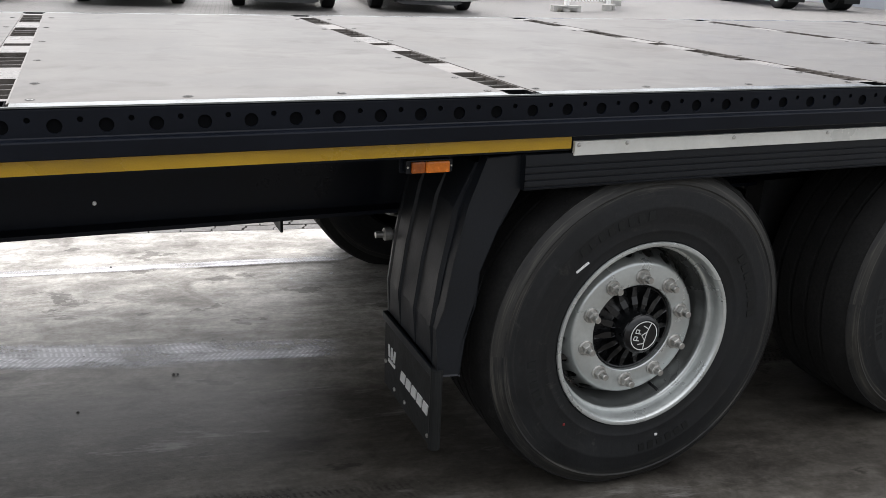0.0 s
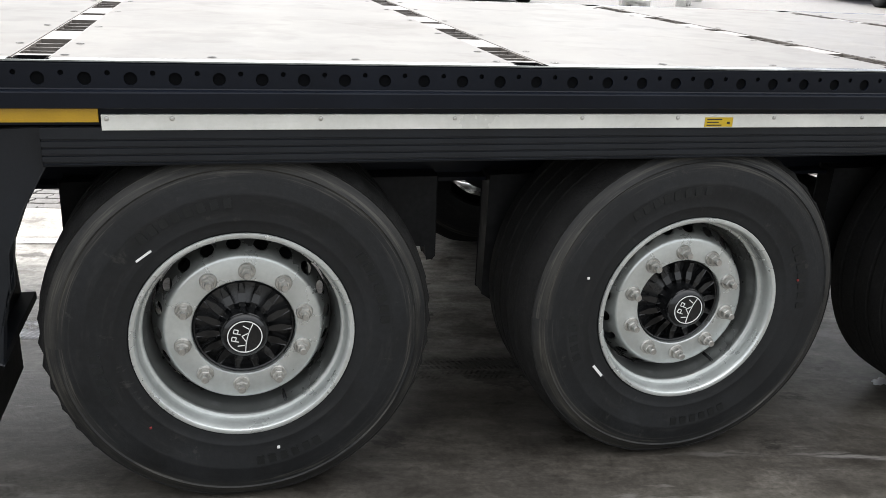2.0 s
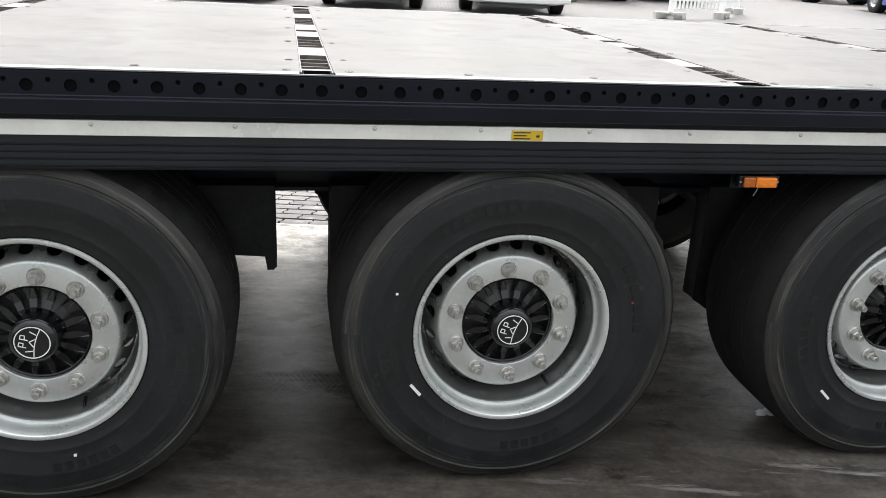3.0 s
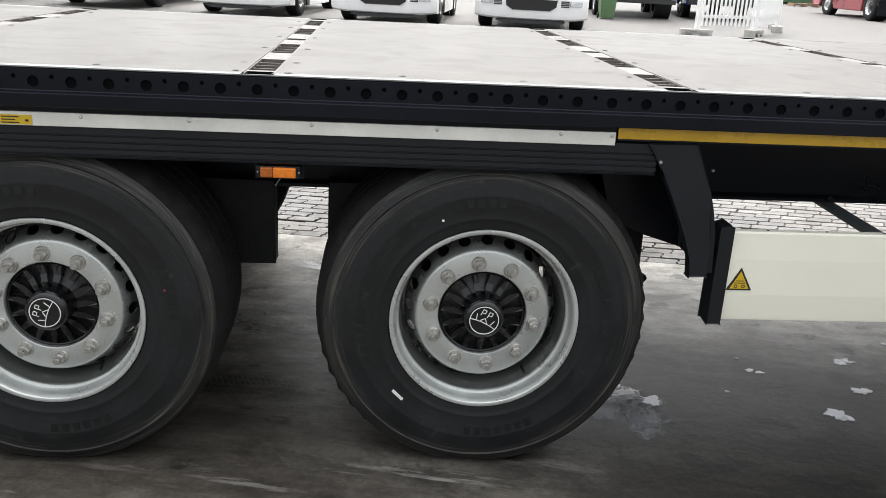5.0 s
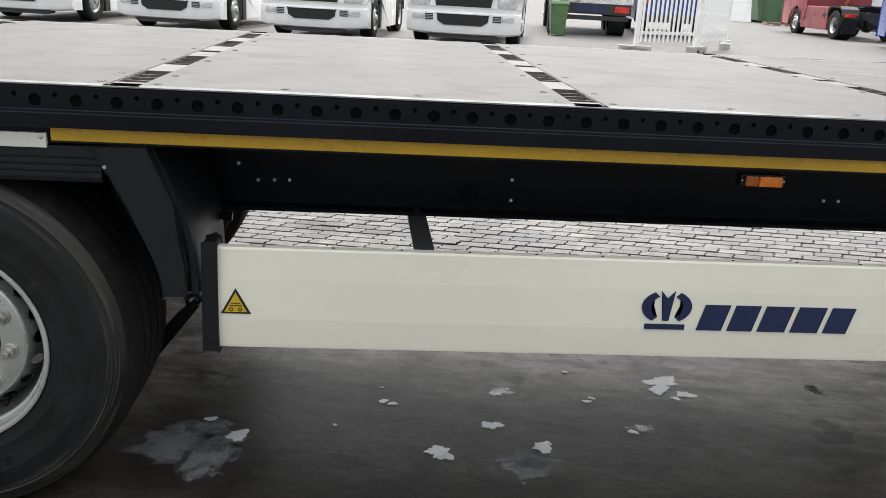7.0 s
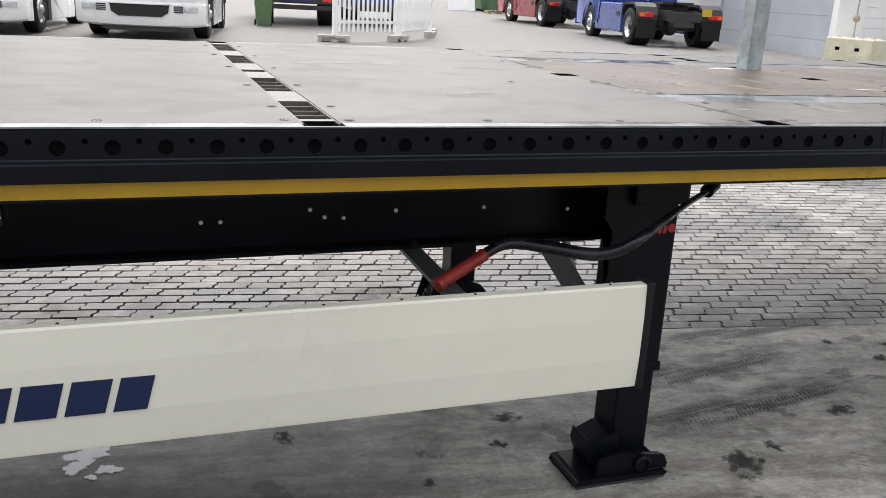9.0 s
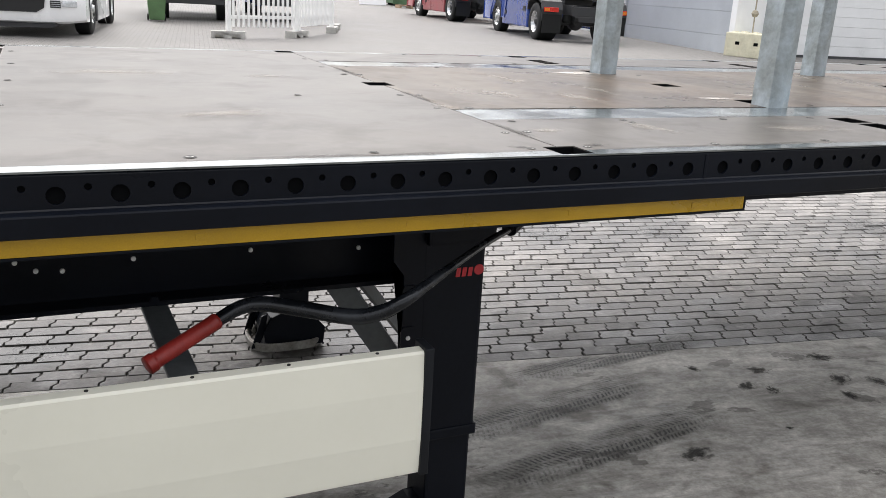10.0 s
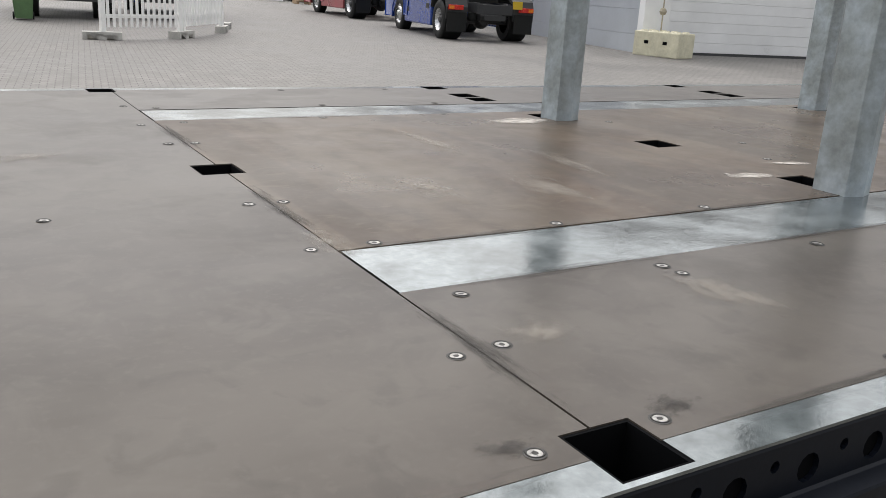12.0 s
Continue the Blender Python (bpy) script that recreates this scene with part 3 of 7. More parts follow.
def prism(bm, outline, axis, a, b):
    """A solid between a and b along an axis, from an outline in the other two coordinates, in order."""
    def place(p, h):
        return {"x": (h, p[0], p[1]), "y": (p[0], h, p[1]), "z": (p[0], p[1], h)}[axis]
    lo = [bm.verts.new(place(p, a)) for p in outline]
    hi = [bm.verts.new(place(p, b)) for p in outline]
    n = len(outline)
    caps = [bm.faces.new(lo), bm.faces.new(hi[::-1])]
    for i in range(n):
        bm.faces.new((lo[i], lo[(i + 1) % n], hi[(i + 1) % n], hi[i]))
    bmesh.ops.triangulate(bm, faces=caps)
    return bm


def bm_prism(outline, axis, a, b, bevel=0.0):
    bm = prism(bmesh.new(), outline, axis, a, b)
    if bevel:
        es = [e for e in bm.edges if len(e.link_faces) == 2 and e.calc_face_angle(0) > 0.6]
        bmesh.ops.bevel(bm, geom=es, offset=bevel, segments=2, affect="EDGES", profile=0.6)
    return bm


def lathe(bm, outline, n=48, closed=False, mats=None):
    """Turn an outline of (radius, y) round the y axis."""
    rings = []
    for r, y in outline:
        if r < 1e-6:
            rings.append([bm.verts.new((0, y, 0))] * n)
        else:
            rings.append([bm.verts.new((r * math.cos(2 * math.pi * i / n), y, r * math.sin(2 * math.pi * i / n))) for i in range(n)])
    pairs = list(zip(rings, rings[1:])) + ([(rings[-1], rings[0])] if closed else [])
    for k, (p, q) in enumerate(pairs):
        for i in range(n):
            j = (i + 1) % n
            vs = []
            for v in (p[i], p[j], q[j], q[i]):
                if v not in vs:
                    vs.append(v)
            if len(vs) > 2:
                f = bm.faces.new(vs)
                if mats:
                    f.material_index = mats[k]
    return bm


def tube(bm, points, radius, n=12, caps=True):
    """A round bar along points."""
    pts = [Vector(p) for p in points]
    rings, up = [], Vector((0.13, 0.31, 0.94))
    for i, p in enumerate(pts):
        d = (pts[min(i + 1, len(pts) - 1)] - pts[max(i - 1, 0)]).normalized()
        a = d.cross(up).normalized()
        b = d.cross(a)
        r = radius[i] if isinstance(radius, (list, tuple)) else radius
        rings.append([bm.verts.new(p + r * (a * math.cos(2 * math.pi * k / n) + b * math.sin(2 * math.pi * k / n))) for k in range(n)])
    for p, q in zip(rings, rings[1:]):
        for k in range(n):
            bm.faces.new((p[k], p[(k + 1) % n], q[(k + 1) % n], q[k]))
    if caps:
        bm.faces.new(rings[0][::-1])
        bm.faces.new(rings[-1])
    return bm


def spline(points, per=6):
    """A smooth run through points (Catmull-Rom)."""
    p = [Vector(q) for q in points]
    p = [2 * p[0] - p[1]] + p + [2 * p[-1] - p[-2]]
    out = []
    for i in range(1, len(p) - 2):
        for k in range(per):
            t = k / per
            out.append(0.5 * (2 * p[i] + (p[i + 1] - p[i - 1]) * t + (2 * p[i - 1] - 5 * p[i] + 4 * p[i + 1] - p[i + 2]) * t * t + (3 * p[i] - p[i - 1] - 3 * p[i + 1] + p[i + 2]) * t ** 3))
    return out + [p[-2]]


def disc(bm, centre, r, axis="y", n=12, h=0.003):
    """A low round plate, its face towards the lower side of the axis."""
    c = Vector(centre)
    e = {"y": (Vector((1, 0, 0)), Vector((0, 0, 1)), Vector((0, -1, 0))), "z": (Vector((1, 0, 0)), Vector((0, 1, 0)), Vector((0, 0, 1))), "x": (Vector((0, 1, 0)), Vector((0, 0, 1)), Vector((-1, 0, 0)))}[axis]
    lo = [bm.verts.new(c + r * (e[0] * math.cos(2 * math.pi * i / n) + e[1] * math.sin(2 * math.pi * i / n))) for i in range(n)]
    hi = [bm.verts.new(v.co * 1.0 + e[2] * h - (v.co - c) * 0.12) for v in lo]
    bm.faces.new(hi)
    bm.faces.new(lo[::-1])
    for i in range(n):
        bm.faces.new((lo[i], lo[(i + 1) % n], hi[(i + 1) % n], hi[i]))
    return bm


def plate(bm, x0, x1, y0, y1, z0, z1, holes=()):
    """A slab with square openings (x0, x1, y0, y1) that go right through it."""
    xs = sorted({x0, x1, *(v for h in holes for v in h[:2] if x0 < v < x1)})
    ys = sorted({y0, y1, *(v for h in holes for v in h[2:] if y0 < v < y1)})
    nx, ny = len(xs) - 1, len(ys) - 1
    def solid(i, j):
        if not (0 <= i < nx and 0 <= j < ny):
            return False
        cx, cy = (xs[i] + xs[i + 1]) / 2, (ys[j] + ys[j + 1]) / 2
        return not any(h[0] < cx < h[1] and h[2] < cy < h[3] for h in holes)
    top = {(i, j): bm.verts.new((xs[i], ys[j], z1)) for i in range(nx + 1) for j in range(ny + 1)}
    low = {(i, j): bm.verts.new((xs[i], ys[j], z0)) for i in range(nx + 1) for j in range(ny + 1)}
    for i in range(nx):
        for j in range(ny):
            if not solid(i, j):
                continue
            c = [(i, j), (i + 1, j), (i + 1, j + 1), (i, j + 1)]
            bm.faces.new([top[k] for k in c])
            bm.faces.new([low[k] for k in c[::-1]])
            for (di, dj), (p, q) in {(0, -1): (0, 1), (1, 0): (1, 2), (0, 1): (2, 3), (-1, 0): (3, 0)}.items():
                if not solid(i + di, j + dj):
                    bm.faces.new((low[c[p]], low[c[q]], top[c[q]], top[c[p]]))
    loose = [v for v in bm.verts if not v.link_faces]
    bmesh.ops.delete(bm, geom=loose, context="VERTS")
    return bm


# ---- ground ----
SLOPE, LOW, TURN_P = 0.027, -0.025, math.atan(-0.157)
UX, UY = math.cos(TURN_P), math.sin(TURN_P)
EDGE = Vector((0.0, 2.69))


def height(x, y):
    return LOW + SLOPE * min(max(0.0, y - 2.0), 11.0) + 0.009 * min(max(0.0, y - 13.0), 60.0)


def plan(u, v):
    """From the paving's own axes (along its edge, away from it) to the world."""
    return EDGE.x + u * UX - v * UY, EDGE.y + u * UY + v * UX


PAVED = 8.0
bm = bmesh.new()
us = [-400, -150, -60, -30, -16, -10, -6, -4, -2, 0, 2, 4, 6, 8, 10, 12, 14, 17, 20, 25, 30, 40, 60, 150, 400]
vs_ = [-400, -150, -40, -15, -6, -4, -3, -2, -1.5, -1, -0.5, 0, *(0.5 * k for k in range(1, 16)), PAVED, 8.5, 9, 10, 11, 12, 13, 14.5, 16, 18, 20, 25, 32, 45, 70, 150, 500]
grid = {}
for i, u in enumerate(us):
    for j, v in enumerate(vs_):
        x, y = plan(u, v)
        grid[i, j] = bm.verts.new((x, y, height(x, y)))
for i in range(len(us) - 1):
    for j in range(len(vs_) - 1):
        inside = -6 <= us[i] < 14 and 0 <= vs_[j] < PAVED
        if inside:
            continue
        f = bm.faces.new((grid[i, j], grid[i + 1, j], grid[i + 1, j + 1], grid[i, j + 1]))
        f.material_index = 0 if vs_[j + 1] <= 0 else 1
# the sunk bed under the laid pavers
i0, i1, j0, j1 = us.index(-6), us.index(14), vs_.index(0), vs_.index(PAVED)
low = {}
for i in range(i0, i1 + 1):
    for j in range(j0, j1 + 1):
        x, y = plan(us[i], vs_[j])
        low[i, j] = bm.verts.new((x, y, height(x, y) - 0.012))
for i in range(i0, i1):
    for j in range(j0, j1):
        bm.faces.new((low[i, j], low[i + 1, j], low[i + 1, j + 1], low[i, j + 1])).material_index = 2
    for j in (j0, j1):
        bm.faces.new((low[i, j], low[i + 1, j], grid[i + 1, j], grid[i, j])).material_index = 2
for i in (i0, i1):
    for j in range(j0, j1):
        bm.faces.new((low[i, j], low[i, j + 1], grid[i, j + 1], grid[i, j])).material_index = 2
bmesh.ops.delete(bm, geom=[v for v in bm.verts if not v.link_faces], context="VERTS")
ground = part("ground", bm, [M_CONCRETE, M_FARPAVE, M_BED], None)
tagged(ground, "worn damp concrete with painted under-trailer shade, beside grey brick paving", "ground", kind="structure")


def splash(x, y, r, seed, name="pale_spill"):
    """A thin spill with a ragged rim; its white paints a reflection of the sky."""
    rnd = random.Random(seed)
    bm = bmesh.new()
    n = 40
    ph = [rnd.uniform(0, 6.28) for _ in range(4)]
    ring = []
    for i in range(n):
        a = 2 * math.pi * i / n
        q = r * (0.68 + 0.16 * math.sin(2 * a + ph[0]) + 0.1 * math.sin(3 * a + ph[1]) + 0.1 * math.sin(5 * a + ph[2]) + 0.07 * math.sin(11 * a + ph[3]) + rnd.uniform(-0.05, 0.05))
        ring.append((x + 1.2 * q * math.cos(a), y + 1.0 * q * math.sin(a)))
    hi = [bm.verts.new((px, py, height(px, py) + 0.003)) for px, py in ring]
    lo = [bm.verts.new((x + (px - x) * 1.08, y + (py - y) * 1.08, height(px, py) + 0.0008)) for px, py in ring]
    c = bm.verts.new((x, y, height(x, y) + 0.0035))
    for i in range(n):
        j = (i + 1) % n
        bm.faces.new((c, hi[i], hi[j]))
        bm.faces.new((hi[i], lo[i], lo[j], hi[j]))
    return part(name, bm, M_GLINT, ground, "whitish spill on the concrete, sky reflection painted white")


for k, (x, y, r) in enumerate([(3.342, 0.457, 0.062), (3.23, 0.57, 0.03), (3.837, 0.728, 0.028), (3.873, 0.71, 0.026), (4.228, 0.556, 0.055), (4.028, 0.362, 0.075), (4.39, 0.408, 0.06), (4.27, 0.808, 0.034),
                               (4.622, 0.757, 0.025), (4.587, 1.018, 0.022), (3.667, 0.538, 0.014), (4.738, 0.523, 0.028), (4.645, 0.785, 0.02), (3.83, 0.842, 0.012), (4.975, 0.945, 0.1), (4.94, 0.87, 0.07), (5.035, 0.83, 0.055), (4.985, 0.795, 0.028),
                               (2.385, 0.33, 0.06), (2.43, 0.27, 0.05), (-0.617, 2.042, 0.014), (-0.654, 2.136, 0.012), (-0.468, 2.077, 0.014), (-0.411, 2.055, 0.016)]):
    splash(x, y, 0.7 * r, k)


def pebble(x, y, r, seed):
    """A small dark crumb of dirt lying on the ground."""
    rnd = random.Random(seed)
    bm = bmesh.new()
    bmesh.ops.create_icosphere(bm, subdivisions=1, radius=r)
    for v in bm.verts:
        v.co *= rnd.uniform(0.75, 1.2)
        v.co.z *= 0.7
    part("pebble", bm, M_GRIME, ground, "dark crumb of dirt", at=pose(x, y, height(x, y) + 0.5 * r, 0, 0, rnd.uniform(0, 360)))


for k, (x, y, r) in enumerate([(-1.435, 2.404, 0.0085), (-0.771, 2.272, 0.006), (-0.971, 1.357, 0.006), (-0.985, 1.352, 0.005), (-0.925, 1.354, 0.008), (-1.256, 1.17, 0.008), (-1.24, 1.172, 0.006), (-1.59, 0.986, 0.006), (-1.568, 1.43, 0.005), (-1.036, 1.434, 0.005)]):
    pebble(x, y, r, 70 + k)


def film_material(name, colour, rough, most, fade):
    """A thin film that fades out to nothing at its rim."""
    m = mat(name, colour, rough, vary=0.2, big=7, small=40, bump=0.02)
    n, l = m.node_tree.nodes, m.node_tree.links
    tc, far, t = n.new("ShaderNodeTexCoord"), n.new("ShaderNodeVectorMath"), n.new("ShaderNodeTexNoise")
    info, shift = n.new("ShaderNodeObjectInfo"), n.new("ShaderNodeVectorMath")
    far.operation, shift.operation = "LENGTH", "ADD"
    l.new(tc.outputs["Object"], far.inputs[0])
    l.new(tc.outputs["Object"], shift.inputs[0])
    l.new(info.outputs["Location"], shift.inputs[1])
    t.inputs["Scale"].default_value, t.inputs["Detail"].default_value, t.inputs["Roughness"].default_value = 11.0, 6, 0.62
    l.new(shift.outputs["Vector"], t.inputs["Vector"])
    add = n.new("ShaderNodeMath")
    add.operation = "MULTIPLY_ADD"
    add.inputs[1].default_value = 0.5
    l.new(t.outputs["Fac"], add.inputs[0])
    l.new(far.outputs["Value"], add.inputs[2])
    mask = n.new("ShaderNodeMapRange")
    mask.interpolation_type = "SMOOTHSTEP"
    mask.inputs["From Min"].default_value, mask.inputs["From Max"].default_value = 0.43, 0.43 - fade
    mask.inputs["To Max"].default_value = most
    l.new(add.outputs["Value"], mask.inputs["Value"])
    l.new(mask.outputs["Result"], n["Principled BSDF"].inputs["Alpha"])
    return m


# the puddle film's pale colour paints in its reflection of the sky
M_FILM = film_material("milky_film_with_sky_sheen", (0.34, 0.35, 0.37), 0.05, 0.6, 0.13)
M_STAIN = film_material("oily_stain_film", (0.032, 0.03, 0.027), 0.85, 0.52, 0.16)
M_DUST = film_material("pale_dust_film", (0.5, 0.47, 0.43), 0.7, 0.8, 0.19)
M_SCUFF = film_material("pale_scuff_on_board", (0.3, 0.27, 0.23), 0.5, 0.36, 0.26)
M_SOOT = film_material("dark_dirt_film", (0.02, 0.0165, 0.013), 0.6, 0.46, 0.27)


def film(name, x, y, z, turn, sx, sy, material, parent, label):
    part(name, disc(bmesh.new(), (0, 0, 0), 0.22, axis="z", n=40, h=0.0008), material, parent, label, at=pose(x, y, z, 0, 0, turn) @ Matrix.Diagonal((sx, sy, 1, 1)))


for x, y, turn, sx, sy in ((3.14, 0.4, 0, 0.95, 0.9), (3.24, 0.52, 10, 0.5, 0.35), (3.27, 0.3, 80, 0.75, 0.5), (3.31, 0.43, 20, 0.55, 0.34), (4.32, 0.28, 15, 0.6, 0.5), (4.345, 0.3, 15, 0.5, 0.36), (4.3, 0.83, 0, 0.3, 0.2), (4.78, 0.55, 0, 0.3, 0.2)):
    film("wet_film", x, y, height(x, y) + 0.0012, turn, sx, sy, M_FILM, ground, "thin milky puddle on the concrete, sky sheen in its colour")


def print_material(name, colour, most, rubbed, solid, bite):
    """A tyre print: slanted tread ribs along x, broken up and thinning out to the sides."""
    m = mat(name, colour, 0.5, vary=0.4, big=5, small=60, bump=0.1)
    n, l = m.node_tree.nodes, m.node_tree.links
    tc, sep = n.new("ShaderNodeTexCoord"), n.new("ShaderNodeSeparateXYZ")
    l.new(tc.outputs["Object"], sep.inputs["Vector"])

    def calc(kind, a, c, d=None):
        q = n.new("ShaderNodeMath")
        q.operation = kind
        for k, v in enumerate((a, c, d)):
            if v is None:
                continue
            if isinstance(v, (int, float)):
                q.inputs[k].default_value = v
            else:
                l.new(v, q.inputs[k])
        return q.outputs["Value"]

    def cloud(scale, stretch, detail=6):
        mp, t = n.new("ShaderNodeMapping"), n.new("ShaderNodeTexNoise")
        mp.inputs["Scale"].default_value = stretch
        t.inputs["Scale"].default_value, t.inputs["Detail"].default_value, t.inputs["Roughness"].default_value = scale, detail, 0.65
        l.new(tc.outputs["Object"], mp.inputs["Vector"])
        l.new(mp.outputs["Vector"], t.inputs["Vector"])
        return t.outputs["Fac"]

    def ramp(v, p0, p1, most=1.0):
        q = n.new("ShaderNodeMapRange")
        q.inputs["From Min"].default_value, q.inputs["From Max"].default_value, q.inputs["To Max"].default_value = p0, p1, most
        l.new(v, q.inputs["Value"])
        return q.outputs["Result"]

    side = calc("ABSOLUTE", sep.outputs["Y"], 0)
    across = calc("MULTIPLY_ADD", side, 0.5, sep.outputs["X"])
    ribs = ramp(calc("SINE", calc("MULTIPLY", calc("MULTIPLY_ADD", cloud(9, (1, 1, 1), 3), 0.035, across), 290.0), 0), -0.2, 0.7)
    lanes = ramp(calc("SINE", calc("MULTIPLY", sep.outputs["Y"], 165.0), 0), -0.85, -0.4)
    tread = calc("MULTIPLY", ribs, lanes)
    worn = ramp(cloud(7, (0.4, 1, 1)), rubbed, rubbed + 0.18)
    smear = ramp(cloud(4, (0.35, 1, 1)), solid, solid + 0.22, 0.7)
    rim = ramp(calc("MULTIPLY_ADD", cloud(14, (0.5, 1, 1)), 0.05, side), 0.125, 0.09)
    run = n.new("ShaderNodeSeparateXYZ")
    l.new(tc.outputs["Generated"], run.inputs["Vector"])
    ends = ramp(calc("MULTIPLY_ADD", cloud(5, (0.6, 1, 1)), 0.35, calc("ABSOLUTE", calc("SUBTRACT", run.outputs["X"], 0.5), 0)), 0.62, 0.42)
    rim = calc("MULTIPLY", rim, ends)
    body = calc("MAXIMUM", calc("MULTIPLY", calc("MULTIPLY_ADD", tread, bite, 0.9 - bite), worn), smear)
    l.new(calc("MULTIPLY", calc("MULTIPLY", body, rim), most), n["Principled BSDF"].inputs["Alpha"])
    return m


M_PRINT = print_material("rubbed_tyre_dirt", (0.035, 0.033, 0.03), 0.9, 0.36, 0.43, 0.45)
M_TRACK = print_material("worn_white_tyre_track", (0.8, 0.8, 0.84), 1.0, 0.36, 0.42, 0.25)


def tyre_print(x0, y0, x1, y1, width, lift, material, label):
    """A thin film of tyre dirt along a line; its rim is lost in the concrete."""
    d = Vector((x1 - x0, y1 - y0))
    k = max(2, int(d.length / 0.2))
    bm = bmesh.new()
    rows = [[bm.verts.new((d.length * i / k - d.length / 2, s * 0.13, 0.0)) for s in (-1, 1)] for i in range(k + 1)]
    for p, q in zip(rows, rows[1:]):
        bm.faces.new((p[0], q[0], q[1], p[1]))
    cx, cy = (x0 + x1) / 2, (y0 + y1) / 2
    at = pose(cx, cy, height(cx, cy) + lift, 0, 0, math.degrees(math.atan2(d.y, d.x))) @ Matrix.Diagonal((1, width / 0.2, 1, 1))
    tagged(part("tyre_print", bm, material, ground, label, at=at), kind="stuff")


for k, (x0, y0, x1, y1, width) in enumerate(((6.75, 0.95, 8.1, 1.2, 0.2), (6.75, 0.62, 8.2, 0.87, 0.2), (7.2, 1.32, 8.7, 1.5, 0.16), (-3.0, 0.6, -0.3, 0.1, 0.2), (0.3, 0.75, 2.2, 0.5, 0.2))):
    tyre_print(x0, y0, x1, y1, width, 0.001 + 0.0001 * k, M_PRINT, "dark dirty tyre print on the concrete")
for k, (x0, y0, x1, y1, width) in enumerate(((-3.6, 2.0, -0.75, 1.21, 0.24), (-4.4, 2.75, 0.6, 2.13, 0.09), (1.8, 1.98, 2.3, 1.78, 0.14), (-1.5, 1.42, -0.5, 1.2, 0.2))):
    tyre_print(x0, y0, x1, y1, width, 0.002 + 0.0001 * k, M_TRACK, "worn white tyre track on the concrete")


for k, (x, y, r) in enumerate([(6.41, 0.85, 0.05), (7.1, 0.35, 0.085), (7.28, 0.42, 0.035), (6.31, 0.68, 0.035), (7.75, 0.6, 0.06), (6.0, 0.5, 0.025), (5.6, 0.9, 0.04), (8.897, 1.113, 0.05), (8.34, 0.975, 0.045), (8.42, 0.91, 0.035), (8.226, 1.19, 0.03), (8.502, 1.091, 0.045), (8.797, 0.899, 0.05), (8.707, 0.767, 0.035), (8.945, 0.831, 0.04), (8.224, 0.63, 0.015)]):
    film("stain", x, y, height(x, y) + 0.0009 + 0.00005 * k, 47 * k, 7.5 * r, 5.0 * r, M_STAIN, ground, "dark oily stain on the concrete")

# ---- the trailer ----
DECK, FAR = 1.2, 2.5
XA, XB = -3.4, 11.6
ROWX = [6.745 - 1.2 * k for k in range(9)]
trailer = thing("flatbed_trailer", "black three-axle flatbed trailer with grey plywood deck on landing legs", "trailer")

# chassis beams with flanges; the neck is shallower
for y in (0.6, 1.9):
    for name, x0, x1, z0, z1 in (("chassis_beam", XA, 6.79, 0.752, 1.165), ("neck_beam", 6.8, XB - 0.1, 1.02, 1.165)):
        sec = [(y - 0.065, z0), (y + 0.065, z0), (y + 0.065, z0 + 0.012), (y + 0.006, z0 + 0.014), (y + 0.006, z1 - 0.014), (y + 0.065, z1 - 0.012), (y + 0.065, z1), (y - 0.065, z1), (y - 0.065, z1 - 0.012), (y - 0.006, z1 - 0.014), (y - 0.006, z0 + 0.014), (y - 0.065, z0 + 0.012)]
        part(name, bm_prism(sec, "x", x0, x1), M_BLACK, trailer, "black painted steel I-beam")
for x in [r - 0.6 for r in ROWX] + [r for r in ROWX] + [7.927, 9.2, 10.4]:
    bm = bmesh.new()
    box(bm, x - 0.055, x - 0.05, 0.06, 2.44, 1.04, 1.168)
    box(bm, x - 0.05, x + 0.05, 0.06, 2.44, 1.04, 1.045)
    box(bm, x + 0.05, x + 0.055, 0.06, 2.44, 1.04, 1.168)
    part("cross_member", bm, M_BLACK, trailer)
for x, z in ((3.401, 0.841), (3.454, 0.843), (3.503, 0.844), (4.239, 0.872), (4.240, 0.802), (3.339, 0.894), (5.325, 0.840), (5.377, 0.840), (5.627, 0.866), (5.669, 0.843), (5.725, 0.839), (5.882, 0.856), (6.162, 0.857), (6.449, 0.842), (-1.471, 0.827)):
    part("white_plug", disc(bmesh.new(), (x, 0.5935, z), 0.0062, n=12, h=0.005), M_PLUG, trailer, "small white plug in the chassis beam")
part("white_cap", disc(bmesh.new(), (-1.533, 0.5935, 0.93), 0.022, n=18, h=0.012), M_PLUG, trailer, "white plastic cap under the side strip")


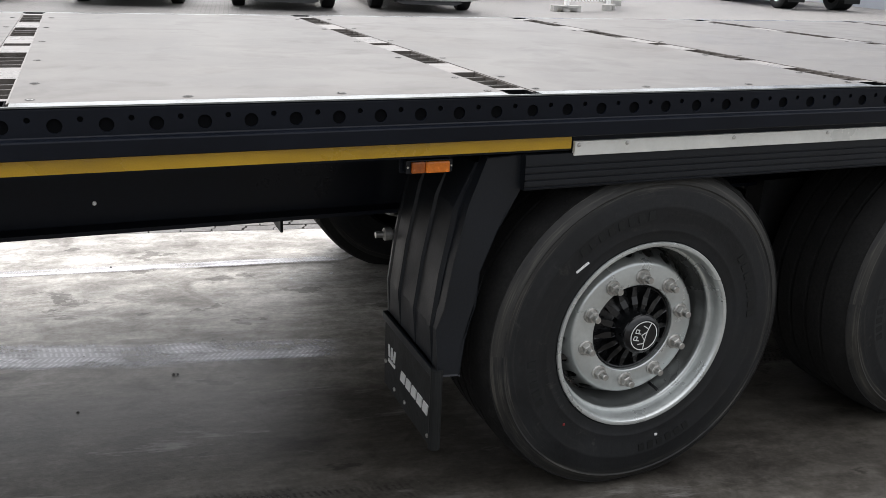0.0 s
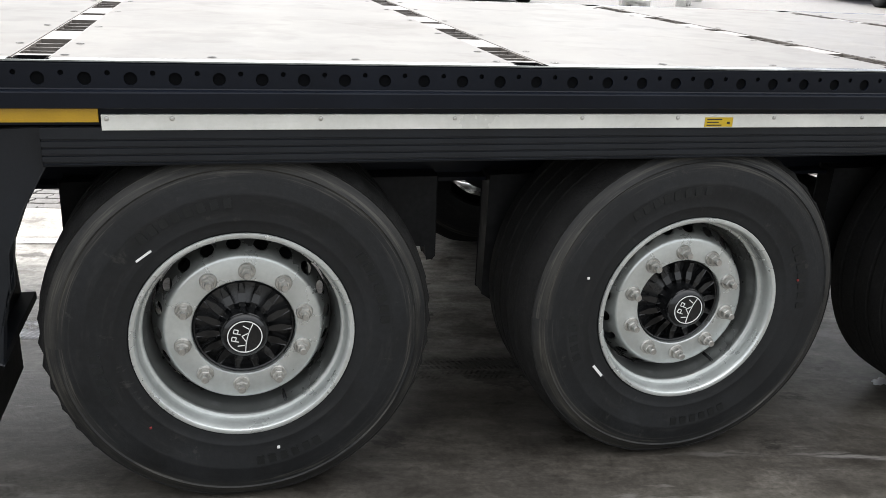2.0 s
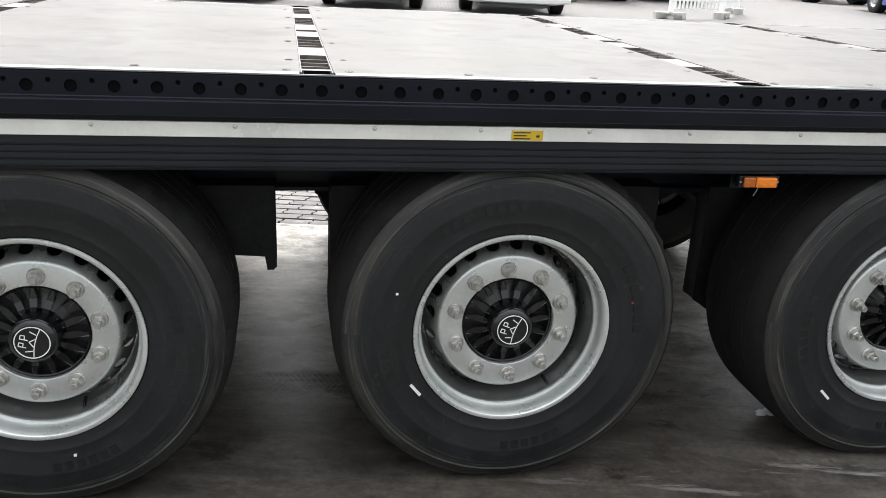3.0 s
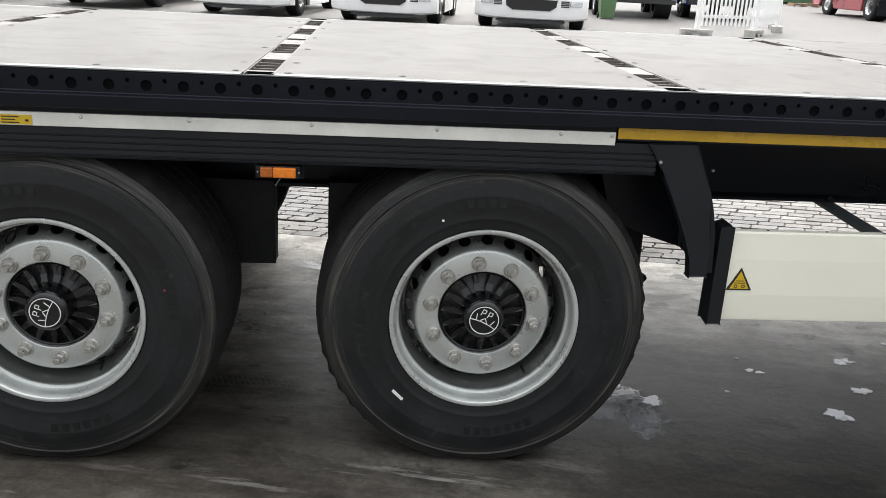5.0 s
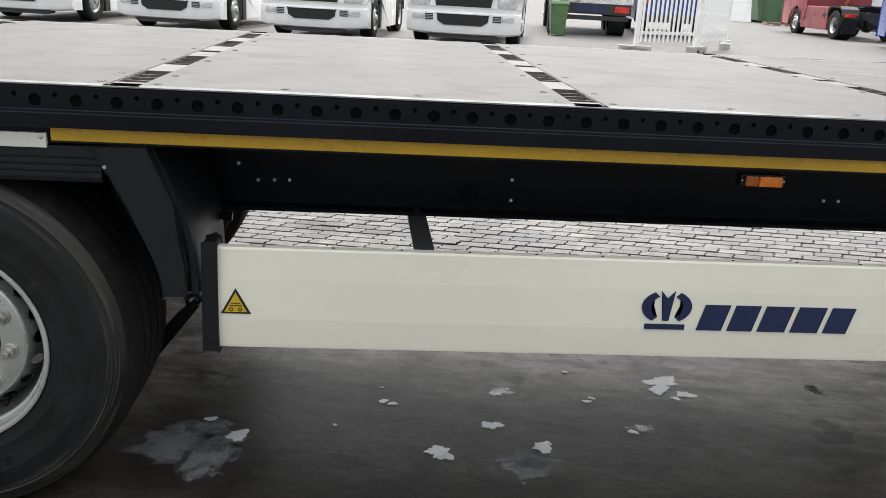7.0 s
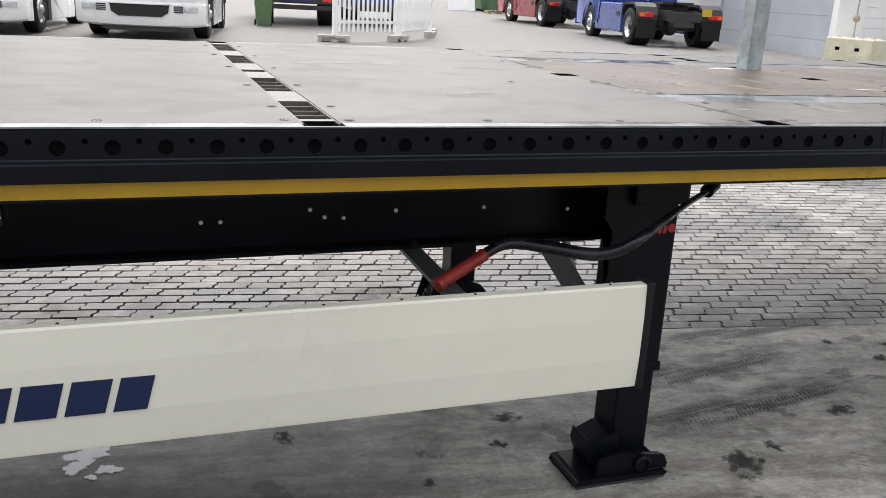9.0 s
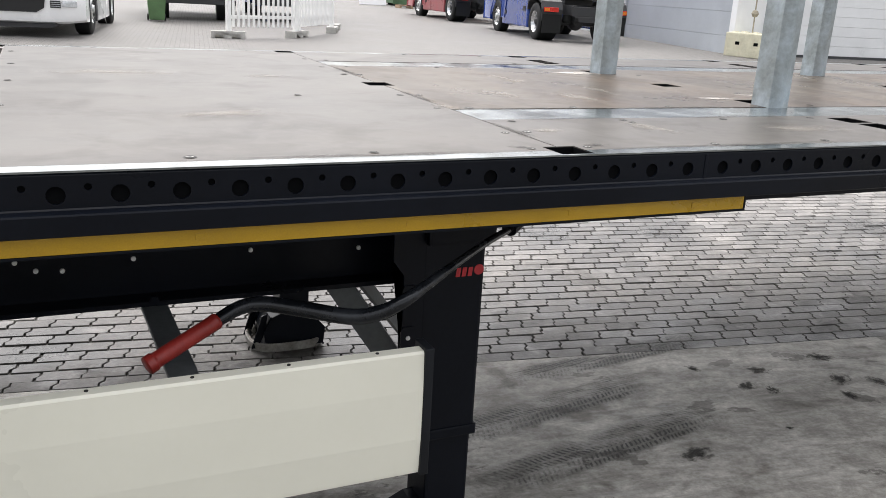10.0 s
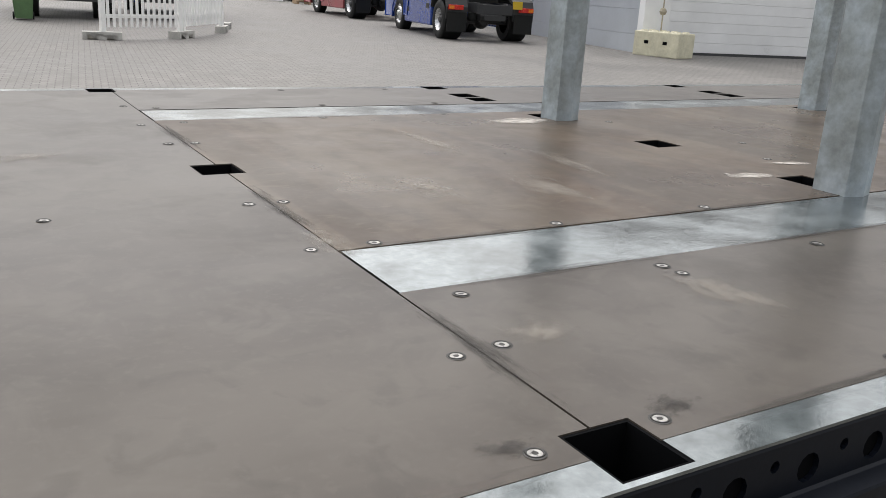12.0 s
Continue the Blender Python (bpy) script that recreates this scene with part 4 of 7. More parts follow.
def rail(y0, sgn, label):
    """The outer rail: a face pierced by lashing holes every 0.1 m, a ledge and a lower lip."""
    bm = bmesh.new()
    def Y(d):
        return y0 + sgn * d
    z0, z1, zc = 1.137, 1.192, 1.159
    n = 12
    first = math.ceil((XA - 6.745) / 0.1)
    last = math.floor((XB - 6.745) / 0.1)
    rib = []
    for k in range(first, last):
        c = 6.713 + 0.0993 * k
        spans = [(c - 0.03, c + 0.03, c, zc, 0.0155), (c + 0.03, c + 0.0693, c + 0.0497, 1.172, 0.0062)]
        for xa, xb, cx, cz, r in spans:
            outer = []
            # outline points matched to the circle by angle
            for i in range(n):
                a = 2 * math.pi * i / n + math.pi / n
                dx, dz = math.cos(a), math.sin(a)
                t = min(((xb - cx) if dx > 0 else (xa - cx)) / dx, ((z1 - cz) if dz > 0 else (z0 - cz)) / dz)
                outer.append((cx + dx * t, cz + dz * t))
            corners = [(xb, z1), (xa, z1), (xa, z0), (xb, z0)]
            ov = [bm.verts.new((px, Y(0.0), pz)) for px, pz in outer]
            iv = [bm.verts.new((cx + r * math.cos(2 * math.pi * i / n + math.pi / n), Y(0.0), cz + r * math.sin(2 * math.pi * i / n + math.pi / n))) for i in range(n)]
            bv = [bm.verts.new((v.co.x, Y(0.0055), v.co.z)) for v in iv]
            for i in range(n):
                j = (i + 1) % n
                bm.faces.new((ov[i], ov[j], iv[j], iv[i]))
                bm.faces.new((iv[i], iv[j], bv[j], bv[i]))
                for px, pz in corners:
                    a = math.atan2(pz - cz, px - cx) % (2 * math.pi)
                    a0 = (2 * math.pi * i / n + math.pi / n) % (2 * math.pi)
                    if (a - a0) % (2 * math.pi) < 2 * math.pi / n:
                        bm.faces.new((ov[i], bm.verts.new((px, Y(0.0), pz)), ov[j]))
    xa, xb = 6.713 + 0.0993 * first - 0.03, 6.713 + 0.0993 * (last - 1) + 0.0693
    # upper edge, ledge, lip, underside and back
    prof = [(0.0, z1), (0.0035, 1.1963), (0.006, 1.1963), (0.006, 1.104), (0.056, 1.102), (0.058, 1.09), (0.03, 1.07), (0.03, 1.095), (-0.02, 1.0935), (-0.0225, 1.0955), (-0.0235, 1.129), (-0.022, 1.132), (-0.018, 1.1325), (-0.003, 1.1345), (0.0, z0)]
    a = [bm.verts.new((xa, Y(d), z)) for d, z in prof]
    b = [bm.verts.new((xb, Y(d), z)) for d, z in prof]
    # the wall close behind the holes is near-black, painting their depth
    for i in range(len(prof) - 1):
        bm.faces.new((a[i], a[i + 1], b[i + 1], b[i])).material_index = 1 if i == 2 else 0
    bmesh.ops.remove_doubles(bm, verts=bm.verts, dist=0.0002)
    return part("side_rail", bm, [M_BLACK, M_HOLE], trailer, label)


rail(0.0, 1, "black steel side rail with a row of lashing holes")
rail(FAR, -1, "black steel side rail with a row of lashing holes")
for y in (0.012, FAR - 0.012):
    for x in (7.06,):
        part("weld_seam", bm_box(x - 0.004, x + 0.004, y - 0.0135 if y < 1 else y, y if y < 1 else y + 0.0135, 1.13, 1.192, bevel=0.001), M_BLACK, trailer)

# bright galvanised top edges, cut at the pockets
POCKETS = [(c - 0.045, c + 0.045) if c != 6.745 else (6.682, 6.763) for c in ROWX + [7.927, 9.2, 10.4]]
for y0, y1, h in ((-0.001, 0.045, (0.006, 0.09)), (2.455, 2.501, (2.41, 2.494))):
    part("edge_strip", plate(bmesh.new(), XA, XB, y0, y1, 1.1965, DECK, [(a, b, *h) for a, b in POCKETS]), M_GALV_EDGE, trailer, "bright galvanised deck edge")

def askew(bm):
    """The front seam is not quite square to the sides."""
    for v in bm.verts:
        if 6.74 < v.co.x < 6.757:
            v.co.x -= 0.035 - 0.0145 * v.co.y
    return bm


# deck boards between the slotted channels
edges = sorted(ROWX)
GAPH = 0.0425
for a, b in zip([XA - GAPH] + edges[:-1], edges):
    right = b - GAPH if b < 6.7 else 6.7495
    bm = plate(bmesh.new(), a + GAPH, right, 0.046, 2.454, 1.171, DECK, [(6.682, 6.9, 1.184, 1.276), (6.682, 6.9, 0.0, 0.09), (6.682, 6.9, 2.41, 2.6)] if b > 6.7 else ())
    part("deck_board", askew(bm), M_PLY, trailer, "grey coated plywood deck board, scuffed")
front_holes = [(6.0, 6.763, 0.0, 0.09), (6.0, 6.769, 1.184, 1.276), (6.0, 6.763, 2.41, 2.6)]
for c in (7.927, 9.2, 10.4):
    front_holes += [(c - 0.045, c + 0.045, 0.0, 0.09), (c - 0.045, c + 0.045, 2.41, 2.6), (c - 0.045, c + 0.045, 1.203, 1.298),
                    (c - 0.045, c + 0.045, 0.725, 0.828), (c - 0.045, c + 0.045, 1.7, 1.79), (c - 0.045, c + 0.045, 0.2, 0.31), (c - 0.045, c + 0.045, 0.325, 0.42),
                    (c - 0.045, c + 0.045, 2.085, 2.175), (c - 0.045, c + 0.045, 2.19, 2.285)]
for y0, y1, m, lab in ((0.046, 0.464, M_PLY, "grey coated plywood deck board, scuffed"), (0.654, 1.842, M_PLY2, "brown coated plywood deck board, streaked"), (2.03, 2.454, M_PLY, "grey coated plywood deck board, scuffed")):
    part("deck_board", askew(plate(bmesh.new(), 6.7525, XB, y0, y1, 1.171, DECK, front_holes)), m, trailer, lab)
for y0, y1 in ((0.467, 0.651), (1.845, 2.027)):
    part("deck_strip", askew(plate(bmesh.new(), 6.7555, XB, y0, y1, 1.19, DECK - 0.001, front_holes)), M_GALV_EDGE, trailer, "galvanised steel strip set flush in the deck")
# deck underlay that closes the seams
for y0, y1 in ((0.1, 1.18), (1.28, 2.4)):
    part("deck_seam", bm_box(6.69, 6.775, y0, y1, 1.16, 1.17), M_INK, trailer)

# slotted lashing channels across the deck
SLOTS = [(0.006, 0.085, 1), (0.112, 0.41, 4), (0.612, 0.95, 4), (1.13, 1.2, 1), (1.425, 1.755, 4), (1.98, 2.345, 4), (2.415, 2.494, 1)]
for c in edges[:-1]:
    holes = [(c - 0.038, c + 0.038, a, b) for a, b, n in SLOTS]
    part("lashing_channel", plate(bmesh.new(), c - 0.0415, c + 0.0415, 0.046, 2.454, 1.185, DECK - 0.0015, holes), M_SLOT, trailer, "pale slotted lashing channel across the deck")
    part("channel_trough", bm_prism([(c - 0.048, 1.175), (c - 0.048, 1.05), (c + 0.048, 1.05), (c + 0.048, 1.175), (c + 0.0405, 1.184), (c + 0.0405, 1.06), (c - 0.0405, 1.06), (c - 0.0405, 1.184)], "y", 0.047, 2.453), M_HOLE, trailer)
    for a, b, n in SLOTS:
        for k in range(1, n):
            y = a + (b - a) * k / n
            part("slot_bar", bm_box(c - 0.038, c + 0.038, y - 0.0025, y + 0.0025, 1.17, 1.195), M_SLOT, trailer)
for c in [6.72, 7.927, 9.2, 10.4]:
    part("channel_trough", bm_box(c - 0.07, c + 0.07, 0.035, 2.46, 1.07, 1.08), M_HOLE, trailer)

def pocket(x0, x1, y0, y1):
    """The steel sleeve of a post pocket, near-black to paint its shade, with a thin lip."""
    t = 0.004
    bm = bmesh.new()
    ring = [[(x0 + d, y0 + d), (x1 - d, y0 + d), (x1 - d, y1 - d), (x0 + d, y1 - d)] for d in (0.0005, t)]
    top = [[bm.verts.new((x, y, 1.1985)) for x, y in r] for r in ring]
    deep = [[bm.verts.new((x, y, 1.09)) for x, y in r] for r in ring]
    for i in range(4):
        j = (i + 1) % 4
        bm.faces.new((top[0][i], top[0][j], top[1][j], top[1][i]))
        bm.faces.new((top[1][i], top[1][j], deep[1][j], deep[1][i]))
        bm.faces.new((top[0][i], top[0][j], deep[0][j], deep[0][i]))
    bm.faces.new(deep[1])
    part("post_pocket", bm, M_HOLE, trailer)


for c in edges[:-1]:
    for y0, y1 in ((0.007, 0.0845), (2.4155, 2.493)):
        pocket(c - 0.0375, c + 0.0375, y0, y1)
for c in (6.745, 7.927, 9.2, 10.4):
    k = 0.045
    for y0, y1 in ((0.006, 0.09), (2.41, 2.494)):
        pocket(6.682 if c < 7 else c - k, 6.763 if c < 7 else c + k, y0, y1)
    if c < 7:
        pocket(6.682, 6.769, 1.184, 1.276)
    else:
        for y0, y1 in ((1.203, 1.298), (0.725, 0.828), (1.7, 1.79), (0.2, 0.31), (0.325, 0.42), (2.085, 2.175), (2.19, 2.285)):
            pocket(c - k, c + k, y0, y1)

# screws sunk into the boards
sm = bmesh.new()
# the black outer ring paints the shade of the dimple round each screw
lathe(sm, [(0.0145, 0.0002), (0.0122, -0.0003), (0.0118, 0.0), (0.0112, -0.0012), (0.0098, -0.001), (0.0092, -0.0002), (0.0042, -0.0002), (0.0032, 0.0003), (0.0, 0.0003)], n=16, mats=[1, 1, 1, 1, 1, 0, 1, 1])
bmesh.ops.rotate(sm, verts=sm.verts, cent=(0, 0, 0), matrix=Matrix.Rotation(radians(-90), 3, "X"))
screw_me = mesh_of("screw", sm, [M_SCREW, M_INK])
rnd = random.Random(5)
spots = [(6.646, 0.074), (6.789, 0.075), (6.689, 0.27), (6.751, 0.276), (6.795, 0.431), (7.134, 0.425), (6.691, 0.668), (6.792, 0.67), (6.693, 0.944), (6.753, 0.942), (6.377, 0.94),
         (7.131, 0.669), (7.485, 0.672), (7.137, 0.388), (7.478, 0.42), (7.82, 0.425), (7.141, 0.07), (7.5, 0.075), (6.758, 1.511), (6.7, 1.516), (6.809, 1.802), (6.698, 1.776), (6.8, 2.06), (6.72, 2.1), (7.2, 1.82), (7.6, 1.82), (7.3, 2.06), (7.7, 2.06),
         (7.3, 2.42), (7.7, 2.42), (8.1, 0.69), (8.5, 0.69), (8.2, 1.2), (8.3, 0.44), (8.7, 0.44), (8.4, 0.085), (8.8, 0.085), (8.06, 1.6), (8.06, 1.0), (9.0, 1.0)]
for c in edges[:-1]:
    spots += [(c + s * 0.075 + rnd.uniform(-0.008, 0.008), y + rnd.uniform(-0.02, 0.02)) for s in (-1, 1) for y in (0.075, 0.3, 0.75, 1.25, 1.75, 2.2)]
    spots += [(c + 0.4, 0.08 + rnd.uniform(-0.01, 0.01)), (c + 0.75, 0.08)]
for x, y in spots:
    put("screw", screw_me, trailer, "", pose(x, y, DECK + 0.0006, rnd.uniform(-3, 3), rnd.uniform(-3, 3), rnd.uniform(0, 90)) @ Matrix.Scale(rnd.uniform(0.74, 0.92), 4))

# dust and scuffs on the front boards
for x, y, turn, sx, sy in ((7.77, 1.66, 0, 0.62, 0.3), (7.83, 0.86, -10, 0.4, 0.16), (8.07, 0.94, -20, 0.35, 0.12)):
    film("dust_patch", x, y, DECK + 0.0008, turn, sx, sy, M_DUST, trailer, "spilled pale dust on the deck")
for x, y, turn, sx, sy in ((7.29, 0.9, 95, 0.75, 0.4), (7.05, 0.96, 92, 0.6, 0.3), (7.31, 1.42, 90, 0.9, 0.22), (7.5, 1.1, 88, 0.9, 0.2), (7.13, 0.3, 100, 0.5, 0.3), (6.4, 1.43, 10, 0.5, 0.25), (6.81, 0.29, 0, 0.25, 0.2), (6.73, 0.69, 90, 0.4, 0.2), (6.1, 0.6, 20, 0.9, 0.4), (5.9, 1.5, 0, 1.2, 0.5), (7.6, 0.25, 0, 0.8, 0.4)):
    film("scuff", x, y, DECK + 0.0007, turn, sx, sy, M_SCUFF, trailer, "pale scuff on the deck board")

# dirt gathered along the joints and round the pockets of the front deck
for x, y, turn, sx, sy in ((6.723, 0.28, 90, 0.78, 0.11), (6.731, 0.91, 90, 1.1, 0.11), (6.741, 1.6, 90, 1.4, 0.11), (7.0, 0.464, 0, 1.25, 0.09), (7.55, 0.464, 0, 1.6, 0.09), (7.0, 0.654, 0, 1.25, 0.09), (7.55, 0.654, 0, 1.5, 0.09),
                           (7.2, 0.05, 0, 1.9, 0.11), (6.27, 0.05, 0, 1.8, 0.11), (6.82, 0.09, 10, 0.18, 0.12), (6.63, 0.09, -10, 0.16, 0.1), (7.15, 1.842, 0, 1.9, 0.09)):
    film("dirt_line", x, y, DECK + 0.0005, turn, sx, sy, M_SOOT, trailer, "dark dirt along a deck joint")

# reflective strips along the side
for x0, x1 in ((XA, -0.315), (2.969, 7.194)):
    part("reflective_strip", bm_box(x0, x1, 0.004, 0.012, 1.057, 1.0935, bevel=0.001), M_YELLOW, trailer, "yellow reflective strip along the side")
    part("strip_backing", bm_box(x0, x1 + 0.004, 0.0125, 0.03, 1.05, 1.097), M_BLACK, trailer)
part("strip_backing", bm_box(-0.31, 2.965, 0.0085, 0.03, 1.047, 1.098), M_BLACK, trailer)
part("aluminium_strip", bm_box(-0.309, 2.96, -0.004, 0.008, 1.039, 1.0765, bevel=0.0015), M_WHITE_STRIP, trailer, "white aluminium strip with rivets")
rv = mesh_of("rivet", lathe(bmesh.new(), [(0.0058, 0), (0.0052, -0.002), (0.0025, -0.0033), (0, -0.0035)], n=10), M_NUT, True)
for x in (-0.297, -0.151, 0.199, 0.54, 0.89, 1.17, 1.47, 1.76, 2.095, 2.446, 2.8, 2.948):
    put("rivet", rv, trailer, "", pose(x, -0.004, 1.067))
# the front strip's black tray: a lip below and a stop at the end
part("strip_tray", bm_box(2.969, 7.2, 0.003, 0.012, 1.0515, 1.0565, bevel=0.001), M_BLACK, trailer)
part("strip_tray", bm_box(7.1945, 7.2, 0.003, 0.012, 1.057, 1.097, bevel=0.001), M_BLACK, trailer)
# printed marks pressed into the front yellow strip
for x in (5.95, 6.35, 6.72, 7.05, 3.9, 4.7):
    part("stamp", bm_box(x - 0.011, x + 0.011, 0.0028, 0.0039, 1.068, 1.08, bevel=0.0004), M_YELLOW, trailer)
st = part("sticker", bm_box(1.254, 1.34, -0.0055, -0.0041, 1.042, 1.068), M_STICKER, trailer, "small yellow warning sticker with unreadable lines")
for k in range(3):
    part("text_bar", bm_box(1.26, 1.306 - 0.01 * (k % 2), -0.0062, -0.0056, 1.045 + 0.008 * k, 1.048 + 0.008 * k), M_INK, st)
part("text_bar", bm_box(1.322, 1.331, -0.0062, -0.0056, 1.05, 1.056), M_INK, st)

# ribbed fender band over the wheels
prof = [(0.03, 1.045), (0.002, 1.045)]
z = 1.03
for k in range(4):
    prof += [(0.002, z), (0.002, z - 0.012), (0.006, z - 0.0135), (0.006, z - 0.0165)]
    z -= 0.018
prof += [(0.001, 0.957), (0.004, 0.952), (0.03, 0.952)]
part("fender_band", bm_prism(prof, "x", -0.445, 3.09), M_PLASTIC, trailer, "ribbed black plastic fender band")
part("fender_top", bm_box(-0.45, 3.09, 0.032, 0.46, 0.992, 1.003, bevel=0.002), M_PLASTIC, trailer)

# front mudguard leg and rear mudguard with flap
OUT = [(3.06, 1.048), (3.205, 1.052), (3.235, 0.98), (3.262, 0.904), (3.277, 0.811), (3.287, 0.72), (3.286, 0.644), (3.233, 0.643), (3.227, 0.7), (3.205, 0.765), (3.179, 0.825), (3.13, 0.93), (3.098, 0.99)]
part("mudguard", bm_prism(OUT, "y", -0.004, 0.03, bevel=0.004), M_PLASTIC, trailer, "black plastic front mudguard leg")
back = spline([(3.205, 0, 1.045), (3.27, 0, 0.9), (3.3, 0, 0.78), (3.31, 0, 0.645)], 5)
part("mudguard_apron", bm_prism([(p.x - 0.008, p.z) for p in back] + [(p.x + 0.008, p.z) for p in back[::-1]], "y", 0.031, 0.44), M_PLASTIC, trailer)
part("bolt", disc(bmesh.new(), (3.1, -0.0045, 0.995), 0.0055, h=0.004), M_NUT, trailer)
OUT = [(-0.414, 1.046), (-0.543, 1.04), (-0.589, 0.917), (-0.625, 0.76), (-0.645, 0.638), (-0.66, 0.579), (-0.655, 0.442), (-0.592, 0.437), (-0.58, 0.541), (-0.566, 0.6), (-0.553, 0.638), (-0.546, 0.734), (-0.502, 0.845), (-0.445, 0.953)]
part("mudguard", bm_prism(OUT, "y", 0.026, 0.06, bevel=0.004), M_PLASTIC, trailer, "black plastic rear mudguard leg")
back = [(-0.56, 1.02), (-0.6, 0.9), (-0.635, 0.72), (-0.655, 0.57), (-0.65, 0.43)]
wave = [(0.06, 0), (0.075, 2), (0.1, 2), (0.11, 0), (0.2, 0), (0.206, 2), (0.222, 2), (0.228, 0), (0.33, 0), (0.336, 2), (0.352, 2), (0.358, 0), (0.43, 0), (0.44, 1), (0.46, 0)]
bm = bmesh.new()
sheet = [[bm.verts.new((x - (0.004 * d if 0 < i < 4 else 0), y, z)) for y, d in wave] for i, (x, z) in enumerate(back)]
rear = [[bm.verts.new((x + 0.02, y, z)) for y, d in wave] for x, z in back]
for g in (sheet, rear):
    for p, q in zip(g, g[1:]):
        for k in range(len(wave) - 1):
            bm.faces.new((p[k], p[k + 1], q[k + 1], q[k]))
for k in (0, len(wave) - 1):
    for i in range(len(back) - 1):
        bm.faces.new((sheet[i][k], sheet[i + 1][k], rear[i + 1][k], rear[i][k]))
for i in (0, len(back) - 1):
    for k in range(len(wave) - 1):
        bm.faces.new((sheet[i][k], sheet[i][k + 1], rear[i][k + 1], rear[i][k]))
part("mudguard_apron", bm, M_PLASTIC, trailer, "ribbed black mudguard apron")
flap = part("mud_flap", bm_box(-0.662, -0.648, 0.035, 0.45, 0.215, 0.46, bevel=0.003), M_RUBBER, trailer, "black rubber mud flap with a white emblem")
for k in range(5):
    y = 0.292 - 0.047 * k
    part("emblem_bar", bm_prism([(y, 0.302), (y - 0.036, 0.302), (y - 0.044, 0.336), (y - 0.008, 0.336)], "x", -0.6655, -0.6625), M_WHITE, flap, "plain white bar")
cr = bmesh.new()
for k, a in enumerate((-0.022, 0.0, 0.022)):
    prism(cr, [(0.375 + a - 0.006, 0.33), (0.375 + a + 0.006, 0.33), (0.375 + a * 1.3 + 0.005, 0.368), (0.375 + a * 1.3 - 0.005, 0.368)], "x", -0.6655, -0.6625)
box(cr, -0.6655, -0.6625, 0.345, 0.405, 0.312, 0.322)
part("emblem", cr, M_WHITE, flap, "plain white shape")
for y, zz in ((0.06, 0.243), (0.251, 0.247), (0.344, 0.243), (0.43, 0.3)):
    part("bolt", disc(bmesh.new(), (-0.663, y, zz), 0.007, "x", 8, 0.004), M_NUT, flap)
part("flap_fold", tube(bmesh.new(), [(-0.655, 0.03, 0.22), (-0.655, 0.03, 0.462)], 0.017, 14), M_RUBBER, flap)
fit_ = part("air_fitting", lathe(bmesh.new(), [(0.0, -0.03), (0.012, -0.03), (0.012, -0.012), (0.02, -0.01), (0.02, 0.012), (0.01, 0.016), (0.01, 0.04), (0.0, 0.04)], n=14), M_NUT, trailer, "bright air line fitting behind the apron", at=pose(-0.645, 0.49, 0.7, 0, 0, 90), smooth=True)
part("flap_clamp", bm_box(-0.668, -0.59, 0.03, 0.46, 0.435, 0.46, bevel=0.003), M_PLASTIC, trailer)


def marker_lamp(x0, x1, y, zc):
    w = x1 - x0
    base = part("marker_lamp", bm_box(x0 - 0.012, x1 + 0.012, y, y + 0.02, zc - 0.017, zc + 0.017, bevel=0.003), M_PLASTIC, trailer, "amber side marker lamp in a black housing")
    part("lens", bm_box(x0 + w * 0.36, x1, y - 0.014, y - 0.0005, zc - 0.0145, zc + 0.0145, bevel=0.004), M_ORANGE, base)
    part("reflector", bm_box(x0, x0 + w * 0.355, y - 0.011, y - 0.0005, zc - 0.0145, zc + 0.0145, bevel=0.004), M_ORANGE_D, base)
    for x in (x0 - 0.008, x1 + 0.008):
        part("screw_head", disc(bmesh.new(), (x, y - 0.001, zc), 0.003, n=8, h=0.002), M_NUT, base)


marker_lamp(-0.738, -0.638, 0.05, 1.019)
marker_lamp(1.95, 2.05, 0.01, 0.927)
marker_lamp(4.798, 4.9, 0.05, 1.013)
for x, y, zt, zb in ((-0.69, 0.06, 1.06, 1.0), (2.0, 0.03, 0.96, 0.9), (4.85, 0.06, 1.06, 1.0)):
    part("lamp_bracket", bm_box(x - 0.07, x + 0.07, y + 0.012, y + 0.017, zb, zt, bevel=0.002), M_BLACK, trailer)
part("cable_end", tube(bmesh.new(), spline([(2.01, 0.02, 0.915), (2.0, 0.015, 0.9), (1.99, 0.012, 0.885)], 4), 0.0018, 6), M_STEELG, trailer)

# side guard panel
pan = part("side_guard", bm_prism([(0.045, 0.492), (0.04, 0.572), (0.04, 0.688), (0.0445, 0.771), (0.048, 0.777), (0.075, 0.777), (0.075, 0.771), (0.05, 0.767), (0.05, 0.496), (0.075, 0.492), (0.075, 0.486), (0.046, 0.486)], "x", 3.362, 6.41), M_CREAM, trailer, "cream white aluminium side guard panel")
part("end_cap", bm_prism([(3.325, 0.475), (3.368, 0.475), (3.368, 0.79), (3.355, 0.8), (3.33, 0.79)], "y", 0.03, 0.1, bevel=0.003), M_PLASTIC, pan)
part("end_cap", bm_box(6.4105, 6.431, 0.037, 0.1, 0.482, 0.784, bevel=0.003), M_PLASTIC, pan)
for k in range(16):
    part("rivet", disc(bmesh.new(), (3.49 + 0.188 * k, 0.062, 0.7772), 0.004, "z", 8, 0.002), M_INK, pan)
tri = part("warning_sticker", bm_prism([(3.374, 0.588), (3.456, 0.588), (3.415, 0.662)], "y", 0.0375, 0.0398), M_INK, pan, "yellow triangular warning sticker with black rim")
part("sticker_field", bm_prism([(3.384, 0.593), (3.446, 0.593), (3.415, 0.65)], "y", 0.0365, 0.0374), M_STICKER, tri)
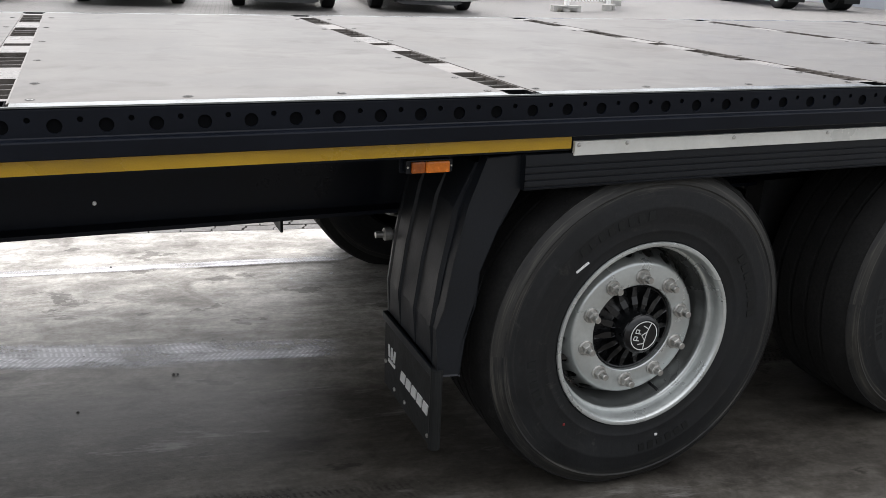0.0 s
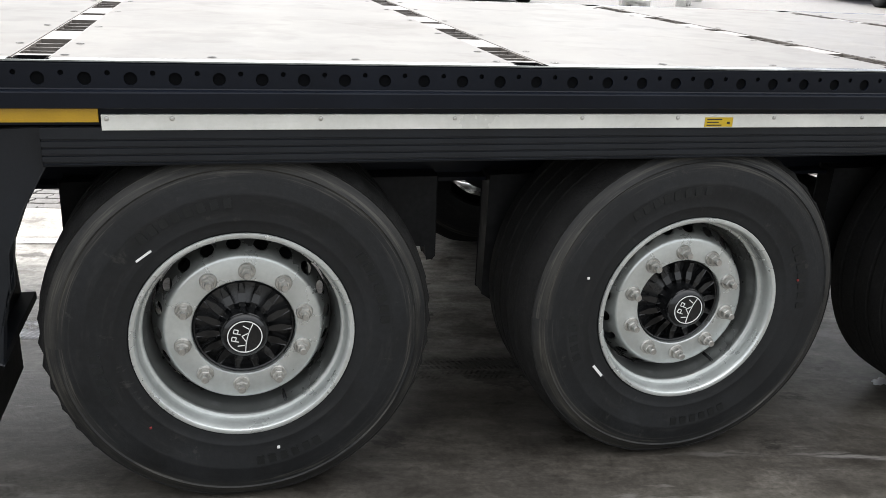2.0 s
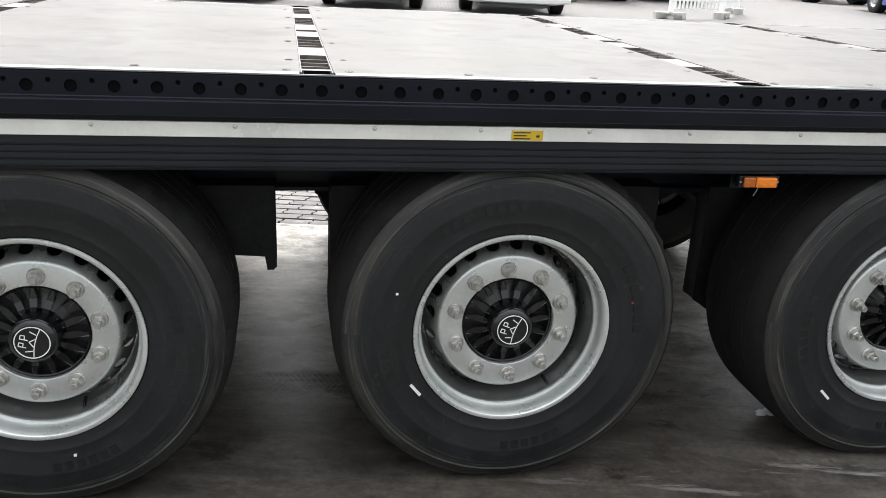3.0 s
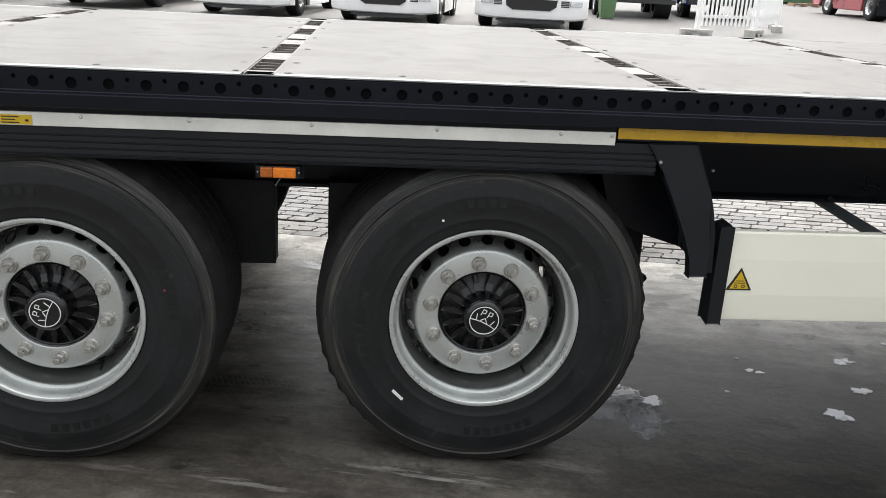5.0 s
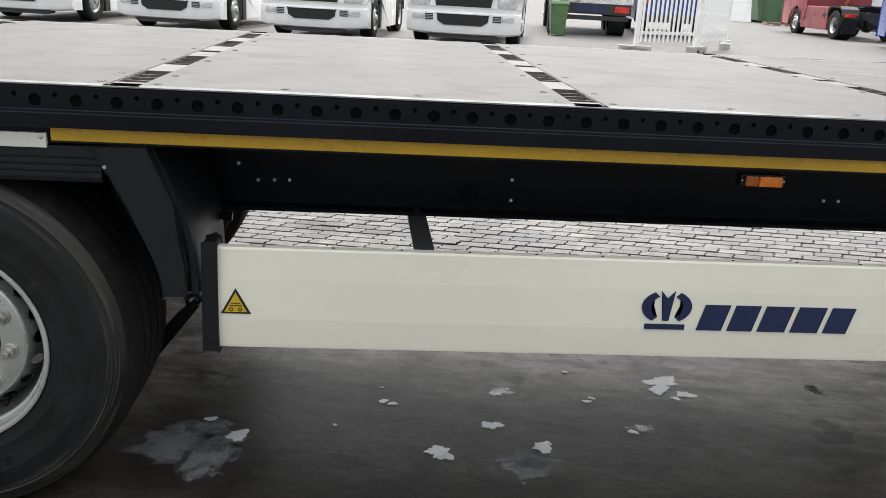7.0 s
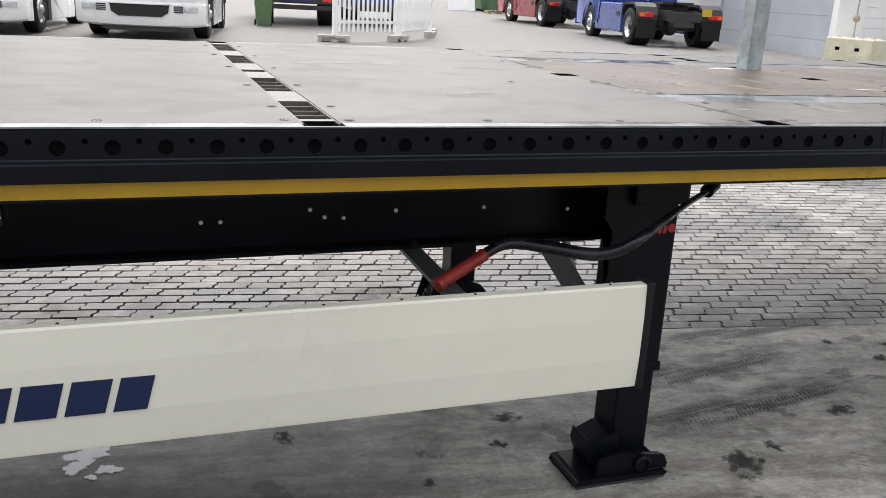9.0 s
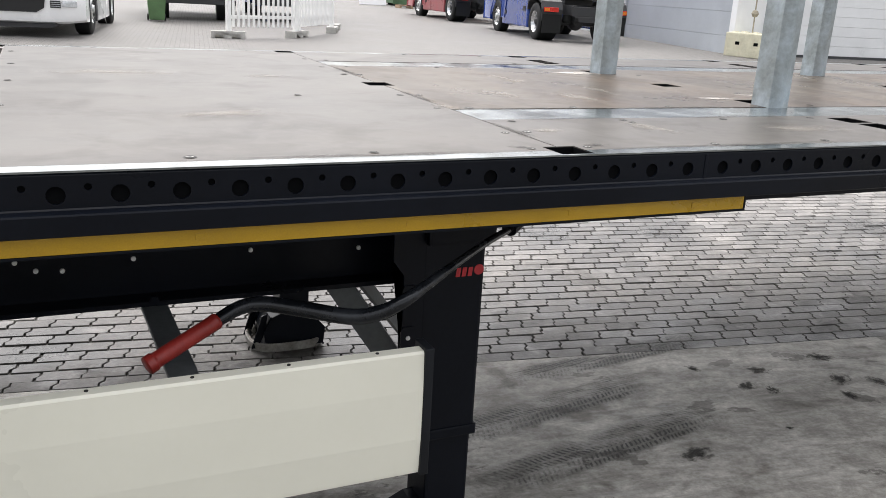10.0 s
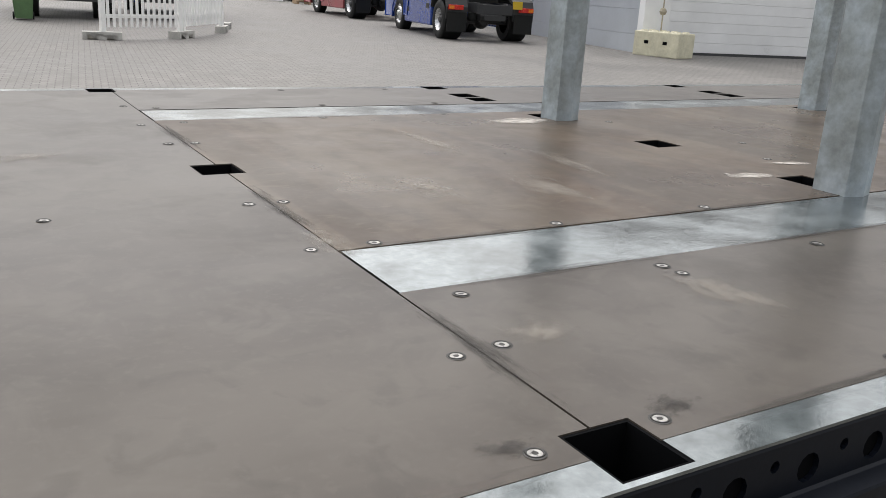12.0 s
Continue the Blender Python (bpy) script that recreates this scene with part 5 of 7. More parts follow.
for x in (3.403, 3.427):
    part("pictogram", lathe(bmesh.new(), [(0.0035, 0.0), (0.006, 0.0), (0.006, -0.0006), (0.0035, -0.0006)], n=12, closed=True), M_INK, tri, "", pose(x, 0.0364, 0.601))
for zz, w in ((0.612, 0.018), (0.619, 0.012)):
    part("pictogram", bm_box(3.415 - w, 3.415 + w, 0.0358, 0.0364, zz - 0.0012, zz + 0.0012), M_INK, tri)
# emblem on the panel: plain shapes
em = bmesh.new()
SHIFT = -0.028
box(em, 4.593, 4.71, 0.0368, 0.0392, 0.566, 0.582)
for s in (-1, 1):
    rim = [radians(-58 + 118 * i / 10) for i in range(11)]
    arc = [(4.652 + s * (0.002 + 0.071 * math.cos(a)), 0.634 + 0.05 * math.sin(a)) for a in rim]
    arc2 = [(4.652 + s * (0.002 + 0.044 * math.cos(a)), 0.634 + 0.036 * math.sin(a)) for a in rim]
    prism(em, arc + arc2[::-1], "y", 0.0368, 0.0392)
prism(em, [(4.643, 0.592), (4.661, 0.592), (4.667, 0.655), (4.672, 0.682), (4.652, 0.66), (4.632, 0.682), (4.637, 0.655)], "y", 0.0368, 0.0392)
part("emblem", em, M_NAVY, pan, "navy blue plain emblem", at=pose(SHIFT, 0, 0.007))
x = 4.745 + SHIFT
for w in (0.082, 0.082, 0.09, 0.09, 0.078):
    part("emblem_bar", bm_prism([(x, 0.573), (x + w - 0.008, 0.573), (x + w + 0.012, 0.651), (x + 0.02, 0.651)], "y", 0.0368, 0.0392), M_NAVY, pan, "navy blue slanted bar")
    x += w + 0.008
def bar(name, a, b, width, thick, label, flat="Z"):
    a, b = Vector(a), Vector(b)
    bm = bmesh.new()
    box(bm, 0, (b - a).length, -width / 2, width / 2, -thick / 2, thick / 2, bevel=0.001, m=Matrix.Translation(a) @ (b - a).to_track_quat("X", flat).to_matrix().to_4x4())
    return part(name, bm, M_STEELG, trailer, label)


for x in (3.922, 5.918):
    bar("guard_arm", (x, 0.62, 0.748), (x + 0.02, 0.09, 0.72), 0.06, 0.012, "grey steel arm of the side guard")
    part("arm_bolt", disc(bmesh.new(), (x, 0.53, 0.772), 0.013, n=6, h=0.014), M_BLACK, trailer)
bar("leg_brace", (6.39, 0.66, 0.76), (6.61, 0.58, 0.42), 0.012, 0.07, "grey steel brace of the landing legs")
bar("leg_brace", (6.46, 0.62, 0.755), (6.78, 1.05, 0.38), 0.012, 0.04, "thin grey steel brace of the landing legs")

# ---- wheels ----
R_T, HUB_Z, DROP = 0.521, 0.475, 0.5


def tyre_mesh():
    """A wide 22.5 inch tyre, sidewall outwards (towards -y), with ribs and grooves in the tread; its foot pressed flat."""
    o = [(0.281, 0.014), (0.289, 0.0), (0.297, -0.0075), (0.31, -0.01), (0.322, -0.011), (0.326, -0.013), (0.331, -0.0135), (0.336, -0.0125), (0.36, -0.017), (0.395, -0.0195), (0.399, -0.0203), (0.403, -0.0195),
         (0.43, -0.018), (0.46, -0.012), (0.4645, -0.0145), (0.469, -0.0105), (0.485, -0.002), (0.495, 0.006), (0.499, 0.005), (0.508, 0.02), (0.516, 0.034)]
    mats = [0] * (len(o) - 4) + [1] * 4
    y = 0.034
    for k in range(4):
        o += [(R_T, y + 0.055), (R_T - 0.013, y + 0.058), (R_T - 0.013, y + 0.067), (R_T, y + 0.07)]
        mats += [1, 1, 1, 1]
        y += 0.07
    o += [(R_T - 0.002, 0.36), (0.508, 0.378), (0.47, 0.392), (0.4, 0.4), (0.3, 0.385), (0.288, 0.37)]
    mats += [1, 1, 0, 0, 0, 0]
    bm = lathe(bmesh.new(), o, n=96, mats=mats[: len(o) - 1])
    # shoulder cuts, and the foot pressed flat
    for v in bm.verts:
        r = math.hypot(v.co.x, v.co.z)
        if r > 0.505 and v.co.y < 0.04:
            a = math.atan2(v.co.z, v.co.x)
            if round(a / (2 * math.pi) * 96) % 2:
                f = (r - 0.009) / r
                v.co.x, v.co.z = v.co.x * f, v.co.z * f
        if v.co.z < -DROP + 0.03:
            q = (-DROP + 0.03 - v.co.z) / 0.05
            v.co.z = -DROP + 0.03 - 0.03 * min(1.0, q) * (2 - min(1.0, q)) * 0.99
    return mesh_of("tyre", bm, [M_SIDEWALL, M_TREAD], True)


def tyre_lettering():
    """Raised blocks on the sidewall where lettering is moulded, too faint to read."""
    bm = bmesh.new()
    for a0, n in ((200, 6), (20, 8), (110, 5), (290, 7)):
        for k in range(n):
            a = radians(a0 + 5.0 * k)
            m = Matrix.Rotation(-a, 4, "Y") @ Matrix.Translation((0.378, 0, 0))
            box(bm, -0.013, 0.013, -0.0198, -0.013, -0.011, 0.009, m=m)
    return mesh_of("lettering", bm, M_RUBBER)


def rim_mesh():
    """The steel rim: flange, drop, and disc with a ring of hand holes and a centre bore."""
    n = 80
    bm = bmesh.new()
    lathe(bm, [(0.282, 0.014), (0.289, 0.0), (0.2935, -0.008), (0.292, -0.0125), (0.287, -0.0138), (0.281, -0.012), (0.2768, -0.006), (0.2748, 0.004), (0.2738, 0.02), (0.2728, 0.031), (0.27, 0.036), (0.2645, 0.038), (0.2622, 0.042), (0.2625, 0.05),
               (0.2645, 0.056), (0.264, 0.068), (0.259, 0.08), (0.253, 0.1), (0.249, 0.13), (0.248, 0.36)], n=n)
    # disc with hand holes
    lathe(bm, [(0.2135, 0.0615), (0.2115, 0.056), (0.208, 0.0525), (0.202, 0.05), (0.141, 0.05), (0.1385, 0.0525), (0.1385, 0.08)], n=n)
    ra, ya, rb, yb = 0.2435, 0.126, 0.2135, 0.0615
    holes, per = 20, 4
    def on(s, t):
        a = 2 * math.pi * s
        r, y = ra + (rb - ra) * t, ya + (yb - ya) * t
        return Vector((r * math.cos(a), y, r * math.sin(a)))
    for h in range(holes):
        c = (h + 0.5) / holes
        w = 0.5 / holes
        k = 16
        def rect(i):
            q = i / 4
            j = int(q) % 4
            f = q - int(q)
            return [(-1 + 2 * f, 0), (1, f), (1 - 2 * f, 1), (-1, 1 - f)][j]
        ov = [bm.verts.new(on(c + w * rect(i)[0], rect(i)[1])) for i in range(k)]
        iv = []
        for i in range(k):
            a = math.atan2(rect(i)[1] - 0.5, rect(i)[0] * 0.5)
            iv.append(bm.verts.new(on(c + w * 0.56 * math.cos(a), 0.5 + 0.36 * math.sin(a))))
        bv = [bm.verts.new(v.co + Vector((0, 0.014, 0))) for v in iv]
        for i in range(k):
            j = (i + 1) % k
            bm.faces.new((ov[i], ov[j], iv[j], iv[i]))
            bm.faces.new((iv[i], iv[j], bv[j], bv[i]))
    bmesh.ops.remove_doubles(bm, verts=bm.verts, dist=0.0004)
    return mesh_of("wheel", bm, M_RIM, True)


def hub_mesh():
    bm = lathe(bmesh.new(), [(0.1375, 0.09), (0.137, 0.066), (0.1335, 0.062), (0.13, 0.064), (0.128, 0.088), (0.09, 0.085), (0.068, 0.07), (0.064, 0.03), (0.062, 0.012), (0.058, 0.008), (0.0, 0.008)], n=40)
    return mesh_of("hub", bm, M_HUB, True)


def rib_mesh():
    out = [(0.06, 0.05), (0.078, 0.05), (0.1, 0.058), (0.128, 0.064), (0.131, 0.088), (0.06, 0.088)]
    bm = bmesh.new()
    prism(bm, out, "z", -0.0064, 0.0064)
    bmesh.ops.bevel(bm, geom=[e for e in bm.edges if len(e.link_faces) == 2 and e.calc_face_angle(0) > 0.6], offset=0.0032, segments=2, affect="EDGES")
    return mesh_of("hub_rib", bm, M_HUB)


def cap_mesh():
    bm = lathe(bmesh.new(), [(0.064, 0.03), (0.064, 0.006)], n=8)
    lathe(bm, [(0.0, 0.006), (0.062, 0.006), (0.0585, 0.0), (0.054, -0.0035), (0.05, -0.006), (0.049, -0.004), (0.0, -0.004)], n=36)
    return mesh_of("hub_cap", bm, M_HUB, True)


def cap_emblem_mesh():
    """A printed ring with a bowed chord and a few plain strokes."""
    bm = bmesh.new()
    lathe(bm, [(0.0435, -0.0052), (0.0462, -0.0052), (0.0462, -0.0066), (0.0435, -0.0066)], n=36, closed=True)

    def stroke(x0, z0, x1, z1, w=0.0024):
        d = Vector((x1 - x0, 0, z1 - z0))
        box(bm, 0, d.length, -0.0066, -0.0052, -w / 2, w / 2, m=Matrix.Translation((x0, 0, z0)) @ Matrix.Rotation(-math.atan2(d.z, d.x), 4, "Y"))

    bow = [(-0.042, -0.012), (-0.02, -0.008), (0.0, -0.007), (0.02, -0.008), (0.042, -0.012)]
    for a, b in zip(bow, bow[1:]):
        stroke(*a, *b)
    for x in (-0.018, 0.004):
        for dx0, dz0, dx1, dz1 in ((0, 0.012, 0, 0.032), (0, 0.032, 0.011, 0.032), (0.011, 0.032, 0.011, 0.021), (0, 0.021, 0.011, 0.021)):
            stroke(x + dx0, dz0, x + dx1, dz1)
    for x0, z0, x1, z1 in ((-0.03, 0.012, -0.024, -0.006), (-0.012, -0.006, 0.0, 0.008), (0.0, 0.008, 0.012, -0.006), (0.024, -0.006, 0.03, 0.012)):
        stroke(x0, z0, x1, z1)
    return mesh_of("cap_emblem", bm, M_WHITE)


def nut_mesh():
    bm = lathe(bmesh.new(), [(0.0235, 0.0), (0.0235, -0.004), (0.021, -0.007), (0.0, -0.007)], n=16)
    lathe(bm, [(0.0175, -0.005), (0.0175, -0.022), (0.0155, -0.0245), (0.0105, -0.0245)], n=6)
    lathe(bm, [(0.0105, -0.02), (0.0105, -0.042), (0.009, -0.0445), (0.0, -0.0445)], n=12)
    return mesh_of("wheel_nut", bm, M_NUT)


TYRE_ME, LET_ME, RIM_ME, HUB_ME, CAP_ME, EMB_ME, NUT_ME, RIB_ME = tyre_mesh(), tyre_lettering(), rim_mesh(), hub_mesh(), cap_mesh(), cap_emblem_mesh(), nut_mesh(), rib_mesh()


def wheel(x, near, spin, nut_turn):
    base = pose(x, 0.03, HUB_Z) if near else pose(x, 2.47, HUB_Z, 0, 0, 180)
    w = put("wheel", RIM_ME, trailer, "silver steel rim with ten nuts and a black hub", base @ pose(0, 0, 0, 0, nut_turn, 0))
    back = pose(0, 0, 0, 0, -nut_turn, 0)
    put("tyre", TYRE_ME, w, "worn black truck tyre, dusty on the shoulder", back)
    put("hub", HUB_ME, w, "black ribbed wheel hub")
    cap = put("hub_cap", CAP_ME, w, "black hub cap with a white printed emblem")
    if near:
        put("cap_emblem", EMB_ME, w, "", back @ pose(0, 0, 0, 0, spin, 0))
        tagged(put("lettering", LET_ME, w, "", back @ pose(0, 0, 0, 0, spin, 0)), kind="stuff")
        for k in range(15):
            put("hub_rib", RIB_ME, w, "", pose(0, 0, 0, 0, 24 * k, 0))
    for k in range(10):
        a = math.pi * 2 * (k + 0.5) / 10
        put("wheel_nut", NUT_ME, w, "", pose(0.1675 * math.cos(a), 0.05, 0.1675 * math.sin(a), 0, 30 * k, 0))
    a = math.radians(-60)
    v = bmesh.new()
    tube(v, [(0.232 * math.cos(a), 0.075, 0.235 * math.sin(a)), (0.238 * math.cos(a), 0.045, 0.238 * math.sin(a)), (0.242 * math.cos(a), 0.03, 0.242 * math.sin(a))], 0.005, 8)
    part("valve", v, M_HUB, w)
    return w


AXLES = (0.0, 1.31, 2.62)
near_wheels = [wheel(x, True, s, t) for x, s, t in zip(AXLES, (-75, -70, 25), (4, -4, -7))]
for x in AXLES:
    wheel(x, False, 0, 10)


def mark(w, x0, z0, x1, z1, wd, m, label):
    """A dab of paint across the sidewall, given in the world's x and z."""
    a, b = Vector((x0, 0, z0)), Vector((x1, 0, z1))
    bm = bmesh.new()
    d = b - a
    r = math.hypot((x0 + x1) / 2 - w.matrix_basis.translation.x, (z0 + z1) / 2 - HUB_Z)
    y = 0.0095 if r > 0.36 else 0.0125
    box(bm, 0, d.length, -0.0008, 0.004, -wd / 2, wd / 2, m=Matrix.Translation((x0, y, z0)) @ Matrix.Rotation(-math.atan2(d.z, d.x), 4, "Y"))
    ob = part("paint_mark", bm, m, w, label)
    ob.matrix_parent_inverse = w.matrix_basis.inverted()


mark(near_wheels[0], -0.258, 0.704, -0.221, 0.731, 0.005, M_WHITE, "white chalk dash on the sidewall")
mark(near_wheels[0], 0.078, 0.134, 0.086, 0.134, 0.007, M_WHITE, "white dot on the sidewall")
mark(near_wheels[0], -0.256, 0.229, -0.25, 0.229, 0.006, M_REDDULL, "red dot on the sidewall")
mark(near_wheels[1], 1.015, 0.313, 1.044, 0.279, 0.008, M_WHITE, "white chalk dash on the sidewall")
mark(near_wheels[1], 0.962, 0.6, 0.969, 0.6, 0.006, M_WHITE, "white dot on the sidewall")
mark(near_wheels[1], 1.661, 0.559, 1.667, 0.559, 0.006, M_REDDULL, "red dot on the sidewall")
mark(near_wheels[2], 2.345, 0.239, 2.376, 0.208, 0.008, M_WHITE, "white chalk dash on the sidewall")
mark(near_wheels[2], 2.474, 0.795, 2.481, 0.795, 0.006, M_WHITE, "white dot on the sidewall")

# axles, hangers, springs and brakes
for x in AXLES:
    part("axle", lathe(bmesh.new(), [(0.0, 0.3), (0.065, 0.3), (0.065, 2.2), (0.0, 2.2)], n=20), M_UNDER, trailer, "", pose(x, 0, HUB_Z))
    for y in (0.36, 2.14):
        part("brake_drum", lathe(bmesh.new(), [(0.0, -0.07), (0.2, -0.07), (0.21, 0.06), (0.0, 0.06)], n=28), M_UNDER, trailer, "", pose(x, y, HUB_Z))
    for y in (0.62, 1.88):
        part("air_spring", lathe(bmesh.new(), [(0.0, 0.0), (0.1, 0.0), (0.13, 0.05), (0.14, 0.12), (0.13, 0.2), (0.11, 0.26), (0.0, 0.26)], n=24), M_RUBBER, trailer, "", pose(x + 0.36, y, 0.48, 90, 0, 0))
        part("trailing_arm", bm_prism([(x - 0.45, 0.52), (x - 0.45, 0.6), (x, 0.57), (x + 0.42, 0.49), (x + 0.42, 0.44), (x, 0.5)], "y", y - 0.035, y + 0.035), M_UNDER, trailer)
    for y in (0.5, 1.92):
        hx = x + 0.63
        out = [(hx - 0.3, 0.78), (hx, 0.78), (hx, 0.505), (hx - 0.008, 0.495), (hx - 0.025, 0.495), (hx - 0.035, 0.54), (hx - 0.3, 0.56)] if x < 1 else [(hx - 0.3, 0.78), (hx - 0.01, 0.78), (hx - 0.01, 0.482), (hx - 0.3, 0.482)]
        part("axle_hanger", bm_prism(out, "y", y, y + 0.08, bevel=0.003), M_UNDER, trailer)
        part("spring_seat", bm_prism([(x - 0.505, 0.78), (x - 0.505, 0.36), (x - 0.45, 0.32), (x - 0.25, 0.32), (x - 0.25, 0.78)], "y", y, y + 0.08, bevel=0.003), M_UNDER, trailer)
# the far side's rear mudguard and flap
part("mudguard", bm_prism([(-0.414, 1.046), (-0.543, 1.04), (-0.625, 0.76), (-0.66, 0.579), (-0.655, 0.442), (-0.592, 0.437), (-0.58, 0.541), (-0.546, 0.734), (-0.445, 0.953)], "y", 2.44, 2.474, bevel=0.004), M_PLASTIC, trailer, "black plastic rear mudguard leg")
part("mudguard_apron", bm_prism([(-0.56, 1.02), (-0.6, 0.9), (-0.635, 0.72), (-0.655, 0.57), (-0.65, 0.43), (-0.63, 0.43), (-0.635, 0.57), (-0.615, 0.72), (-0.58, 0.9), (-0.54, 1.02)], "y", 2.04, 2.439), M_PLASTIC, trailer)
part("mud_flap", bm_box(-0.662, -0.648, 2.05, 2.465, 0.215, 0.46, bevel=0.003), M_RUBBER, trailer, "black rubber mud flap")
part("fender_top", bm_box(-0.45, 3.09, 2.04, 2.468, 0.992, 1.003, bevel=0.002), M_PLASTIC, trailer)
# brake hose behind the last wheel
part("brake_hose", tube(bmesh.new(), spline([(3.225, 0.42, 0.465), (3.24, 0.415, 0.485), (3.222, 0.41, 0.5), (3.2, 0.412, 0.488), (3.2, 0.42, 0.45)], 5), 0.007, 8), M_PLASTIC, trailer, "black hose behind the wheel")
part("brake_chamber", lathe(bmesh.new(), [(0.0, 0.0), (0.05, 0.0), (0.07, 0.03), (0.072, 0.12), (0.05, 0.16), (0.0, 0.16)], n=20), M_BLACK, trailer, "", pose(3.0, 0.42, 0.42))
part("inner_shell", bm_prism([(2.98, 0.985), (3.25, 0.985), (3.285, 0.8), (3.3, 0.645), (3.15, 0.69), (3.06, 0.74)], "y", 0.3, 0.31, bevel=0.002), M_BLACK, trailer)
part("hose_bracket", bm_prism([(3.08, 0.3), (3.1, 0.285), (3.15, 0.35), (3.235, 0.46), (3.225, 0.485), (3.17, 0.44), (3.1, 0.36)], "y", 0.41, 0.425, bevel=0.002), M_BLACK, trailer)
part("pipe_stub", tube(bmesh.new(), [(3.30, 0.42, 0.765), (3.345, 0.42, 0.76)], 0.014, 10), M_BLACK, trailer)


# ---- landing legs with crank ----
M_MUDDY = mat("muddy_galvanised_plate", (0.34, 0.325, 0.3), 0.6, 0.2, vary=0.5, big=14, small=70, bump=0.2, tint=(0.16, 0.15, 0.13), spread=0.12)


def landing_leg(y0, s):
    """A square telescopic leg; y0 is its outer face, s points inwards."""
    def ys(a, b):
        return (y0 + s * a, y0 + s * b) if s > 0 else (y0 + s * b, y0 + s * a)
    leg = part("landing_leg", bm_box(6.578, 6.756, *ys(0, 0.15), 0.345, 1.12, bevel=0.01), M_BLACK, trailer, "black square landing leg")
    part("inner_tube", bm_box(6.628, 6.757, *ys(0.02, 0.15), 0.04, 0.36, bevel=0.008), M_BLACK, leg, "telescopic inner tube of the leg")
    part("tube_collar", bm_box(6.577, 6.762, *ys(-0.004, 0.154), 0.34, 0.372, bevel=0.005), M_BLACK, leg)
    part("mounting_plate", bm_prism([(6.53, 0.62), (6.585, 0.56), (6.585, 1.05), (6.5, 1.05), (6.5, 0.86), (6.53, 0.82)], "y", *ys(0.0, 0.012)), M_BLACK, leg)
    for z in (0.652, 0.764):
        ear = part("plate_ear", bm_prism([(6.532, z - 0.03), (6.525, z - 0.018), (6.525, z + 0.018), (6.532, z + 0.03), (6.56, z + 0.03), (6.56, z - 0.03)], "y", *ys(-0.004, 0.0)), M_BLACK, leg)
        # bolt holes as flat discs, the near ones white for the brightness behind
        part("bolt_hole_dot", disc(bmesh.new(), (6.545, y0 - s * 0.004 if s > 0 else y0 + 0.0045, z), 0.0065, n=10, h=0.003), M_WHITE if s > 0 else M_HOLE, ear)
    part("gearbox", bm_box(6.58, 6.77, *ys(-0.03, 0.0), 0.9, 1.05, bevel=0.01), M_BLACK, leg)
    part("foot", bm_prism([(6.58, LOW + 0.03), (6.775, LOW + 0.03), (6.77, 0.02), (6.755, 0.05), (6.6, 0.05), (6.57, 0.02)], "y", *ys(-0.025, 0.15), bevel=0.006), M_BLACK, leg, "black pivoting foot")
    if s > 0:
        # a pressed shoe with upturned ends, a cradle with rounded corners, and the pin through it
        shoe = [(6.475, LOW), (6.79, LOW), (6.803, LOW + 0.014), (6.79, LOW + 0.026), (6.52, LOW + 0.03), (6.49, LOW + 0.03), (6.472, LOW + 0.024), (6.466, LOW + 0.012)]
        part("foot_plate", bm_prism(shoe, "y", *ys(-0.05, 0.13), bevel=0.006), M_BLACK, leg)
        cradle = [(6.55, LOW + 0.025), (6.805, LOW + 0.025), (6.81, 0.015), (6.797, 0.045), (6.783, 0.053), (6.637, 0.07), (6.575, 0.072), (6.56, 0.062), (6.552, 0.04)]
        for d in (-0.04, 0.115):
            part("foot_ear", bm_prism(cradle, "y", *ys(d, d + 0.014), bevel=0.003), M_BLACK, leg)
        fin = [(6.53, 0.11), (6.542, 0.102), (6.6, 0.128), (6.64, 0.13), (6.64, 0.0), (6.555, 0.0), (6.54, 0.026), (6.53, 0.05), (6.525, 0.078)]
        part("foot_fin", bm_prism(fin, "y", *ys(0.0, 0.11), bevel=0.003), M_BLACK, leg)
        part("pin_boss", lathe(bmesh.new(), [(0.0, 0.0), (0.03, 0.0), (0.03, -0.012), (0.022, -0.016), (0.02, -0.006), (0.0, -0.006)], n=22), M_BLACK, leg, "", pose(6.71, y0 - 0.04, 0.03))
    else:
        # a shallow muddy dish under a black block, with a gusset on each side
        bm, rings = bmesh.new(), []
        for k, z in ((1.0, 0.0), (1.04, 0.034), (1.0, 0.04), (0.95, 0.034), (0.88, 0.012), (0.3, 0.01)):
            ring = []
            for i in range(36):
                a = 2 * math.pi * i / 36
                cx, cy = math.cos(a), math.sin(a)
                ring.append(bm.verts.new((6.664 + k * 0.16 * math.copysign(abs(cx) ** 0.65, cx), y0 + s * 0.08 + k * 0.125 * math.copysign(abs(cy) ** 0.65, cy), LOW + 0.002 + z)))
            rings.append(ring)
        for p, q in zip(rings, rings[1:]):
            for i in range(36):
                bm.faces.new((p[i], p[(i + 1) % 36], q[(i + 1) % 36], q[i]))
        bm.faces.new(rings[-1])
        part("foot_dish", bm, M_MUDDY, leg, "pale muddy oval foot plate", smooth=True)
        part("foot_block", bm_prism([(6.56, LOW + 0.014), (6.81, LOW + 0.014), (6.815, 0.06), (6.775, 0.115), (6.735, 0.13), (6.64, 0.145), (6.58, 0.13), (6.555, 0.06)], "y", *ys(-0.03, 0.185), bevel=0.006), M_BLACK, leg)
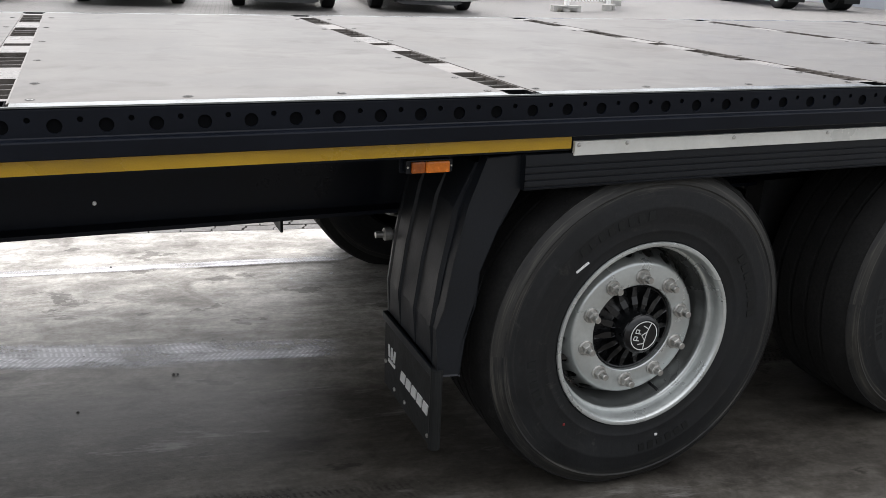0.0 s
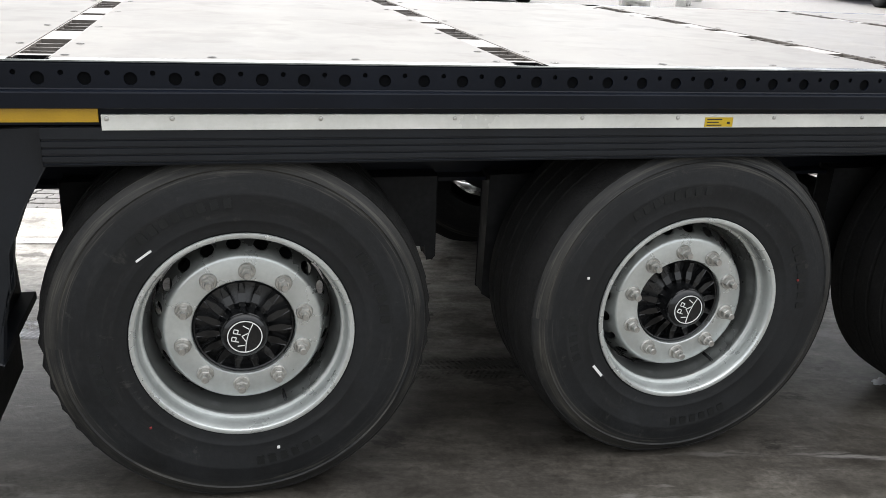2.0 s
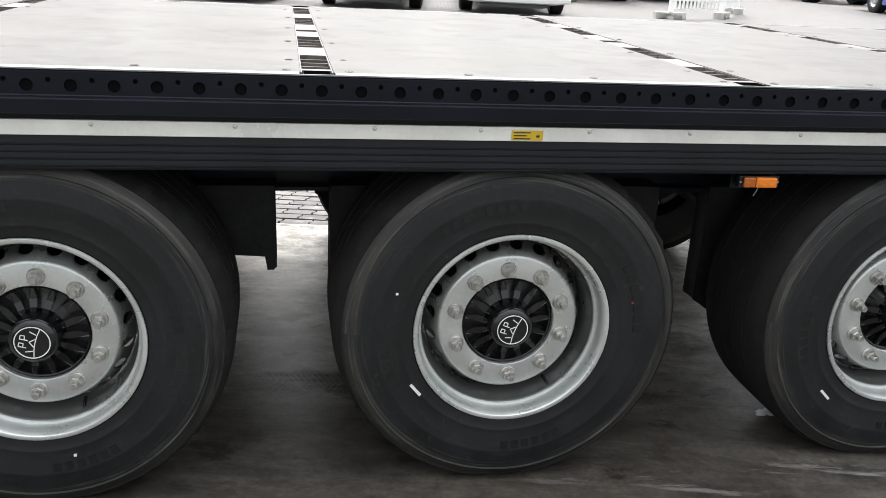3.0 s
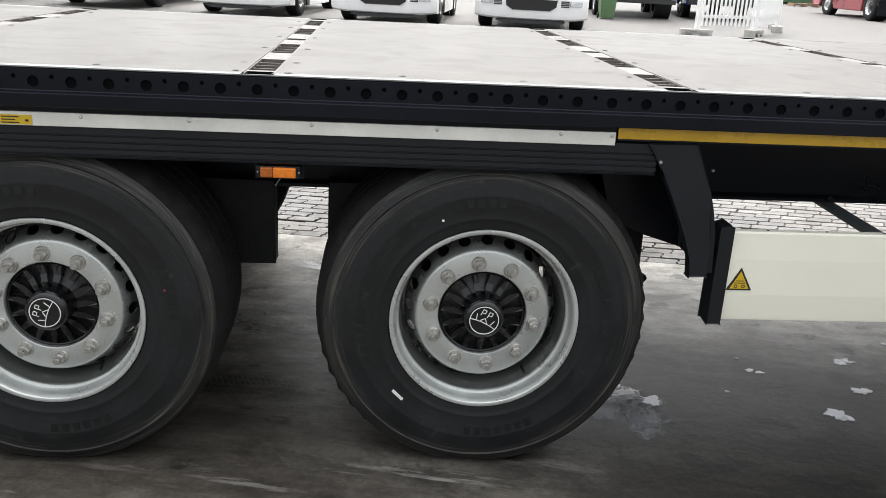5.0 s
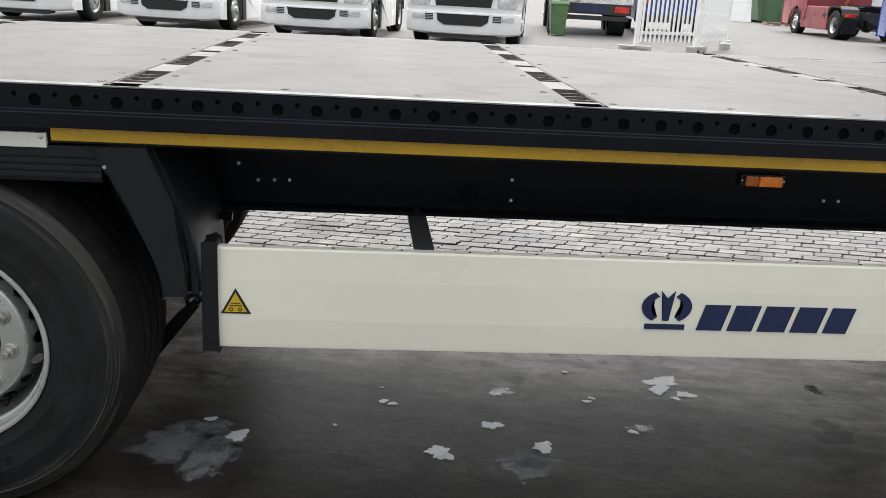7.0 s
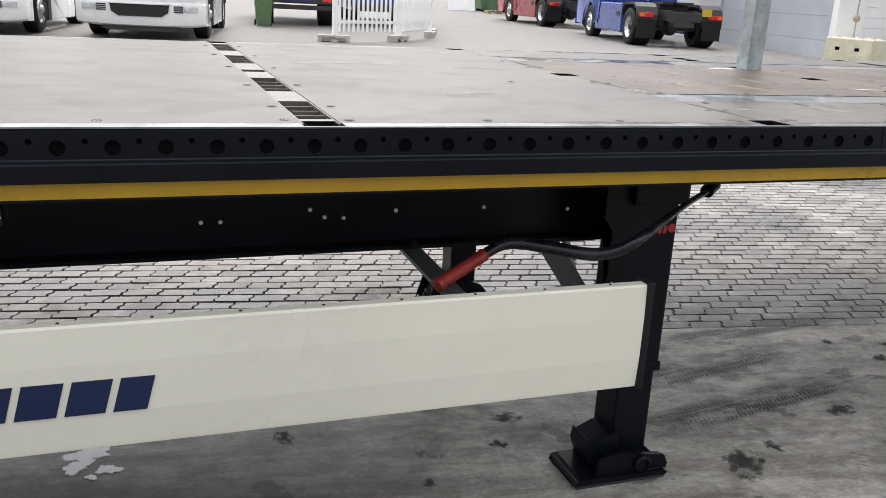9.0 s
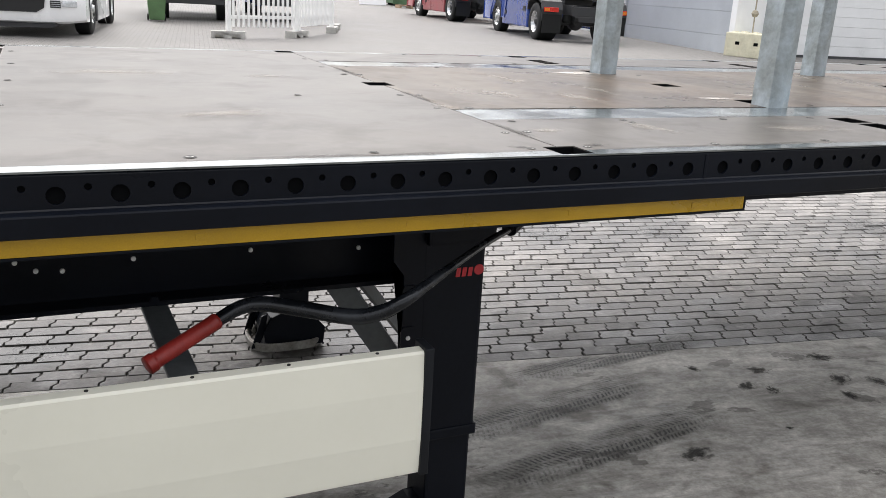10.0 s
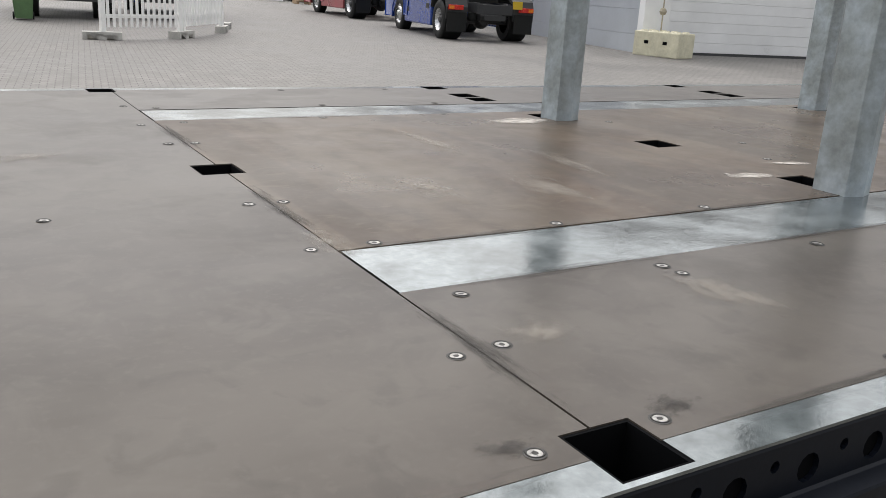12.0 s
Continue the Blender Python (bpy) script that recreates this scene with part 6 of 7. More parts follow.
        for d in (-0.012, 0.155):
            part("foot_ear", bm_prism([(6.505, LOW + 0.014), (6.53, LOW + 0.014), (6.56, 0.06), (6.57, 0.14), (6.545, 0.13)], "y", *ys(d, d + 0.008), bevel=0.002), M_BLACK, leg)
    if s < 0:
        part("foot_pin", lathe(bmesh.new(), [(0.012, 0.0), (0.012, -0.004), (0.02, -0.006), (0.024, -0.004), (0.024, 0.0)], n=18), M_BLACK, leg, "", pose(6.7, y0 - 0.18, 0.003))
    return leg


near_leg = landing_leg(0.4, 1)
near_leg.location.x -= 0.025
landing_leg(2.1, -1).location.x -= 0.05
part("round_label", disc(bmesh.new(), (6.739, 0.3995, 0.82), 0.0145, n=20, h=0.001), M_REDDOT, near_leg, "round red sticker")
for k in range(3):
    part("label_bar", bm_prism([(6.672 + 0.017 * k, 0.805), (6.684 + 0.017 * k, 0.805), (6.687 + 0.017 * k, 0.829), (6.675 + 0.017 * k, 0.829)], "y", 0.3982, 0.3995), M_REDDOT, near_leg, "red printed bar")
shaft = spline([(6.03, 0.19, 0.8275), (6.09, 0.208, 0.85), (6.14, 0.2, 0.857), (6.21, 0.16, 0.853), (6.3, 0.1, 0.848), (6.355, 0.066, 0.865), (6.40, 0.05, 0.893), (6.48, 0.092, 0.915), (6.58, 0.15, 0.94), (6.67, 0.205, 0.957), (6.768, 0.259, 0.972)], 5)
thick = [0.0135, 0.0155, 0.017, 0.0175, 0.0175, 0.0165, 0.0145, 0.0115, 0.009, 0.0085, 0.0085]
size = [thick[min(10, i // 5)] + (thick[min(10, i // 5 + 1)] - thick[min(10, i // 5)]) * (i % 5) / 5 for i in range(len(shaft))]
crank = part("crank_handle", tube(bmesh.new(), shaft[:39], size[:39], 14), M_WORNBLACK, trailer, "black bent crank handle with a red grip", at=pose(-0.036, 0, 0.003), smooth=True)
part("crank_rod", tube(bmesh.new(), shaft[38:], size[38:], 14), M_RODSTEEL, crank, "bare shiny steel end of the crank", smooth=True)
g0, g1 = Vector((5.895, 0.139, 0.774)), Vector((6.044, 0.195, 0.833))
turns = [0.14 + 0.76 * k / 40 for k in range(41)]
g = [g0.lerp(g1, q) for q in (0.0, 0.01, 0.1, 0.12, *turns, 0.93, 0.97, 1.0)]
part("grip", tube(bmesh.new(), g, [0.0165, 0.0195, 0.0195, 0.0172, *(0.0166 + 0.0006 * (k % 2) for k in range(41)), 0.0172, 0.018, 0.0155], 18), M_RED, crank, "red plastic grip", smooth=True)
part("crank_coupling", tube(bmesh.new(), [(6.745, 0.25, 0.968), (6.79, 0.28, 0.982), (6.8, 0.287, 0.985)], [0.02, 0.02, 0.014], 12), M_BLACK, crank)
part("leg_cross_tube", lathe(bmesh.new(), [(0.0, 0.5), (0.025, 0.5), (0.025, 1.95), (0.0, 1.95)], n=12), M_BLACK, trailer, "", pose(6.68, 0, 0.93))

# ---- stanchion posts standing in the deck ----
def post_mesh():
    """A folded channel section with a flange."""
    w, d, t = 0.084, 0.078, 0.006
    out = [(0, 0), (w * 0.55, -0.012), (w, 0), (w, d), (w - 0.02, d), (w - 0.02, d - t), (w - t, d - t), (w - t, t), (w * 0.55, t - 0.012), (t, t), (t, d - t), (0.02, d - t), (0.02, d), (0, d)]
    return mesh_of("stanchion_post", bm_prism(out, "z", 1.08, 3.35), M_SPANGLE)


POST_ME = post_mesh()
for x, y in ((7.857, 0.643), (7.885, 1.652), (9.175, 1.7), (9.16, 0.643), (10.36, 0.643), (10.36, 1.7)):
    o = put("stanchion_post", POST_ME, None, "", pose(x + 0.009, y, 0))
    tagged(o, "galvanised steel stanchion post standing in a deck pocket", "post", group="stanchion posts on the trailer deck")

# ---- vehicles in the yard ----
def simple_wheel(parent, x, y, r, w, rim, label="", dual=False, turn=0):
    """A road wheel on an axle along x; its outer face towards the sign of x."""
    s = 1 if x > 0 else -1
    ob = thing_wheel = part("wheel", lathe(bmesh.new(), [(0.16, -0.02), (0.2, -0.012), (0.21, 0.02), (0.2 if dual else 0.24, 0.06 if not dual else 0.12), (0.29, 0.03), (0.3, -0.004), (0.305, 0.0)] if not dual else
                                           [(0.0, 0.1), (0.14, 0.1), (0.15, 0.14), (0.24, 0.15), (0.27, 0.05), (0.3, 0.0), (0.305, 0.004)], n=28), rim, parent, label or "road wheel", smooth=True, at=pose(x, y, r, 0, 0, 90 if s > 0 else -90))
    part("tyre", lathe(bmesh.new(), [(0.29, 0.02), (0.3, -0.005), (0.36, -0.018), (0.44, -0.01), (0.48, 0.01), (r, 0.03), (r, w - 0.03), (0.47, w), (0.29, w - 0.02)], n=32), M_RUBBER, thing_wheel, "", smooth=True)
    hub = [(0.0, -0.06 if not dual else 0.02), (0.07, -0.05 if not dual else 0.025), (0.09, 0.0 if not dual else 0.06), (0.18, 0.0 if not dual else 0.11)]
    part("hub", lathe(bmesh.new(), hub, n=18), M_RIM if not dual else M_DARKP, thing_wheel, "", smooth=True)
    return ob


def white_truck():
    """A white cab-over truck, its front towards -y, the front axle over the origin."""
    t = thing("white_truck", "white cab-over truck tractor parked in a row", "truck", group="row of white trucks")
    side = [(-1.3, 1.15), (-1.36, 1.35), (-1.3, 1.8), (-1.1, 2.75), (-0.95, 3.0), (0.75, 3.0), (0.75, 1.0), (0.62, 1.0), (0.55, 1.02), (0.35, 1.12), (0, 1.18), (-0.35, 1.12), (-0.55, 1.0)]
    part("cab", bm_prism(side, "x", -1.22, 1.22, bevel=0.05), M_WPAINT, t, smooth=True)
    # bumper: bowed in plan, with lower lip
    def bowed(y, x):
        return y + 0.2 * (abs(x) / 1.24) ** 3.2
    xs = [-1.24 + 2.48 * i / 24 for i in range(25)]
    bm = bmesh.new()
    levels = [(-1.28, 0.36), (-1.36, 0.4), (-1.4, 0.52), (-1.4, 0.82), (-1.36, 0.86), (-1.355, 0.92), (-1.38, 0.96), (-1.34, 1.2)]
    rows = [[bm.verts.new((x, bowed(y, x), z + (0.05 * (abs(x) / 1.24) ** 4 if z < 0.45 else 0))) for x in xs] for y, z in levels]
    backr = [[bm.verts.new((x, -0.72 if abs(x) > 1.2 else -0.9, z)) for x in xs] for z in (1.2, 0.4)]
    rows += backr
    for p, q in zip(rows, rows[1:] + rows[:1]):
        for i in range(24):
            bm.faces.new((p[i], p[i + 1], q[i + 1], q[i]))
    for e in (0, 24):
        bm.faces.new([r[e] for r in rows])
    bumper = part("bumper", bm, M_WPAINT, t, "white bowed front bumper", smooth=True)
    part("bumper_lip", bm_prism([(-0.75, 0.34), (-0.6, 0.29), (0.6, 0.29), (0.75, 0.34), (0.72, 0.37), (-0.72, 0.37)], "y", -1.33, -1.1, bevel=0.01), M_DARKP, bumper)
    part("lower_grille", bm_prism([(-0.56, 0.8), (0.56, 0.8), (0.53, 0.66), (0.4, 0.57), (-0.4, 0.57), (-0.53, 0.66)], "y", -1.412, -1.35, bevel=0.012), M_GRILLE, bumper, "black mesh lower grille")
    part("upper_grille", bm_prism([(-0.62, 1.16), (0.62, 1.16), (0.58, 0.97), (-0.58, 0.97)], "y", -1.395, -1.3, bevel=0.01), M_GRILLE, bumper, "black mesh upper grille")
    for k in range(3):
        part("grille_bar", bm_box(-0.6, 0.6, -1.4, -1.395, 1.0 + 0.05 * k, 1.015 + 0.05 * k), M_DARKP, bumper)
    for s in (-1, 1):
        a, b = sorted((s * 0.64, s * 0.82))
        part("fog_lamp_grille", bm_box(a, b, -1.385, -1.3, 0.66, 0.79, bevel=0.008), M_GRILLE, bumper)
        for k in range(3):
            part("fog_grille_bar", bm_box(a, b, -1.39, -1.385, 0.685 + 0.035 * k, 0.695 + 0.035 * k), M_LENS, bumper)
        a, b = sorted((s * 0.83, s * 1.1))
        part("fog_lamp", bm_box(a, b, -1.345, -1.2, 0.68, 0.79, bevel=0.02, m=Matrix.Translation((s * 0.96, -1.3, 0)) @ Matrix.Rotation(radians(s * 12), 4, "Z") @ Matrix.Translation((-s * 0.96, 1.3, 0))), M_LENS, bumper, "clear fog lamp", smooth=True)
        a, b = sorted((s * 0.72, s * 1.15))
        part("headlight", bm_box(a, b, -1.33, -1.1, 0.95, 1.16, bevel=0.04, m=Matrix.Translation((s * 0.96, -1.3, 0)) @ Matrix.Rotation(radians(s * 14), 4, "Z") @ Matrix.Translation((-s * 0.96, 1.3, 0))), M_LENS, t, "clear headlight", smooth=True)
    part("windscreen", bm_box(-1.1, 1.1, -0.02, 0.02, -0.5, 0.45, bevel=0.015, m=Matrix.Translation((0, -1.22, 2.15)) @ Matrix.Rotation(radians(-12), 4, "X")), M_GLASS, t, "dark windscreen")
    for x in (-1.2, 1.2):
        simple_wheel(t, x, 0, 0.5, 0.3, M_RIM)
        simple_wheel(t, x, 3.7, 0.5, 0.32, M_RIM, dual=True)
        a, b = sorted((x * 0.86, x * 1.02))
        part("side_skirt", bm_box(a, b, 0.72, 2.9, 0.35, 1.05, bevel=0.03), M_WPAINT, t)
        part("step_box", bm_box(a, b * 1.0, 0.5, 0.76, 0.35, 1.0, bevel=0.02), M_DARKP, t)
        part("rear_mudguard", bm_prism([(3.1, 0.75), (3.15, 1.0), (3.4, 1.14), (4.0, 1.14), (4.25, 1.0), (4.3, 0.75), (4.24, 0.75), (4.18, 0.95), (3.96, 1.08), (3.44, 1.08), (3.22, 0.95), (3.16, 0.75)], "x", a - 0.1, b), M_DARKP, t)
        part("frame_rail", bm_box(x * 0.33 - 0.04, x * 0.33 + 0.04, -0.8, 4.6, 0.7, 0.95), M_DARKP, t)
    part("front_axle", bm_box(-1.0, 1.0, -0.06, 0.06, 0.4, 0.52, bevel=0.02), M_DARKP, t)
    part("engine_block", bm_box(-0.45, 0.45, -0.9, 0.9, 0.42, 1.05, bevel=0.05), M_DARKP, t)
    # unseen plate added under the frame to shade the ground below
    part("shade_plate", bm_box(-0.85, 0.85, -0.8, 4.7, 0.6, 0.68, bevel=0.01), M_DARKP, t)
    for ob in t.children:
        if not ob.name.startswith("wheel"):
            ob.location.z -= 0.12
    return t


def tractor(paint, colour):
    """A two-axle tractor unit seen from behind: the front towards +y, the rear axle over the origin."""
    t = thing(f"{colour}_truck", f"{colour} tractor unit with black rear mudguards, parked by the building", "truck")
    wb = 3.6
    for x in (-1.22, 1.22):
        s = 1 if x > 0 else -1
        simple_wheel(t, x, 0, 0.5, 0.56, M_CHROME, "polished rear wheel", dual=True)
        simple_wheel(t, x, wb, 0.5, 0.3, M_CHROME, "polished front wheel")
        a, b = sorted((s * 0.66, s * 1.24))
        arch = [(-0.66, 0.55), (-0.68, 0.85), (-0.58, 1.05), (-0.35, 1.16), (0.35, 1.16), (0.55, 1.05), (0.62, 0.8), (0.57, 0.8), (0.5, 1.0), (0.32, 1.1), (-0.32, 1.1), (-0.53, 1.0), (-0.62, 0.82), (-0.62, 0.55)]
        part("rear_mudguard", bm_prism(arch, "x", a, b, bevel=0.008), M_DARKP, t, "black rear mudguard")
        part("mud_flap", bm_box(a + 0.02, b - 0.02, -0.69, -0.67, 0.22, 0.72, bevel=0.004), M_RUBBER, t)
        la, lb = sorted((s * 0.8, s * 1.2))
        lamp = part("tail_light", bm_box(la, lb, -0.76, -0.68, 0.78, 0.9, bevel=0.012), M_TAIL, t, "red tail light")
        aa, bb = sorted((s * 1.06, s * 1.2))
        part("indicator", bm_box(aa, bb, -0.768, -0.761, 0.8, 0.88), M_ORANGE, lamp)
        a, b = sorted((s * 0.98, s * 1.22))
        skirt = part("side_skirt", bm_box(a, b, 0.62, wb - 0.56, 0.3, 1.12, bevel=0.04), paint, t, f"{colour} side skirt panel")
        part("skirt_vent", bm_box(s * 1.225 - 0.006, s * 1.225 + 0.006, 0.8, 1.05, 0.75, 0.88, bevel=0.004), M_DARKP, skirt)
        part("skirt_step", bm_box(s * 1.225 - 0.006, s * 1.225 + 0.006, wb - 1.0, wb - 0.7, 0.6, 0.72, bevel=0.004), M_DARKP, skirt)
        part("frame_rail", bm_box(s * 0.4 - 0.04, s * 0.4 + 0.04, -0.95, wb + 1.0, 0.72, 0.98, bevel=0.006), M_DARKP, t)
        part("air_spring", lathe(bmesh.new(), [(0, 0), (0.11, 0), (0.14, 0.06), (0.13, 0.22), (0, 0.22)], n=18), M_RUBBER, t, "", pose(s * 0.42, -0.45, 0.5, 90, 0, 0))
    part("rear_cross_member", bm_box(-0.5, 0.5, -0.98, -0.9, 0.7, 0.95, bevel=0.01), M_DARKP, t)
    part("rear_axle", bm_box(-0.9, 0.9, -0.09, 0.09, 0.42, 0.6, bevel=0.04), M_DARKP, t)
    part("differential", lathe(bmesh.new(), [(0, -0.28), (0.12, -0.26), (0.21, -0.08), (0.21, 0.1), (0, 0.2)], n=20), M_DARKP, t, "", pose(0, 0, 0.5))
    part("fifth_wheel", bm_prism([(-0.45, -0.45), (-0.15, -0.5), (-0.06, -0.1), (0.06, -0.1), (0.15, -0.5), (0.45, -0.45), (0.42, 0.4), (-0.42, 0.4)], "z", 1.14, 1.2, bevel=0.008), M_GRILLE, t, "black greased fifth wheel plate")
    part("fifth_wheel_stand", bm_box(-0.42, 0.42, -0.15, 0.2, 0.98, 1.14, bevel=0.01), M_DARKP, t)
    part("plate_holder", bm_box(-0.3, 0.3, -1.0, -0.985, 0.55, 0.68, bevel=0.004), M_DARKP, t)
    part("yellow_plate", bm_box(0.58, 0.86, -0.79, -0.775, 0.86, 1.06, bevel=0.003), M_STICKER, t, "blank yellow plate")
    cab = [(wb - 0.95, 1.1), (wb - 0.95, 3.1), (wb + 0.9, 3.1), (wb + 1.25, 2.6), (wb + 1.4, 1.6), (wb + 1.4, 0.4), (wb + 0.62, 0.4), (wb + 0.58, 0.7), (wb + 0.4, 0.98), (wb, 1.1), (wb - 0.4, 1.0), (wb - 0.56, 0.75), (wb - 0.6, 0.5), (wb - 0.8, 0.5)]
    part("cab", bm_prism(cab, "x", -1.24, 1.24, bevel=0.03), paint, t, f"{colour} cab", smooth=True)
    part("air_tank", lathe(bmesh.new(), [(0, -0.35), (0.11, -0.33), (0.12, 0.3), (0, 0.33)], n=18), M_DARKP, t, "", pose(0, -0.6, 0.62, 0, 0, 90))
    part("catwalk", bm_box(-0.6, 0.6, 0.9, 2.4, 1.0, 1.05, bevel=0.005), M_STEELG, t)
    part("hose_coil", tube(bmesh.new(), [(0.2 + 0.05 * math.cos(k * 0.8), 2.45 + 0.05 * math.sin(k * 0.8), 1.2 + 0.02 * k) for k in range(40)], 0.015, 6), M_STICKER, t, "yellow coiled air hose")
    return t


def box_truck():
    t = thing("box_truck", "white box truck seen from its dark rear end", "truck")
    part("body", bm_box(-1.22, 1.22, 0, 5.5, 0.98, 3.4, bevel=0.03), M_WPAINT, t)
    part("rear_frame", bm_box(-1.24, 1.24, -0.05, 0.0, 0.92, 1.12, bevel=0.01), M_CHROME, t)
    part("under_bar", bm_box(-1.15, 1.15, -0.02, 0.08, 0.45, 0.58, bevel=0.015), M_DARKP, t)
    part("tail_panel", bm_box(-1.2, 1.2, -0.04, 0.02, 0.62, 0.92, bevel=0.01), M_DARKP, t)
    for s in (-1, 1):
        a, b = sorted((s * 0.72, s * 1.14))
        part("tail_light", bm_box(a, b, -0.07, -0.035, 0.68, 0.86, bevel=0.012), M_TAIL, t, "red tail light")
        simple_wheel(t, s * 1.15, 1.1, 0.46, 0.5, M_RIM, dual=True)
        simple_wheel(t, s * 1.15, 4.6, 0.46, 0.28, M_RIM)
        part("frame_rail", bm_box(s * 0.4 - 0.04, s * 0.4 + 0.04, 0, 5.4, 0.66, 0.96), M_DARKP, t)
    part("plate_panel", bm_box(-0.45, 0.45, -0.055, -0.04, 0.66, 0.88, bevel=0.004), M_NAVY, t)
    return t


def blue_van():
    t = thing("blue_van", "blue panel van parked beside a box truck", "van")
    side = [(0, 0.45), (0, 2.3), (0.3, 2.5), (3.9, 2.5), (4.6, 1.7), (5.5, 1.25), (5.6, 0.45), (4.95, 0.45), (4.85, 0.68), (4.6, 0.78), (4.35, 0.68), (4.25, 0.42), (1.45, 0.42), (1.35, 0.68), (1.1, 0.78), (0.85, 0.68), (0.75, 0.45)]
    part("body", bm_prism(side, "x", -0.98, 0.98, bevel=0.04), M_BLUE, t, smooth=True)
    for s in (-1, 1):
        simple_wheel(t, s * 0.95, 1.1, 0.36, 0.22, M_DARKP)
        simple_wheel(t, s * 0.95, 4.6, 0.36, 0.22, M_DARKP)
        a, b = sorted((s * 0.82, s * 0.97))
        part("tail_light", bm_box(a, b, -0.03, 0.02, 0.95, 1.6, bevel=0.015), M_TAIL, t, "red tail light")
    part("rear_bumper", bm_box(-0.98, 0.98, -0.08, 0.05, 0.42, 0.62, bevel=0.03), M_DARKP, t)
    return t


def at_ground(x, y, yaw):
    return pose(x, y, height(x, y), 0, 0, yaw)


first = white_truck()
first.matrix_basis = at_ground(5.57, 16.98, -10) @ Matrix.Scale(0.94, 4)
for x, y, a in ((2.53, 17.05, -10), (-0.5, 17.65, -10), (-3.7, 18.4, -10), (-6.95, 19.2, -10)):
    copy_thing(first, at_ground(x, y, a) @ Matrix.Scale(0.94, 4))
blue = tractor(M_BLUE, "blue")
blue.matrix_basis = at_ground(19.0, 19.1, -11) @ Matrix.Scale(0.96, 4)
red = tractor(M_REDP, "red")
red.matrix_basis = at_ground(20.3, 27.45, -4) @ Matrix.Scale(0.96, 4)
box_truck().matrix_basis = at_ground(9.4, 22.2, -8) @ Matrix.Scale(0.94, 4)
blue_van().matrix_basis = at_ground(12.2, 23.2, -8)


# ---- fence, bin, block, building, container ----
def fence_panel(ax, ay, bx, by, label, pitch=0.115):
    a = Vector((ax, ay, height(ax, ay)))
    b = Vector((bx, by, height(bx, by)))
    L, yaw = (b - a).xy.length, math.degrees(math.atan2(by - ay, bx - ax))
    t = thing("picket_fence", label, "fence", group="white fence panels", at=Matrix.Translation(a) @ pose(0, 0, 0, 0, 0, yaw))
    for x in (0.0, L - 0.06):
        part("post", bm_box(x, x + 0.09, -0.045, 0.045, 0.14, 1.9, bevel=0.006), M_FENCE, t)
    for z in (0.42, 1.7):
        part("fence_rail", bm_box(0.09, L - 0.06, -0.012, 0.012, z - 0.035, z + 0.035, bevel=0.004), M_FENCE, t)
    n = int((L - 0.15) / pitch)
    pk = mesh_of("picket", bm_prism([(-0.0275, 0.22), (0.0275, 0.22), (0.0275, 1.76), (0, 1.8), (-0.0275, 1.76)], "y", -0.028, -0.013), M_FENCE)
    for k in range(n):
        put("picket", pk, t, "", pose(0.09 + (L - 0.15) * (k + 0.5) / n, 0, 0))
    return t


fence_a = fence_panel(9.2, 16.75, 10.82, 17.42, "white painted picket fence panel on concrete feet")
fence_b = fence_panel(10.87, 17.5, 12.22, 19.33, "white painted picket fence panel set at an angle", 0.085)


def fence_foot(fence, x, y, yaw):
    bm = bmesh.new()
    prism(bm, [(-0.34, 0), (-0.26, 0), (-0.26, 0.09), (-0.07, 0.09), (-0.07, 0), (0.07, 0), (0.07, 0.09), (0.26, 0.09), (0.26, 0), (0.34, 0), (0.34, 0.14), (-0.34, 0.14)], "y", -0.12, 0.12)
    part("foot", bm, M_FOOT, fence, "grey concrete foot with slots", at=fence.matrix_world.inverted() @ at_ground(x, y, yaw))


for x, y, a in ((9.23, 16.78, -8), (10.85, 17.46, 50)):
    fence_foot(fence_a, x, y, a)
for x, y, a in ((12.24, 19.37, 68), (12.7, 20.6, 68)):
    fence_foot(fence_b, x, y, a)

wb_ = thing("wheelie_bin", "green plastic wheelie bin standing on the paving", "bin", at=at_ground(8.42, 21.6, -4) @ Matrix.Scale(0.84, 4))
bm = bmesh.new()
lo = [bm.verts.new(v) for v in ((-0.21, -0.24, 0.04), (0.21, -0.24, 0.04), (0.21, 0.24, 0.04), (-0.21, 0.24, 0.04))]
hi = [bm.verts.new(v) for v in ((-0.28, -0.33, 0.98), (0.28, -0.33, 0.98), (0.28, 0.33, 0.98), (-0.28, 0.33, 0.98))]
bm.faces.new(lo[::-1]), bm.faces.new(hi)
for i in range(4):
    bm.faces.new((lo[i], lo[(i + 1) % 4], hi[(i + 1) % 4], hi[i]))
bmesh.ops.bevel(bm, geom=bm.edges[:], offset=0.02, segments=2, affect="EDGES")
part("bin_body", bm, M_BIN, wb_)
part("bin_rim", bm_box(-0.3, 0.3, -0.35, 0.35, 0.95, 0.99, bevel=0.01), M_BIN, wb_)
part("bin_lid", bm_prism([(-0.37, 0.99), (0.36, 0.99), (0.34, 1.04), (0.0, 1.08), (-0.3, 1.07)], "x", -0.29, 0.29, bevel=0.012), M_BIN, wb_)
for s in (-1, 1):
    part("bin_wheel", lathe(bmesh.new(), [(0, -0.025), (0.06, -0.025), (0.09, -0.02), (0.1, 0.0), (0.09, 0.02), (0, 0.025)], n=20), M_RUBBER, wb_, "", pose(s * 0.24, 0.2, 0.1, 0, 0, 90))

